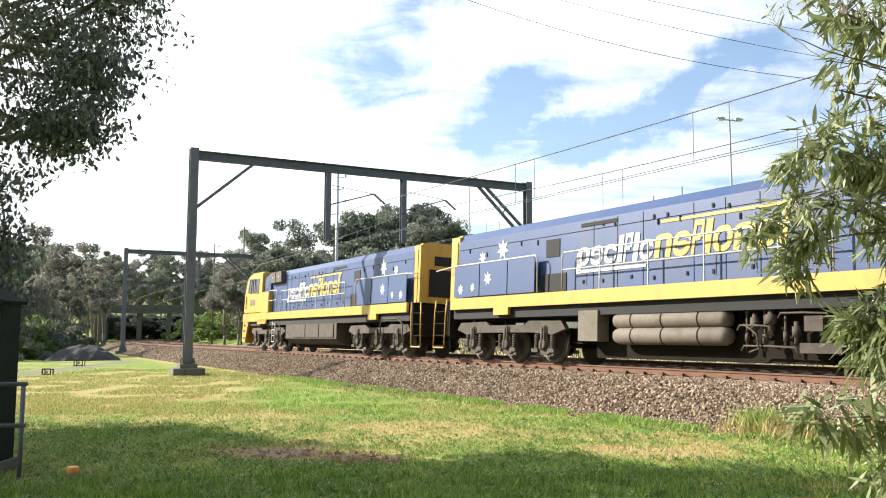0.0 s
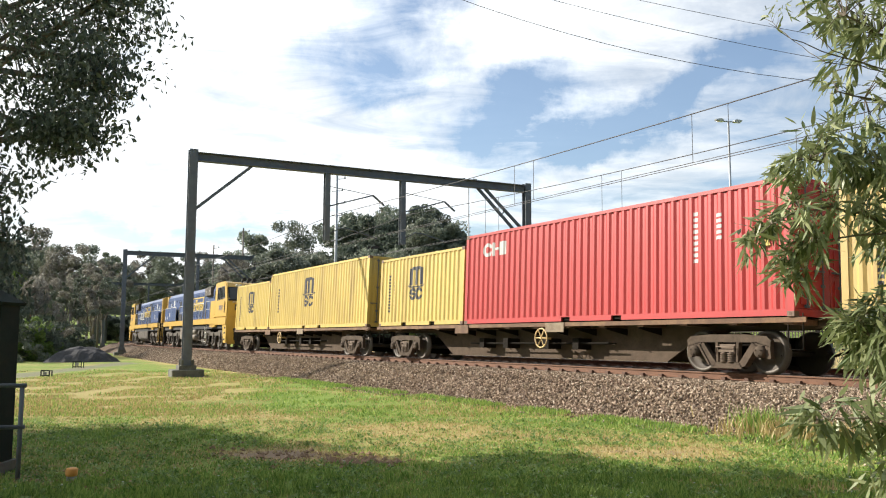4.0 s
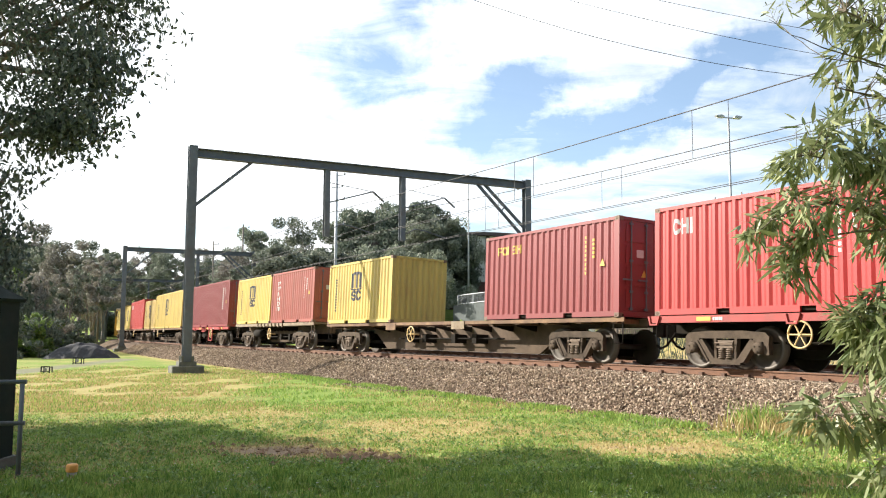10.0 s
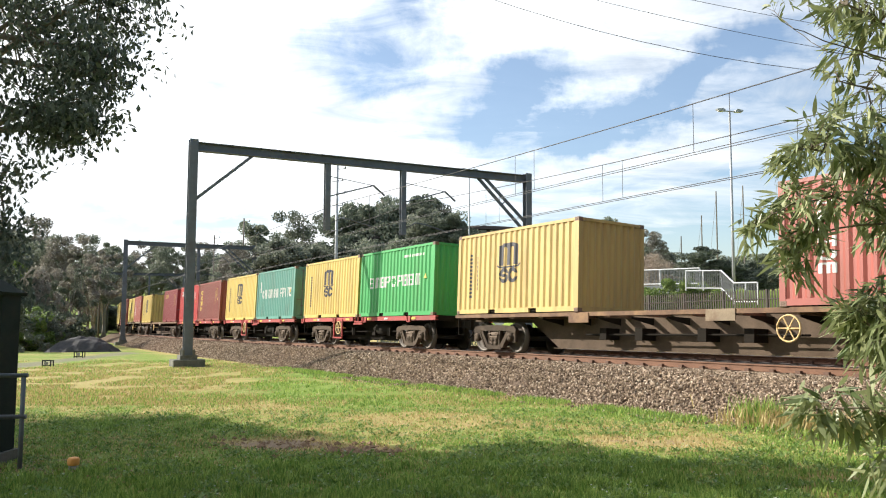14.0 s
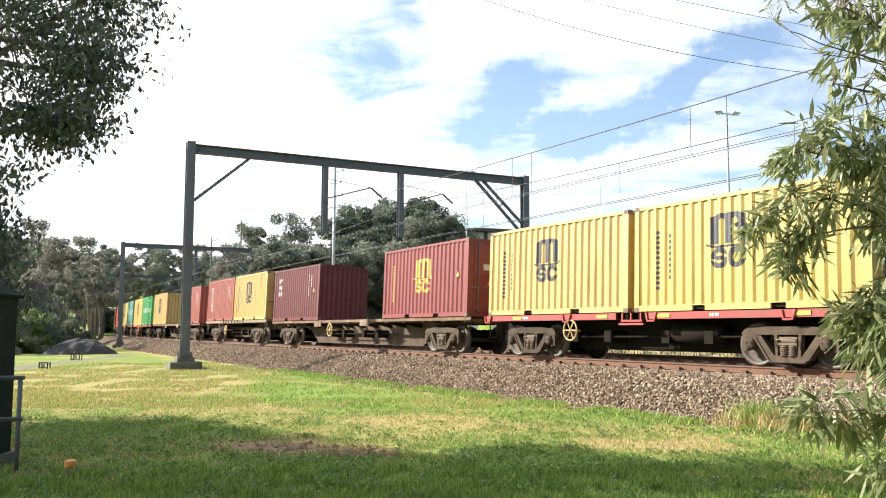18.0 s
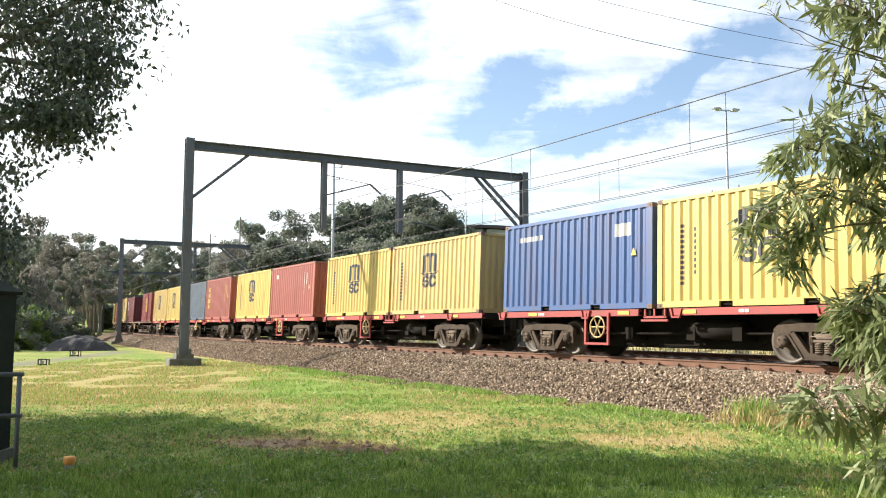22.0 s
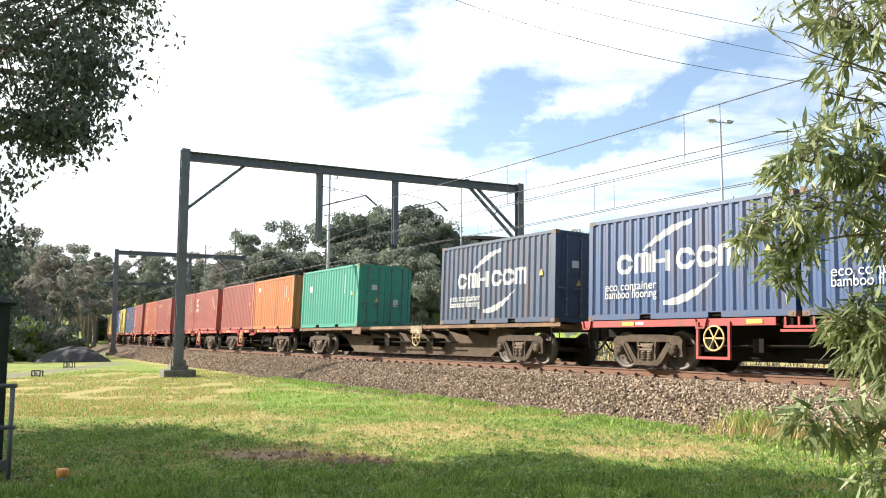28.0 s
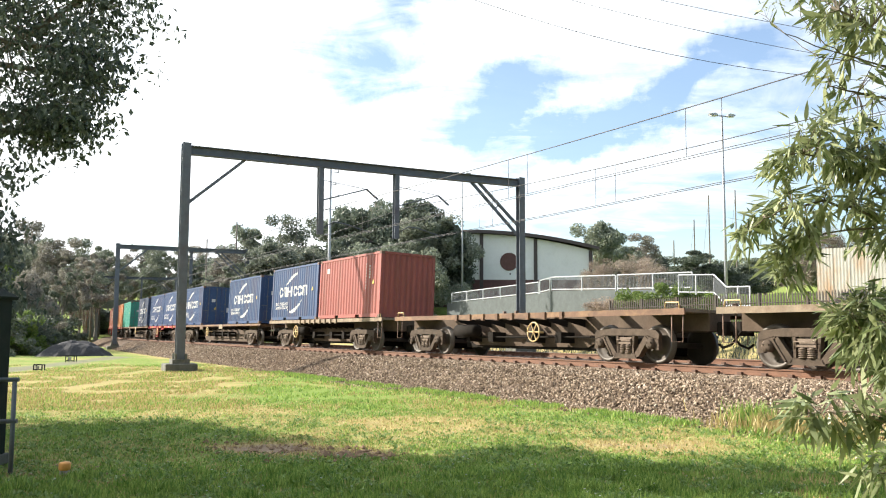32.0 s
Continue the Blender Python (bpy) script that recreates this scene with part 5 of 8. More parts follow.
def ladder2(x, k):
    bm = B()
    for dx in (-0.2, 0.2):
        bar(bm, (x + dx, k * 1.40, 1.5), (x + dx, k * 1.40, 0.42), 0.025, 6)
    for z in (0.45, 0.75, 1.05, 1.35):
        bar(bm, (x - 0.2, k * 1.40, z), (x + 0.2, k * 1.40, z), 0.022, 6)
    return bm


def horns(x):
    bm = B()
    for i, (y, l) in enumerate(((-0.35, 0.55), (0.0, 0.4), (0.3, 0.48))):
        lathe(bm, [(0.03, 0), (0.04, l * .5), (0.07, l * .85), (0.13, l)], "x", 10, (x, y, 4.36))
        box(bm, x - .04, x + .04, y - .04, y + .04, 4.18, 4.36)
    return tidy(bm)


def loco_words(ob, k, X):
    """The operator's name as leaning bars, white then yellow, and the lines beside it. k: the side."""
    def slab(x0, x1, z0, z1, mat, lean=0.16):
        d = lean * (z1 - z0) * (-k)
        bm = prism(B(), [(x0, z0), (x1, z0), (x1 + d, z1), (x0 + d, z1)], k * 1.186, k * 1.196, "y")
        part("letter_bar", tidy(bm), mat, ob)
    # in the picture the words run from left to right: along +x on one side and along -x on the other
    if k < 0:
        f = lambda l: X(l)
    else:
        f = lambda l: X(21.2 - l)
    def glyph(l, w, h0, h1, mat, kind):
        bm, n = B(), (6 if kind == "bar" else 16)
        for i in range(n):
            for lo, hi in shape_at(kind, (i + 0.5) / n):
                z0, z1 = h0 + (h1 - h0) * lo, h0 + (h1 - h0) * hi
                a, b = sorted((f(l + w * i / n), f(l + w * (i + 1) / n)))
                d0, d1 = 0.16 * (z0 - h0) * (-k), 0.16 * (z1 - h0) * (-k)
                prism(bm, [(a + d0, z0), (b + d0, z0), (b + d1, z1), (a + d1, z1)], k * 1.186, k * 1.196, "y")
        part("letter_shape", tidy(bm), mat, ob)
    l = 6.9
    for w, lo, hi, kind in ((.50, 2.62, 3.12, "ring"), (.46, 2.62, 3.12, "snake"), (.44, 2.62, 3.12, "hook"), (.17, 2.62, 3.32, "bar"), (.26, 2.62, 3.34, "fork"), (.17, 2.62, 3.32, "bar"), (.44, 2.62, 3.12, "hook")):
        glyph(l, w, lo, hi, MARK_WHITE, kind)
        l += w + 0.06
    glyph(6.9, 0.17, 2.42, 3.10, MARK_WHITE, "bar")
    for w, lo, hi, kind in ((.52, 2.62, 3.2, "arch"), (.52, 2.62, 3.2, "snake"), (.30, 2.62, 3.4, "fork"), (.18, 2.62, 3.4, "bar"), (.52, 2.62, 3.2, "ring"), (.52, 2.62, 3.2, "arch"), (.50, 2.62, 3.2, "snake"), (.17, 2.62, 3.46, "bar")):
        glyph(l, w, lo, hi, MARK_YELLOW, kind)
        l += w + 0.06
    a, b = sorted((f(7.0), f(9.5)))
    slab(a, b, 2.44, 2.52, MARK_WHITE, 0)
    a, b = sorted((f(10.0), f(13.7)))
    slab(a, b, 3.46, 3.53, MARK_YELLOW, 0)


loco(17.65, 1, 1)
loco(-4.43, -1, -1)


# ---- ground ----
def ground_material():
    m = material("mown grass and bare earth", (0.175, 0.245, 0.055), 0.95, vary=0.40, scale=1.6, bump=0.7, bump_scale=35, spec=0.1)
    t = m.node_tree
    b = t.nodes["Principled BSDF"]
    old = b.inputs["Base Color"].links[0].from_socket
    att = t.nodes.new("ShaderNodeAttribute")
    att.attribute_name = "bare"
    co = t.nodes.new("ShaderNodeTexCoord")
    n = nd(t, "ShaderNodeTexNoise", Scale=3.6, Detail=10.0, Roughness=0.78)
    link(t, co.outputs["Object"], n.inputs["Vector"])
    n2 = nd(t, "ShaderNodeTexNoise", Scale=14.0, Detail=6.0, Roughness=0.7)
    link(t, co.outputs["Object"], n2.inputs["Vector"])
    fac = mth(t, "ADD", att.outputs["Fac"], mth(t, "MULTIPLY", mth(t, "SUBTRACT", n.outputs[0], 0.5), 1.5))
    earth = mix(t, n2.outputs[0], (0.44, 0.33, 0.22), (0.14, 0.095, 0.06))
    straw = mix(t, n2.outputs[0], (0.50, 0.40, 0.175), (0.22, 0.195, 0.075))
    col = mix(t, ramp(t, fac, [(0.26, 0.0), (0.66, 1.0)]), old, straw)
    col = mix(t, ramp(t, fac, [(0.72, 0.0), (1.0, 1.0)]), col, earth)
    way = t.nodes.new("ShaderNodeAttribute")
    way.attribute_name = "path"
    grit = mix(t, n2.outputs[0], (0.25, 0.225, 0.20), (0.13, 0.115, 0.10))
    col = mix(t, ramp(t, mth(t, "ADD", way.outputs["Fac"], mth(t, "MULTIPLY", mth(t, "SUBTRACT", n.outputs[0], 0.5), 1.6)), [(0.45, 0.0), (0.75, 0.7)]), col, grit)
    link(t, col, b.inputs["Base Color"])
    return m


GRASS = ground_material()


def smooth(a, b, x):
    k = min(max((x - a) / (b - a), 0.0), 1.0)
    return k * k * (3 - 2 * k)


def ground_z(x, y):
    s, d = near_track(x, y)
    z = rail_z(s) - 0.87
    if d > 0:
        z += 0.05 * noise.noise((x * 0.35, y * 0.35, 0)) * smooth(3.4, 6, d)
        z += smooth(22, 60, d) * 3.0 * smooth(30, 70, y) + smooth(40, 140, d) * 9.0 * smooth(30, 120, y)
    else:
        z += 1.45 * smooth(10.5, 16.0, -d) + 0.05 * noise.noise((x * 0.3, y * 0.3, 4))
        k = smooth(15, 19, s)
        z += (k * smooth(26.2, 26.9, -d) * 2.65 + (1 - k) * 3.0 * smooth(22, 50, -d)) + 13.0 * smooth(75, 260, -d)
    return z + smooth(150, 420, math.hypot(x, y)) * 8.0


def blob(x, y, cx, cy, rx, ry):
    return max(0.0, 1.0 - ((x - cx) / rx) ** 2 - ((y - cy) / ry) ** 2)


def bare(x, y):
    """How bare the ground is: 0 green grass, about 0.5 dry straw, 1 earth."""
    s, d = near_track(x, y)
    if d < -1:
        return 0.72 + 0.25 * noise.noise((x * 0.4, y * 0.4, 9.0)) if d > -24 else 0.2
    v = 0.34 + 0.34 * noise.noise((x * 0.33, y * 0.33, 3.0)) + 0.30 * noise.noise((x * 1.1, y * 1.1, 7.0))
    v += 0.34 * blob(x, y, -8.3, 22.5, 4.6, 5.4) - 0.22 * blob(x, y, -5.5, 14.5, 3.0, 2.0) + 0.12 * blob(x, y, 0.2, 14.6, 2.4, 1.2) + 0.08 * blob(x, y, 3.2, 14.2, 2.4, 1.6) + 0.12 * blob(x, y, -5.0, 18.5, 3.5, 2.5) + 0.25 * blob(x, y, -1.0, 15.0, 3.0, 3.0) - 0.30 * blob(x, y, -4.5, 22.0, 3.5, 3.5)
    v += 0.72 * blob(x, y, -2.5, 12.3, 1.1, 0.7) + 0.5 * blob(x, y, -1.8, 11.9, 1.3, 0.7) + 0.85 * blob(x, y, -1.1, 11.5, 0.6, 0.45) + 0.5 * blob(x, y, 3.4, 12.3, 1.6, 1.0)
    v += 0.45 * blob(x, y, -12, 28, 7, 13) + 0.6 * smooth(4.3, 3.5, d)
    return min(v, 0.66) if y > 15.0 else v


def gravel_way(x, y):
    """The grey gravel track that leads to the heap."""
    s, d = near_track(x, y)
    toe = 1.15 - math.hypot((s - 5.2) / 3.2, (d - 4.0) / 0.75)
    k = min(max((y - 35.0) / 19.0, 0.0), 1.0)
    return max(toe, 0.0) if toe > 0 else 1.0 - min(1.0, math.hypot(x - (-18.6 - 2.0 * k), y - (35.0 + 19.0 * k)) / 2.0)


def axis(fine0, fine1, step, lo, hi):
    vals = list(np.arange(fine0, fine1, step))
    g, x = step, fine1
    while x < hi:
        vals.append(x)
        g *= 1.15
        x += g
    vals.append(hi)
    g, x = step, fine0 - step
    while x > lo:
        vals.insert(0, x)
        g *= 1.15
        x -= g
    vals.insert(0, lo)
    return vals


def make_ground():
    xs, ys = axis(-24, 9, 0.32, -1500, 1500), axis(6, 54, 0.36, -1500, 1500)
    verts = [(x, y, ground_z(x, y)) for y in ys for x in xs]
    n = len(xs)
    faces = [(j * n + i, j * n + i + 1, (j + 1) * n + i + 1, (j + 1) * n + i) for j in range(len(ys) - 1) for i in range(n - 1)]
    me = bpy.data.meshes.new("ground")
    me.from_pydata(verts, [], faces)
    me.materials.append(GRASS)
    at_ = me.attributes.new("bare", "FLOAT", "POINT")
    at_.data.foreach_set("value", [bare(v[0], v[1]) if math.hypot(v[0], v[1]) < 80 else 0.3 for v in verts])
    at_ = me.attributes.new("path", "FLOAT", "POINT")
    at_.data.foreach_set("value", [gravel_way(v[0], v[1]) for v in verts])
    me.polygons.foreach_set("use_smooth", [True] * len(me.polygons))
    tagged(new("ground", me), "mown green grass with dry and bare earth patches", "ground", kind="structure")


make_ground()


# ---- ballast and tracks ----
def sweep(profile, s0, s1, step, closed=False, d=0.0, rough=0.0):
    """A cross-section of (left, up) pairs drawn along the track."""
    bm = B()
    prev = None
    s = s0
    first = None
    tilt = math.tan(radians(CANT))
    while s <= s1 + 1e-6:
        row = []
        for o, z in profile:
            p = beside(s, d + o, z - tilt * o * (0 if rough else 1))
            if rough:
                p += Vector((0, 0, rough)) * noise.noise((s * 3.1, o * 3.7, 1.7))
            row.append(bm.verts.new(p))
        if prev:
            n = len(row)
            for i in range(n if closed else n - 1):
                bm.faces.new((prev[i], prev[(i + 1) % n], row[(i + 1) % n], row[i]))
        else:
            first = row
        prev = row
        s += step
    if closed:
        bm.faces.new(first)
        bm.faces.new(prev[::-1])
    return tidy(bm)


def make_track():
    ballast = tagged(new("ballast_bed"), "grey brown crushed stone ballast shoulder", "ballast", kind="structure")
    prof = [(3.55, -1.0), (3.3, -0.86), (2.9, -0.66), (2.5, -0.46), (2.1, -0.28), (1.75, -0.21), (1.4, -0.185), (0.95, -0.18), (0.8, -0.20), (0.0, -0.21), (-0.8, -0.21), (-1.4, -0.2), (-2.0, -0.3), (-2.6, -0.2), (-4.0, -0.21), (-5.4, -0.2), (-5.9, -0.24), (-7.5, -0.26), (-9.5, -0.30), (-11.0, -0.38), (-12.5, -0.8), (-13.0, -1.2)]
    part("ballast", sweep(prof, -40, 70, 0.35, rough=0.05), BALLAST, ballast)
    part("ballast", sweep(prof, 70, 300, 3.0, rough=0.04), BALLAST, ballast)
    part("ballast", sweep(prof, -300, -40, 5.0, rough=0.04), BALLAST, ballast)
    foot = [(-0.07, -0.16), (0.07, -0.16), (0.07, -0.145), (0.012, -0.12), (0.012, -0.045), (0.035, -0.035), (0.035, -0.003), (-0.035, -0.003), (-0.035, -0.035), (-0.012, -0.045), (-0.012, -0.12), (-0.07, -0.145)]
    head = [(-0.03, -0.0035), (0.03, -0.0035), (0.026, 0.0), (-0.026, 0.0)]
    for name, d in (("near_track", 0.0), ("far_track", -4.0)):
        tr = tagged(new(name), "railway track with rusty rails on concrete sleepers", "track", kind="structure")
        for g in (0.7525, -0.7525):
            for a, b, st in ((-40, 130, 1.0), (130, 330, 4.0), (-330, -40, 5.0)):
                r = part("rail", sweep([(o + g, z) for o, z in foot], a, b, st, True, d), RAIL_RUST, tr)
                part("rail_head", sweep([(o + g, z) for o, z in head], a, b, st, True, d), RAIL_TOP, r, "polished rail head")
        slp = once("sleeper", lambda: tidy(prism(B(), [(-1.25, -0.38), (1.25, -0.38), (1.25, -0.20), (0.95, -0.165), (-0.95, -0.165), (-1.25, -0.20)], -0.12, 0.12, "x")))
        for i in range(150 if d == 0 else 110):
            s = -18 + i * 0.62
            ob = part("sleeper", slp, SLEEPER, tr)
            ob.matrix_basis = on_track(s, 1.0, d)
        clips = B()
        for i in range(150):
            s = -18 + i * 0.62
            m = on_track(s, 1.0, d)
            for g in (0.7525, -0.7525):
                for k in (-1, 1):
                    box(clips, -0.055, 0.055, g + k * 0.075, g + k * 0.16, -0.165, -0.10, m)
                    box(clips, -0.02, 0.02, g + k * 0.04, g + k * 0.1, -0.14, -0.115, m)
        tagged(part("rail_clips", clips, CLIP, tr), kind="stuff")


make_track()


def make_stones():
    rnd = random.Random(5)
    verts, faces = [], []
    base = [(1, 0, 0), (-1, 0, 0), (0, 1, 0), (0, -1, 0), (0, 0, 1), (0, 0, -1)]
    tri = [(0, 2, 4), (2, 1, 4), (1, 3, 4), (3, 0, 4), (2, 0, 5), (1, 2, 5), (3, 1, 5), (0, 3, 5)]
    prof = [(3.6, -0.87), (3.3, -0.84), (2.9, -0.66), (2.5, -0.46), (2.1, -0.28), (1.75, -0.21), (1.35, -0.18), (0.95, -0.17), (0.75, -0.20), (-0.6, -0.21)]
    for i in range(84000):
        s = -14 + 76 * rnd.random() ** 2.0
        d = rnd.uniform(0.8, 3.6) if rnd.random() < 0.88 else rnd.uniform(-5.5, 0.8)
        r = rnd.uniform(0.020, 0.042) * (1.0 + 0.8 * smooth(20, 40, s))
        if i >= 78000:                # stones that have rolled down to the grass
            s, d, r = rnd.gauss(4.5, 3.0) if i % 2 else rnd.uniform(-12, 20), 3.5 + abs(rnd.gauss(0, 0.42)), rnd.uniform(0.012, 0.034)
        z = float(np.interp(-d, [-p[0] for p in prof], [p[1] for p in prof]))
        c = beside(s, d, z + 0.015)
        e = Euler((rnd.uniform(0, 6), rnd.uniform(0, 6), rnd.uniform(0, 6))).to_matrix()
        sc = (r * rnd.uniform(0.8, 1.5), r * rnd.uniform(0.7, 1.1), r * rnd.uniform(0.6, 1.0))
        n = len(verts)
        for b in base:
            verts.append(c + e @ Vector((b[0] * sc[0] * rnd.uniform(.8, 1.2), b[1] * sc[1], b[2] * sc[2] * rnd.uniform(.8, 1.2))))
        faces += [(n + a, n + b, n + k) for a, b, k in tri]
    me = bpy.data.meshes.new("stones")
    me.from_pydata(verts, [], faces)
    m = bpy.data.materials.new("crushed stone")
    m.use_nodes = True
    t = m.node_tree
    geo = t.nodes.new("ShaderNodeNewGeometry")
    col = ramp(t, geo.outputs["Random Per Island"], [(0, (0.085, 0.062, 0.044)), (0.35, (0.20, 0.150, 0.107)), (0.7, (0.34, 0.262, 0.19)), (0.93, (0.47, 0.375, 0.285)), (1, (0.60, 0.52, 0.42))])
    link(t, col, t.nodes["Principled BSDF"].inputs["Base Color"])
    t.nodes["Principled BSDF"].inputs["Roughness"].default_value = 0.95
    t.nodes["Principled BSDF"].inputs["Specular IOR Level"].default_value = 0.1
    me.materials.append(m)
    tagged(new("ballast_stones", me), "loose grey and brown crushed ballast stones", "stones", kind="stuff")


make_stones()


# ---- overhead line ----
FOOTING = material("mossy dark concrete", (0.13, 0.13, 0.11), 0.95, vary=0.35, stain=(0.06, 0.07, 0.04), stain_amount=0.7, stain_scale=2.5)
def i_beam(bm, a, b, w, h, up=(0, 0, 1), t=0.02):
    """An I section from a to b."""
    a, b = Vector(a), Vector(b)
    x = (b - a).normalized()
    y = Vector(up).cross(x).normalized()
    z = x.cross(y)
    m = Matrix((x, y, z)).transposed().to_4x4()
    m.translation = a
    L = (b - a).length
    w, h, t, k = w / 2, h / 2, t / 2, t
    o = [(-w, -h), (w, -h), (w, -h + k), (t, -h + k), (t, h - k), (w, h - k), (w, h), (-w, h), (-w, h - k), (-t, h - k), (-t, -h + k), (-w, -h + k)]
    rows = [[bm.verts.new(m @ Vector((x, p, q))) for p, q in o] for x in (0, L)]
    for i in range(12):
        j = (i + 1) % 12
        bm.faces.new((rows[0][i], rows[0][j], rows[1][j], rows[1][i]))
    bm.faces.new(rows[0][::-1])
    bm.faces.new(rows[1])
    bmesh.ops.recalc_face_normals(bm, faces=bm.faces[:])


def portal(left, right, top, foot_l, foot_r, drops, size, label):
    """A portal over both tracks. left, right: post feet in plan; drops: fractions of the beam where masts hang."""
    ob = thing("overhead_portal", label, "portal", "overhead line portals")
    L, R = Vector((*left, 0)), Vector((*right, 0))
    across = (R - L).normalized()
    along = Vector((-across.y, across.x, 0))
    w = size
    for p, z in ((L, foot_l), (R, foot_r)):
        bm = B()
        i_beam(bm, p + Vector((0, 0, z)), p + Vector((0, 0, top + 0.12)), w, w, along, 0.028)
        part("post", bm, MAST, ob)
        bm = box(B(), -0.66, 0.66, -0.5, 0.5, -0.6, 0.20)
        bmesh.ops.bevel(bm, geom=bm.edges[:], offset=0.03, segments=1, affect="EDGES")
        box(bm, -0.36, 0.36, -0.34, 0.34, 0.19, 0.38)
        for k in (-1, 1):
            for j in (-1, 1):
                box(bm, k * 0.22 - 0.05, k * 0.22 + 0.05, j * 0.22 - 0.05, j * 0.22 + 0.05, 0.38, 0.62)
        part("footing", bm, FOOTING, ob, "concrete footing block with bolts").matrix_basis = Matrix.Translation(p + Vector((0, 0, z))) @ pose(0, 0, 0, 0, 0, math.degrees(math.atan2(across.y, across.x)))
    bm = B()
    i_beam(bm, L + across * w * .5 + Vector((0, 0, top - 0.18)), R - across * w * .5 + Vector((0, 0, top - 0.18)), w * 0.9, w * 1.1, (0, 0, 1), 0.03)
    part("beam", bm, MAST, ob)
    T = Vector((0, 0, top - 0.36))
    for p, k in ((L, 1), (R, -1)):
        bm = B()
        reach = 2.6 * size / 0.36
        a, b = p + across * k * 0.15 + T - Vector((0, 0, reach * 0.82)), p + across * k * reach + T
        i_beam(bm, a, b, 0.13, 0.13, along, 0.015)
        part("brace", bm, MAST, ob)
        if k < 0:
            bm = B()
            i_beam(bm, a + Vector((0, 0, -0.55)), b + across * k * 0.45, 0.13, 0.13, along, 0.015)
            part("brace", bm, MAST, ob)
            part("tie", bar(B(), (a + b) / 2, (a + b) / 2 + across * k * 0.3 - Vector((0, 0, 0.32)), 0.04, 6), MAST, ob)
    for f in drops:
        p = L.lerp(R, f)
        bm = B()
        i_beam(bm, p + Vector((0, 0, top - 0.30)), p + Vector((0, 0, top - 3.55)), w * 0.72, w * 0.72, along, 0.025)
        part("drop_mast", bm, MAST, ob)
        bm = B()
        z = top - 1.95
        tip = p + across * 2.35 + Vector((0, 0, z + 0.72))
        bar(bm, p + Vector((0, 0, z)), tip, 0.035, 6)
        bar(bm, p + Vector((0, 0, z + 1.0)), tip, 0.018, 5)
        bar(bm, tip, tip + across * 0.6 - Vector((0, 0, 0.45)), 0.05, 6)
        low = p + Vector((0, 0, top - 3.3))
        pipe(bm, [low, low + across * 0.7 + Vector((0, 0, 0.38)), low + across * 1.2 + Vector((0, 0, 0.33)), low + across * 2.6 - Vector((0, 0, 0.02))], 0.03, 6)
        part("cantilever", bm, MAST, ob)
    return ob


PORTAL_TOP = 1.65 + 7.62
portal((-10.9, 35.3), (4.52, 43.5), PORTAL_TOP, -0.34, 0.55, (0.354, 0.579), 0.36, "dark steel overhead portal on concrete footings")
portal((-29.6, 76.3), (-18.9, 82.0), 8.75, -0.85, -0.3, (0.55,), 0.36, "dark steel overhead portal farther along the line")
portal((-48.5, 118), (-38.5, 122), 8.1, -1.2, -0.9, (0.55,), 0.34, "distant steel overhead portal by the trees")


def hang(name, a, b, sag, r, label, n=14):
    a, b = Vector(a), Vector(b)
    pts = [a.lerp(b, i / n) - Vector((0, 0, sag * 4 * (i / n) * (1 - i / n))) for i in range(n + 1)]
    ob = new(name, mesh(name, pipe(B(), pts, r, 5)))
    ob.data.materials.append(WIRE)
    return tagged(ob, label, "cable", "overhead cables")


# ---- wires ----
def spot(px, py, depth):
    """A place by its bearing from the camera's first aim, at a depth."""
    return Vector(((px - 784) / FOCAL * depth, depth, EYE + depth * math.tan(radians(5.418) - math.atan((py - 441) / FOCAL))))


def along_wire(name, d, h, s0, s1, r, label, sag=0.25, span=43.0, first=17.8):
    pts = []
    s = s0
    while s <= s1:
        q = ((s - first) % span) / span
        pts.append(beside(s, d, h - sag * 4 * q * (1 - q)))
        s += 2.0
    ob = new(name, mesh(name, pipe(B(), pts, r, 5)))
    ob.data.materials.append(WIRE)
    return tagged(ob, label, "cable", "overhead cables")


def dropper(s, d, lo, hi):
    ob = new("dropper_wire", mesh("dropper_wire", bar(B(), beside(s, d, lo), beside(s, d, hi), 0.008, 4)))
    ob.data.materials.append(WIRE)
    tagged(ob, "thin dropper wire between the overhead wires", "cable", "dropper wires")


for d, top, sag, low, r, drops in ((0.1, 6.62, 0.32, 5.10, 0.0095, (-5.3, -4.2, 2.2, 3.2, 13, 14, 22, 30, 38, 46)), (-4.0, 6.95, 0.50, 5.22, 0.012, (-5.0, -4.2, 2.6, 3.6, 10, 11, 22, 30, 38))):
    along_wire("catenary_wire", d, top, -40, 130, 0.015, "dark catenary wire over the track", sag)
    along_wire("contact_wire", d + 0.05, low, -40, 130, r, "thin contact wire over the track", 0.03)
    along_wire("contact_wire", d - 0.05, low - 0.03, -40, 130, r, "thin contact wire over the track", 0.03)
    for s in drops:
        q = ((s - 17.8) % 43) / 43
        dropper(s, d, low - 0.03, top - sag * 4 * q * (1 - q))
hang("power_line", spot(640, -70, 40), spot(1640, 150, 40), 1.42, 0.016, "slack power line high over the railway")
hang("power_line", spot(640, -100, 42), spot(1640, 125, 42), 0.68, 0.014, "slack power line high over the railway")
hang("power_line", spot(640, -120, 44), spot(1640, 85, 44), 0.45, 0.014, "slack power line high over the railway")

# ---- trees ----
BARK = material("grey gum bark", (0.20, 0.17, 0.14), 0.9, vary=0.35, scale=3, bump=0.6, bump_scale=14)
BARK_PALE = material("pale twig bark", (0.14, 0.115, 0.085), 0.9, vary=0.3, scale=3, bump=0.4, bump_scale=20)


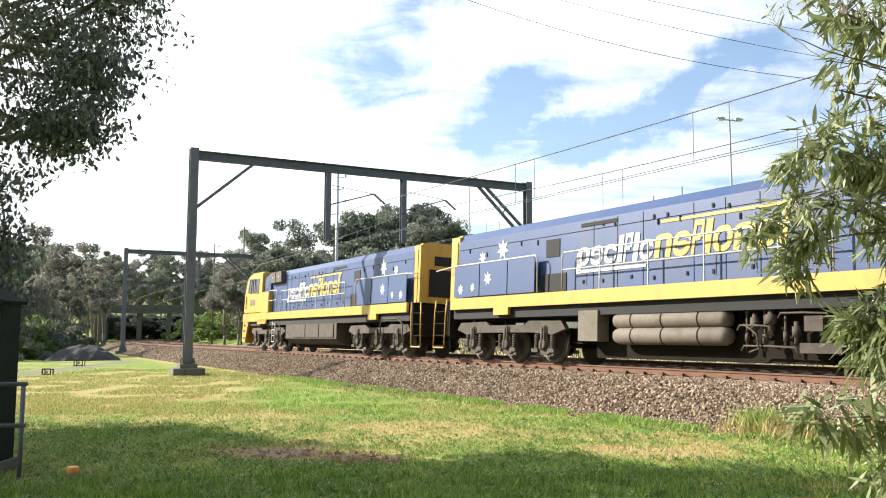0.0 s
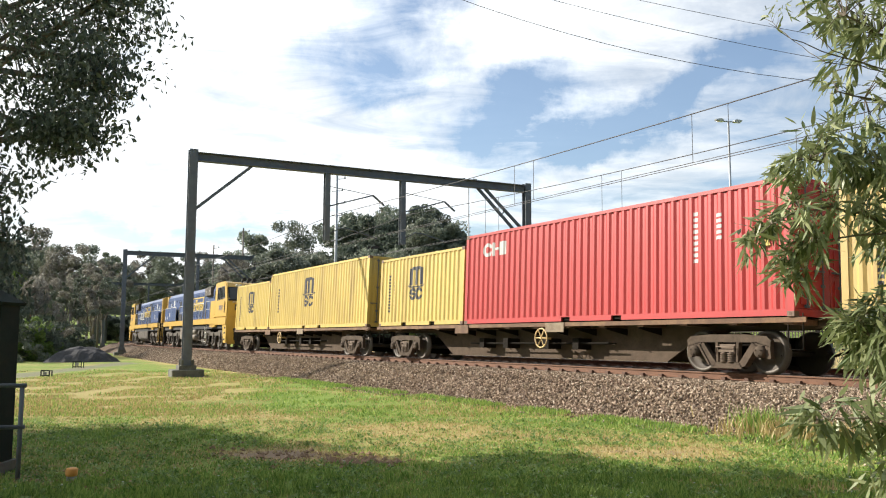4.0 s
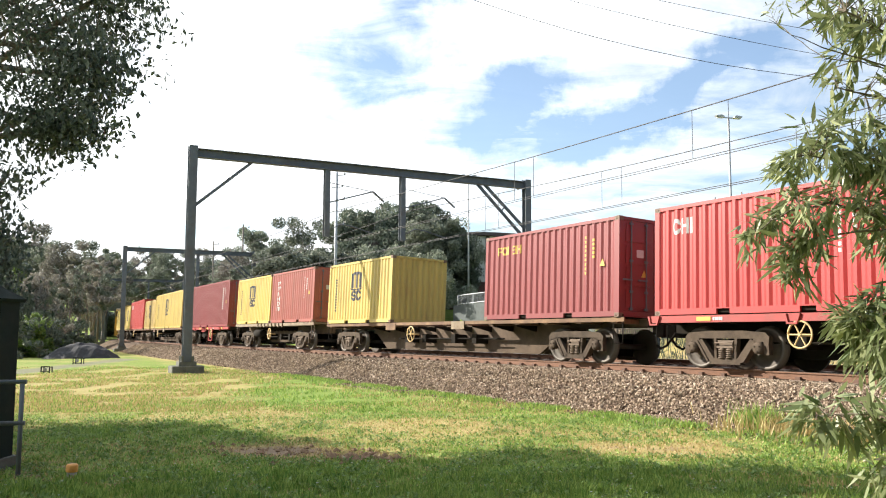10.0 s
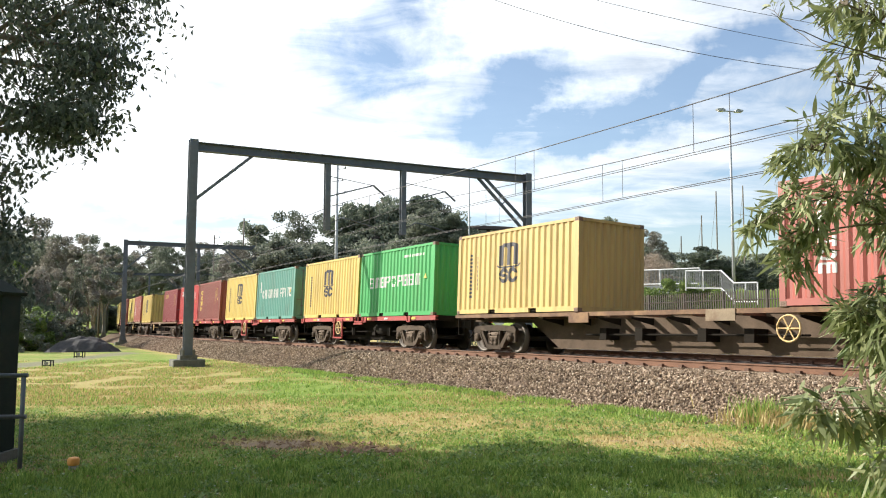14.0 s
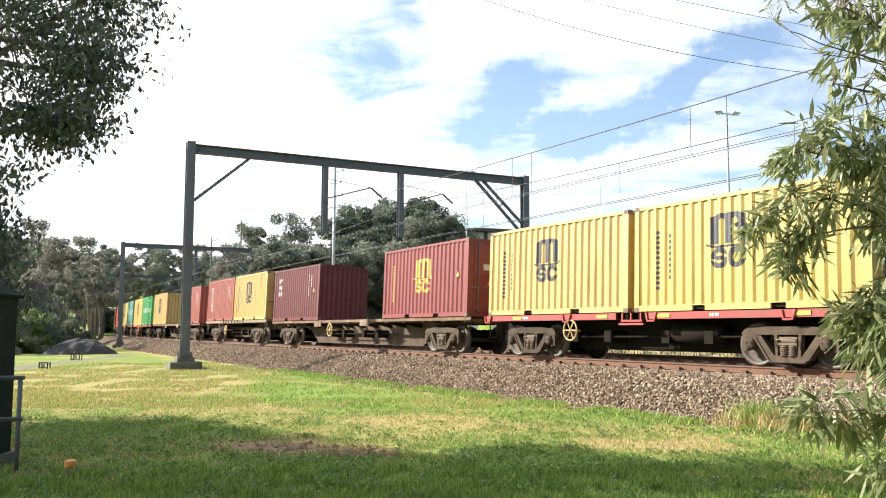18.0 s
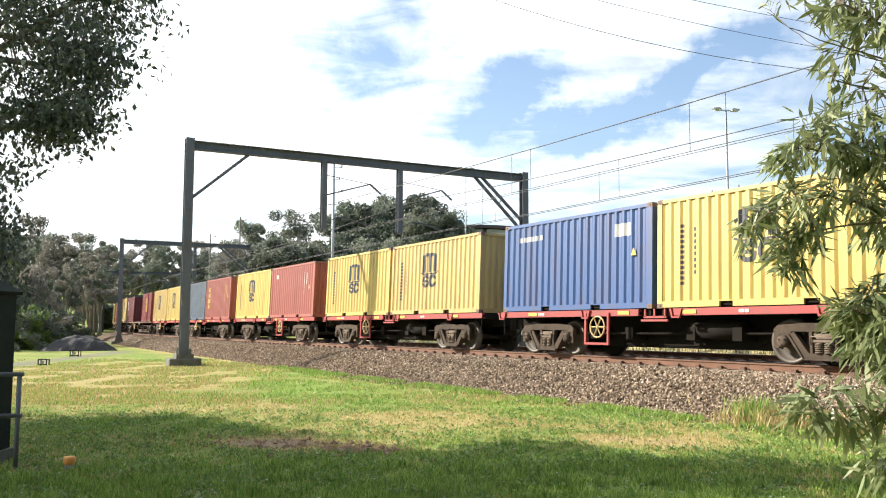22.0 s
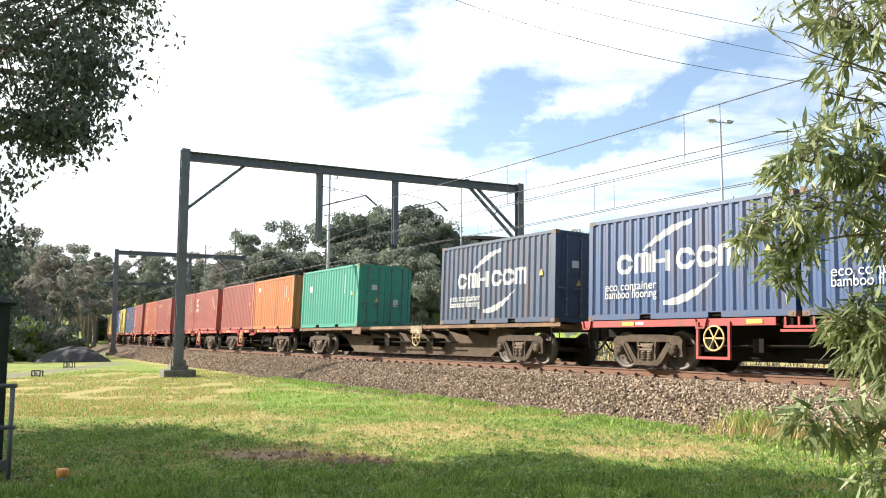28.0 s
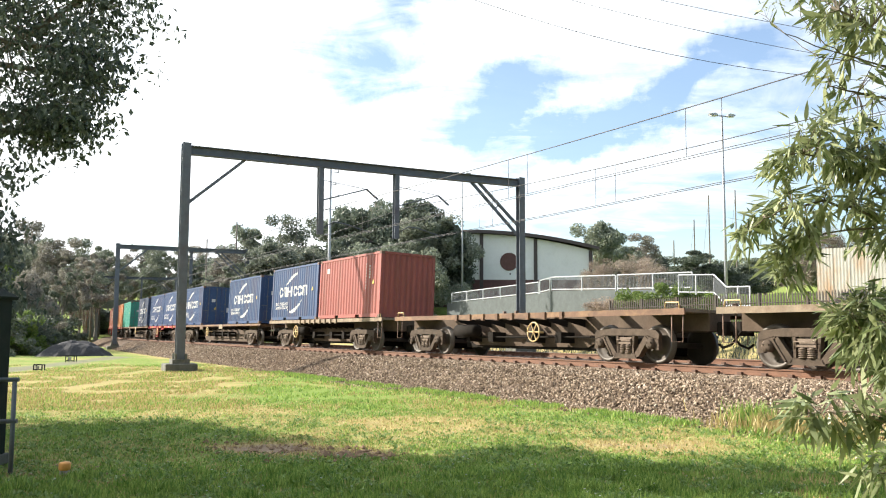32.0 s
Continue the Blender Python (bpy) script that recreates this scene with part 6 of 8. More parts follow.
def leaves(name, base, alt, rough=0.5):
    """Leaf colour that varies from leaf to leaf."""
    m = bpy.data.materials.new(name)
    m.use_nodes = True
    t = m.node_tree
    b = t.nodes["Principled BSDF"]
    geo = t.nodes.new("ShaderNodeNewGeometry")
    info = t.nodes.new("ShaderNodeObjectInfo")
    c = mix(t, geo.outputs["Random Per Island"], base, alt)
    hv = nd(t, "ShaderNodeHueSaturation")
    link(t, c, hv.inputs["Color"])
    link(t, mth(t, "ADD", mth(t, "MULTIPLY", info.outputs["Random"], 0.5), 0.75), hv.inputs["Value"])
    link(t, hv.outputs[0], b.inputs["Base Color"])
    b.inputs["Roughness"].default_value = rough
    b.inputs["Specular IOR Level"].default_value = 0.3
    b.inputs["Subsurface Weight"].default_value = 0.0
    tr = nd(t, "ShaderNodeBsdfTranslucent")
    link(t, hv.outputs[0], tr.inputs[0])
    ms = nd(t, "ShaderNodeMixShader", Fac=0.3)
    link(t, b.outputs[0], ms.inputs[1])
    link(t, tr.outputs[0], ms.inputs[2])
    link(t, ms.outputs[0], t.nodes["Material Output"].inputs[0])
    return m


LEAF_DARK = leaves("dark green leaves", (0.06, 0.084, 0.068), (0.19, 0.22, 0.17), 0.34)
LEAF_GUM = leaves("olive gum leaves", (0.112, 0.138, 0.1), (0.275, 0.295, 0.225))
LEAF_DEEP = leaves("deep olive leaves", (0.07, 0.096, 0.07), (0.195, 0.22, 0.165))
LEAF_GREY = leaves("grey olive leaves", (0.165, 0.155, 0.125), (0.325, 0.3, 0.255))
LEAF_FRESH = leaves("fresh green leaves", (0.085, 0.15, 0.03), (0.21, 0.27, 0.08))
LEAF_LONG = leaves("long wattle leaves", (0.12, 0.17, 0.065), (0.5, 0.53, 0.29), 0.4)
LEAF_DRY = leaves("dry twigs", (0.24, 0.19, 0.15), (0.38, 0.31, 0.25))
STRAW = leaves("dry straw", (0.42, 0.33, 0.135), (0.66, 0.54, 0.27))
BLADE = leaves("grass blades", (0.11, 0.235, 0.045), (0.405, 0.505, 0.135))


class Leaves:
    """Gathers leaves for one mesh."""

    def __init__(self, seed):
        self.v, self.f, self.r = [], [], random.Random(seed)

    def spray(self, c, r, n, size, flat=0.8, wide=1.0):
        """Bunched foliage seen from afar: single pointed leaves, thick towards the outside."""
        rnd = self.r
        for _ in range(n):
            d = Vector((rnd.gauss(0, 1), rnd.gauss(0, 1), rnd.gauss(0, 1))).normalized() * r * rnd.random() ** 0.35
            d.z *= flat
            a, b, l = rnd.uniform(0, 6.283), rnd.uniform(-1.2, 1.2), size * rnd.uniform(0.55, 1.4)
            x = Vector((math.cos(a) * math.cos(b), math.sin(a) * math.cos(b), math.sin(b)))
            y = x.cross(Vector((rnd.gauss(0, 1), rnd.gauss(0, 1), rnd.gauss(0, 1)))).normalized()
            p, i = Vector(c) + d, len(self.v)
            self.v.extend([p - x * l * 0.5, p + x * l * 0.35 + y * l * 0.33 * wide, p + x * l * 0.5 - y * l * 0.30 * wide])
            self.f.append((i, i + 1, i + 2))

    def clump(self, c, r, n, size, flat=0.8, narrow=0.45):
        rnd = self.r
        for _ in range(n):
            v = Vector((rnd.gauss(0, 1), rnd.gauss(0, 1), rnd.gauss(0, flat))).normalized() * r * rnd.random() ** 0.42
            v.z *= flat
            self.leaf(Vector(c) + v, Euler((rnd.uniform(0, 6.28), rnd.uniform(0, 6.28), rnd.uniform(0, 6.28))).to_matrix(), size * rnd.uniform(0.6, 1.4), narrow * rnd.uniform(0.7, 1.3))

    def leaf(self, p, e, l, narrow):
        n, w = len(self.v), l * narrow
        self.v.extend([p + e @ Vector((-l / 2, 0, 0)), p + e @ Vector((0.05 * l, -w / 2, 0.1 * l)), p + e @ Vector((l / 2, 0, 0)), p + e @ Vector((0.05 * l, w / 2, 0.1 * l))])
        self.f.append((n, n + 1, n + 2, n + 3))

    def mesh(self, name):
        me = bpy.data.meshes.new(name)
        me.from_pydata(self.v, [], self.f)
        return me


def tree_mesh(seed, height, spread, clumps, per, leaf, trunk_r, base=0.3, bunch=0.26, wide=1.0):
    """Trunk with limbs, and a crown of many small leaves in clumps."""
    rnd = random.Random(seed)
    wood, crown = B(), Leaves(seed + 50)
    pts = [Vector((0, 0, -0.4))]
    for i in range(1, 6):
        pts.append(Vector((rnd.uniform(-.06, .06) * height * i / 5, rnd.uniform(-.06, .06) * height * i / 5, height * 0.82 * i / 5)))
    for i in range(5):
        bar(wood, pts[i], pts[i + 1], trunk_r * (1 - i * 0.17), 8, trunk_r * (1 - (i + 1) * 0.17))
    limbs = []
    for _ in range(9):
        h, a = rnd.uniform(base, 0.95), rnd.uniform(0, 6.283)
        w = spread * (0.45 + 0.55 * math.sin(math.pi * min(1, (h - base) / (1 - base) * .7 + .3))) * rnd.uniform(0.5, 0.95)
        limbs.append((Vector((math.cos(a) * w, math.sin(a) * w, h * height)), h))
    for c, h in limbs:
        k = min(4, max(0, int(h * 4.2 - 0.9)))
        st = pts[k].lerp(pts[k + 1], rnd.random())
        mid = st.lerp(c, 0.5) + Vector((0, 0, 0.04 * height))
        bar(wood, st, mid, trunk_r * 0.34, 6, trunk_r * 0.2)
        bar(wood, mid, c, trunk_r * 0.2, 5, trunk_r * 0.06)
    for _ in range(clumps):
        c, h = rnd.choice(limbs)
        q = c + Vector((rnd.gauss(0, 1), rnd.gauss(0, 1), rnd.gauss(0.2, 1.0))) * spread * 0.27
        q.z = max(q.z, base * height * 0.8)
        crown.spray(q, spread * rnd.uniform(0.6, 1.25) * bunch, int(per * 1.9), leaf * 1.05, 0.8, wide)
    return mesh("trunk", tidy(wood)), crown.mesh("crown")


TREES = {}


def tree(kind, x, y, size=1.0, mat=None, label="tall olive green gum tree with an open crown", turn=None, z=None, name="tree", wide=1.0):
    rnd = random.Random(int(x * 13 + y * 7))
    tr, cr = TREES[kind]
    ob = thing(name, label, "bush" if name == "bush" else "tree", "bushes" if name == "bush" else "trees behind the railway")
    part("trunk", tr, BARK, ob)
    part("crown", cr, mat or LEAF_GUM, ob)
    ob.matrix_basis = pose(x, y, ground_z(x, y) if z is None else z, 0, 0, rnd.uniform(0, 360) if turn is None else turn) @ Matrix.Diagonal((size * wide, size * wide, size, 1))
    return ob


TREES["gum"] = tree_mesh(1, 15, 4.8, 46, 190, 0.30, 0.30, 0.45)
TREES["gum2"] = tree_mesh(2, 15, 4.2, 42, 190, 0.30, 0.26, 0.38)
TREES["thin"] = tree_mesh(7, 15, 3.6, 26, 150, 0.28, 0.22, 0.5, 0.22)
TREES["broad"] = tree_mesh(3, 10, 4.6, 60, 220, 0.28, 0.30, 0.14)
TREES["broad2"] = tree_mesh(9, 10, 4.2, 54, 220, 0.28, 0.28, 0.2)
TREES["bush"] = tree_mesh(4, 3.2, 2.2, 44, 150, 0.16, 0.07, 0.08)
TREES["bare"] = tree_mesh(5, 4.0, 2.4, 40, 130, 0.42, 0.06, 0.12, 0.30, 0.09)


def stand(kind, px, top, depth, mat=None, label="", name="tree", wide=1.0, z=None):
    """A tree that stands at that bearing and depth, and reaches up to a bearing."""
    x = (px - 784) / FOCAL * depth
    zb = ground_z(x, depth) if z is None else z
    zt = spot(px, top, depth).z
    full = {"gum": 16.8, "gum2": 16.8, "thin": 16.8, "broad": 11.6, "broad2": 11.6, "bush": 3.9, "bare": 4.7}[kind]
    kw = {"label": label} if label else {}
    return tree(kind, x, depth, max(0.2, (zt - zb) / full), mat, name=name, wide=wide, z=zb, **kw)


# behind the railway, by the hall and the slope
for kind, px, top, depth, mat in [("broad", 652, 360, 96, LEAF_DEEP), ("broad2", 672, 372, 92, LEAF_DEEP), ("broad2", 632, 385, 94, LEAF_DEEP), ("broad", 742, 352, 100, LEAF_DEEP), ("broad2", 715, 385, 92, LEAF_DEEP), ("thin", 458, 398, 128, LEAF_GUM), ("thin", 700, 335, 104, LEAF_GREY), ("broad2", 735, 350, 98, LEAF_DEEP), ("broad", 768, 376, 88, LEAF_GUM), ("broad2", 792, 392, 90, LEAF_DEEP),
                                  ("gum", 560, 395, 118, LEAF_GUM), ("broad2", 600, 430, 95, LEAF_GUM), ("gum2", 470, 393, 132, LEAF_GUM), ("broad", 690, 430, 86, LEAF_GUM), ("broad2", 520, 445, 110, LEAF_GUM),
                                  ("broad", 745, 440, 84, LEAF_GUM), ("gum2", 425, 440, 150, LEAF_GUM), ("broad2", 640, 455, 90, LEAF_GREY), ("broad", 570, 470, 92, LEAF_GUM), ("broad", 490, 490, 100, LEAF_GUM)]:
    stand(kind, px, top, depth, mat)
for i in range(11):
    stand(("broad", "broad2")[i % 2], 505 + i * 25, 432 + (i * 37 % 34), 84 + (i * 23 % 18), (LEAF_GUM, LEAF_DEEP, LEAF_GUM, LEAF_GREY)[i % 4], "dense olive tree on the bank beyond the railway", wide=1.25)
for kind, px, top, depth, mat in [("broad", 1068, 392, 125, LEAF_GUM), ("broad2", 1035, 420, 130, LEAF_GUM), ("gum2", 1135, 428, 150, LEAF_GUM), ("gum", 1170, 425, 155, LEAF_GREY), ("broad", 1105, 450, 140, LEAF_GUM)]:
    stand(kind, px, top, depth, mat, "round olive tree behind the hall")
for i in range(16):
    stand(("broad", "broad2", "gum2")[i % 3], 1020 + i * 42 + (i * 37 % 19), 448 + (i * 29 % 16), 190 + (i * 53 % 60), LEAF_GUM, "distant olive tree on the hill", wide=2.2)
stand("broad2", 1262, 448, 72, LEAF_DEEP, "dense dark green rounded tree behind the fence", wide=2.4)
stand("broad", 1300, 470, 74, LEAF_DEEP, "dense dark green rounded tree behind the fence", wide=2.0)
for px, top, depth in ((1095, 462, 78), (1135, 455, 84), (1165, 470, 80), (1070, 478, 76)):
    stand("bare", px, top, depth, LEAF_DRY, "leafless reddish brown shrub", "bush")
for px, top, depth in ((1130, 520, 57), (1175, 505, 54), (1205, 512, 53), (1155, 530, 52)):
    stand("bush", px, top, depth, LEAF_FRESH, "fresh green weedy bush by the ramp", "bush")
for px, top, depth in ((1062, 534, 56), (1092, 530, 55)):
    stand("bare", px, top, depth, LEAF_DRY, "heap of dry brown brushwood by the ramp", "bush", 1.3)
for px, top, depth, mat in ((1470, 400, 58, LEAF_DRY), (1480, 395, 58, LEAF_GUM), (1540, 400, 60, LEAF_GREY)):
    stand("bare" if mat is LEAF_DRY else "broad2", px, top, depth, mat, "scrubby tree by the tin wall")
# the wooded left distance
rw = random.Random(21)
for i in range(34):
    px = -60 + i * 15.5 + rw.uniform(-8, 8)
    depth = rw.uniform(185, 240) if 190 < px < 360 else rw.uniform(95, 170)
    top = float(np.interp(px, [-60, 40, 110, 150, 200, 260, 330, 400, 480], [400, 412, 425, 455, 432, 448, 448, 462, 430])) + rw.uniform(-6, 30)
    stand(rw.choice(("gum", "gum2", "thin", "gum")), px, top, depth, rw.choice((LEAF_GUM, LEAF_GUM, LEAF_DEEP, LEAF_GREY)))
for i in range(13):
    px = -60 + i * 12.5 + rw.uniform(-6, 6)
    stand(rw.choice(("broad", "broad2")), px, rw.uniform(470, 540) + max(0, px - 60) * 0.6, rw.uniform(66, 92), rw.choice((LEAF_DEEP, LEAF_GUM, LEAF_GREY, LEAF_FRESH)), "dense dark green understorey tree", wide=0.8)
for i in range(8):
    px = -10 + i * 13 + rw.uniform(-5, 5)
    stand("bush", px, rw.uniform(545, 580) + max(0, px - 40) * 0.35, rw.uniform(56, 66), rw.choice((LEAF_DEEP, LEAF_GUM, LEAF_FRESH)), "dense green bush at the wood's edge", "bush", 1.1)
for i in range(9):
    px = -20 + i * 15 + rw.uniform(-5, 5)
    stand("bush", px, rw.uniform(562, 584) + max(0, px - 130) * 0.12, rw.uniform(70, 96), rw.choice((LEAF_DEEP, LEAF_DARK, LEAF_GUM, LEAF_DEEP)), "low dark bush under the trees", "bush", 1.5)
# slim trunks on the grassy gap
for px, top, depth in ((128, 470, 92), (146, 440, 98), (158, 452, 104), (171, 432, 110), (186, 446, 118)):
    stand("thin", px, top, depth, rw.choice((LEAF_GUM, LEAF_GREY)), "slim gum tree with a bare trunk")
# Added dark row: covers bright ground, standing in for shade under the bridge.
for i in range(11):
    stand(("broad", "broad2")[i % 2], 178 + i * 18, 552 + (i * 7 % 9), 178 + (i * 5 % 9), LEAF_DARK, "dark bush added for the shade beyond the bridge", "bush", 2.2)
for px, top, depth in ((345, 560, 150), (378, 552, 140), (402, 560, 130), (420, 566, 120)):
    stand("bush", px, top, depth, LEAF_FRESH, "green bush on the far bank", "bush", 1.6)


# ---- the trees at the camera ----
def near_left_tree():
    rnd = random.Random(31)
    ob = thing("shade_tree", "dark green broadleaf tree hanging over the grass", "tree")
    wood, crown = B(), Leaves(32)
    foot = Vector((-10.4, 13.4, ground_z(-10.4, 13.4) - 0.2))
    top = Vector((-9.6, 13.2, 7.5))
    bar(wood, foot, top, 0.30, 10, 0.14)
    for c, r, n in (((-8.3, 13.3, 8.9), (3.6, 3.0, 3.1), 92), ((-5.75, 12.8, 4.72), (0.55, 0.6, 0.3), 8), ((-6.25, 12.8, 4.7), (0.6, 0.6, 0.35), 8), ((-5.55, 12.8, 5.5), (0.5, 0.6, 0.5), 7), ((-7.0, 12.9, 6.4), (1.9, 1.6, 1.6), 42), ((-6.0, 12.9, 7.2), (1.4, 1.3, 1.2), 36), ((-6.25, 12.8, 5.05), (0.9, 0.9, 0.6), 14), ((-8.4, 12.6, 5.4), (1.3, 1.2, 1.0), 16), ((-7.35, 12.4, 3.6), (0.45, 0.6, 0.9), 7), ((-8.2, 12.4, 3.2), (1.0, 0.9, 1.3), 12), ((-6.85, 12.5, 3.75), (0.4, 0.5, 0.7), 5), ((-6.95, 12.5, 2.85), (0.4, 0.5, 0.6), 6), ((-5.6, 12.8, 5.9), (0.6, 0.8, 0.6), 8), ((-5.5, 12.9, 7.0), (0.5, 0.8, 0.8), 7), ((-7.3, 12.2, 4.4), (0.35, 0.5, 0.8), 7), ((-6.75, 12.2, 2.35), (0.5, 0.5, 0.35), 7), ((-6.5, 12.2, 1.95), (0.45, 0.5, 0.3), 6), ((-7.0, 12.2, 3.2), (0.5, 0.5, 0.5), 7)):
        hub = Vector(c)
        bar(wood, foot.lerp(top, rnd.uniform(0.45, 0.9)), hub, 0.09, 6, 0.035)
        for _ in range(n):
            v = Vector((rnd.gauss(0, 1), rnd.gauss(0, 1), rnd.gauss(0, 1))).normalized() * rnd.random() ** 0.4
            p = hub + Vector((v.x * r[0], v.y * r[1], v.z * r[2]))
            bar(wood, hub.lerp(p, 0.2), p, 0.02, 4, 0.006)
            crown.clump(p, rnd.uniform(0.36, 0.78), 92, 0.108, 0.75, 0.50)
    part("trunk", tidy(wood), BARK, ob)
    part("crown", crown.mesh("crown"), LEAF_DARK, ob)


near_left_tree()


def off_stage_tree(x, y, wide, tall, clumps, seed):
    """The rest of the row of trees whose shade lies over the near grass."""
    ob = thing("shade_tree", "dark green broadleaf tree beside the grass", "tree")
    wood, crown = B(), Leaves(seed)
    rnd = random.Random(seed + 1)
    foot = Vector((x, y, 0.0))
    bar(wood, foot, foot + Vector((0.4, 0.2, 6)), 0.3, 9, 0.15)
    hub = foot + Vector((0.6, 0.3, 6.2))
    for _ in range(clumps):
        v = Vector((rnd.gauss(0, 1), rnd.gauss(0, 1), rnd.gauss(0, 1))).normalized() * rnd.random() ** 0.4
        p = hub + Vector((v.x * wide, v.y * wide * 0.82, v.z * tall))
        bar(wood, hub.lerp(p, 0.3), p, 0.02, 4, 0.008)
        crown.clump(p, 0.75, 170, 0.20, 0.75, 0.55)
    part("trunk", tidy(wood), BARK, ob)
    part("crown", crown.mesh("crown"), LEAF_DARK, ob)


off_stage_tree(-16.5, 14.3, 4.2, 3.4, 130, 35)
off_stage_tree(-19.0, 17.3, 2.7, 2.4, 75, 61)
# Unseen trees, added to block sky light from behind the camera.
for x, y, k in ((-13, -8, 1.2), (-5, -11, 1.4), (3, -11, 1.3), (11, -10, 1.3), (8, -17, 1.6), (16, -18, 1.6), (20, -26, 1.6)):
    tree("broad", x, y, k, LEAF_DEEP, "unseen tree added behind the lawn to block sky light", wide=1.2)
# More unseen trees off to the right, added to darken the container ends.
for x, y, k in ((35, 8, 1.5), (38, 0, 1.6), (43, -8, 1.7), (47, -17, 1.7), (52, -26, 1.7), (58, -36, 1.8), (44, 4, 1.7)):
    tree("broad2", x, y, k, LEAF_DEEP, "broad green tree beside the railway", wide=1.35)


def near_right_tree():
    """A young tree with long narrow leaves; its boughs reach in."""
    rnd = random.Random(41)
    ob = thing("wattle_tree", "young tree with long narrow drooping leaves", "tree")
    wood = B()
    lv = Leaves(42)
    foot = Vector((3.6, 4.3, -0.1))
    crown_top = Vector((3.1, 4.2, 3.9))
    pipe(wood, [foot, Vector((3.4, 4.3, 1.2)), Vector((3.3, 4.25, 2.5)), crown_top], 0.05, 8)

    def leafy(p, d, n, l):
        """Long curved leaves that spread and droop from a twig's tip."""
        for _ in range(n):
            q = p + Vector((rnd.gauss(0, .022), rnd.gauss(0, .03), rnd.gauss(0, .02)))
            x = (d * 0.55 + Vector((rnd.gauss(-0.1, .55), rnd.gauss(0, .55), rnd.gauss(-0.45, .45)))).normalized()
            y = x.cross(Vector((rnd.gauss(0, .7), rnd.gauss(0, .7), 1))).normalized()
            z = x.cross(y)
            ll, w, bend = l * rnd.uniform(0.6, 1.2), rnd.uniform(0.065, 0.105), rnd.uniform(0.0, 0.28)
            i = len(lv.v)
            for u, k in ((0.0, 0.12), (0.3, 1.0), (0.65, 0.85), (1.0, 0.05)):
                c = q + x * ll * u + z * 0.3 * bend * ll * math.sin(u * 3.0) - Vector((0, 0, bend * ll * u * u))
                lv.v.extend([c - y * ll * w * k, c + y * ll * w * k])
            for k in range(3):
                lv.f.append((i + 2 * k, i + 2 * k + 1, i + 2 * k + 3, i + 2 * k + 2))

    def place(px, py, off=0.0):
        return spot(px, py, 4.2 + off)

    def bough(pts, r, clusters, twigs=9, dense=8, l=0.108):
        """A bough through those bearings; clusters of (px, py, radius) leaf out from it."""
        q = [Vector((3.3, 4.25, spot(1568, pts[0][1], 4.2).z - 0.3))] + [place(x + 40, y - 8, rnd.uniform(-.12, .12)) for x, y in pts]
        fine = []
        for a, b in zip(q, q[1:]):
            for i in range(4):
                fine.append(a.lerp(b, i / 4) + Vector((rnd.gauss(0, .005), rnd.gauss(0, .005), rnd.gauss(0, .006))))
        fine.append(q[-1])
        for i in range(len(fine) - 1):
            k = i / len(fine)
            bar(wood, fine[i], fine[i + 1], r * (1 - 0.75 * k), 5, r * (1 - 0.75 * (i + 1) / len(fine)))
        for cx, cy, rad in clusters:
            hub = place(cx + 46, cy - 14)
            root = min(fine, key=lambda f: (f - hub).length)
            R = rad / FOCAL * 4.2
            for _ in range(max(2, int(twigs * 0.52 * (0.4 + rad / 60)))):
                tip = hub + Vector((rnd.gauss(0, .5), rnd.gauss(0, 1.2), rnd.gauss(0, .55))) * R
                mid = root.lerp(tip, 0.55) + Vector((0, 0, 0.02))
                bar(wood, root, mid, r * 0.22, 4, r * 0.16)
                bar(wood, mid, tip, r * 0.16, 4, r * 0.08)
                d = (tip - root).normalized()
                for k in (0.5, 0.8, 1.0):
                    leafy(mid.lerp(tip, k), d, max(2, int(dense * 0.72 * (0.4 + 0.6 * k))), l)

    bough([(1640, 150), (1560, 70), (1480, 30)], 0.016, [(1500, 40, 45), (1465, 60, 28), (1520, 100, 45), (1545, 20, 60), (1495, -20, 50), (1530, 60, 50)], 11, 7, 0.13)
    bough([(1640, 240), (1560, 190), (1460, 165)], 0.013, [(1520, 180, 40), (1465, 170, 26), (1505, 235, 40), (1545, 210, 50), (1440, 150, 20), (1490, 205, 26), (1535, 265, 45), (1525, 140, 30)], 7, 4, 0.105)
    bough([(1650, 330), (1560, 300), (1470, 290), (1390, 285)], 0.012, [(1395, 285, 48), (1450, 300, 36), (1490, 300, 40), (1530, 310, 50), (1350, 300, 26), (1420, 260, 24), (1545, 345, 50), (1510, 260, 40)], 15, 8, 0.112)
    bough([(1650, 420), (1540, 400), (1440, 370), (1365, 385), (1300, 420)], 0.011, [(1362, 378, 42), (1292, 424, 22), (1430, 360, 42), (1335, 410, 24), (1525, 400, 50), (1400, 420, 26), (1490, 380, 30), (1550, 440, 40)], 15, 8, 0.112)
    bough([(1600, 410), (1480, 420), (1380, 440), (1365, 500)], 0.008, [(1370, 470, 36), (1358, 500, 24), (1385, 440, 26)], 14, 8, 0.108)
    bough([(1650, 560), (1570, 585), (1500, 600)], 0.012, [(1490, 580, 40), (1530, 590, 50), (1545, 645, 40), (1535, 690, 30), (1545, 550, 50), (1460, 580, 20), (1505, 630, 28)], 20, 9, 0.118)
    bough([(1660, 800), (1560, 765), (1470, 745), (1400, 745)], 0.010, [(1410, 735, 32), (1470, 755, 40), (1530, 765, 46), (1440, 785, 24), (1385, 765, 18)], 11, 6, 0.145)
    bough([(1660, 880), (1570, 850), (1510, 850)], 0.009, [(1535, 840, 45), (1500, 860, 26), (1550, 800, 45)], 11, 6, 0.14)
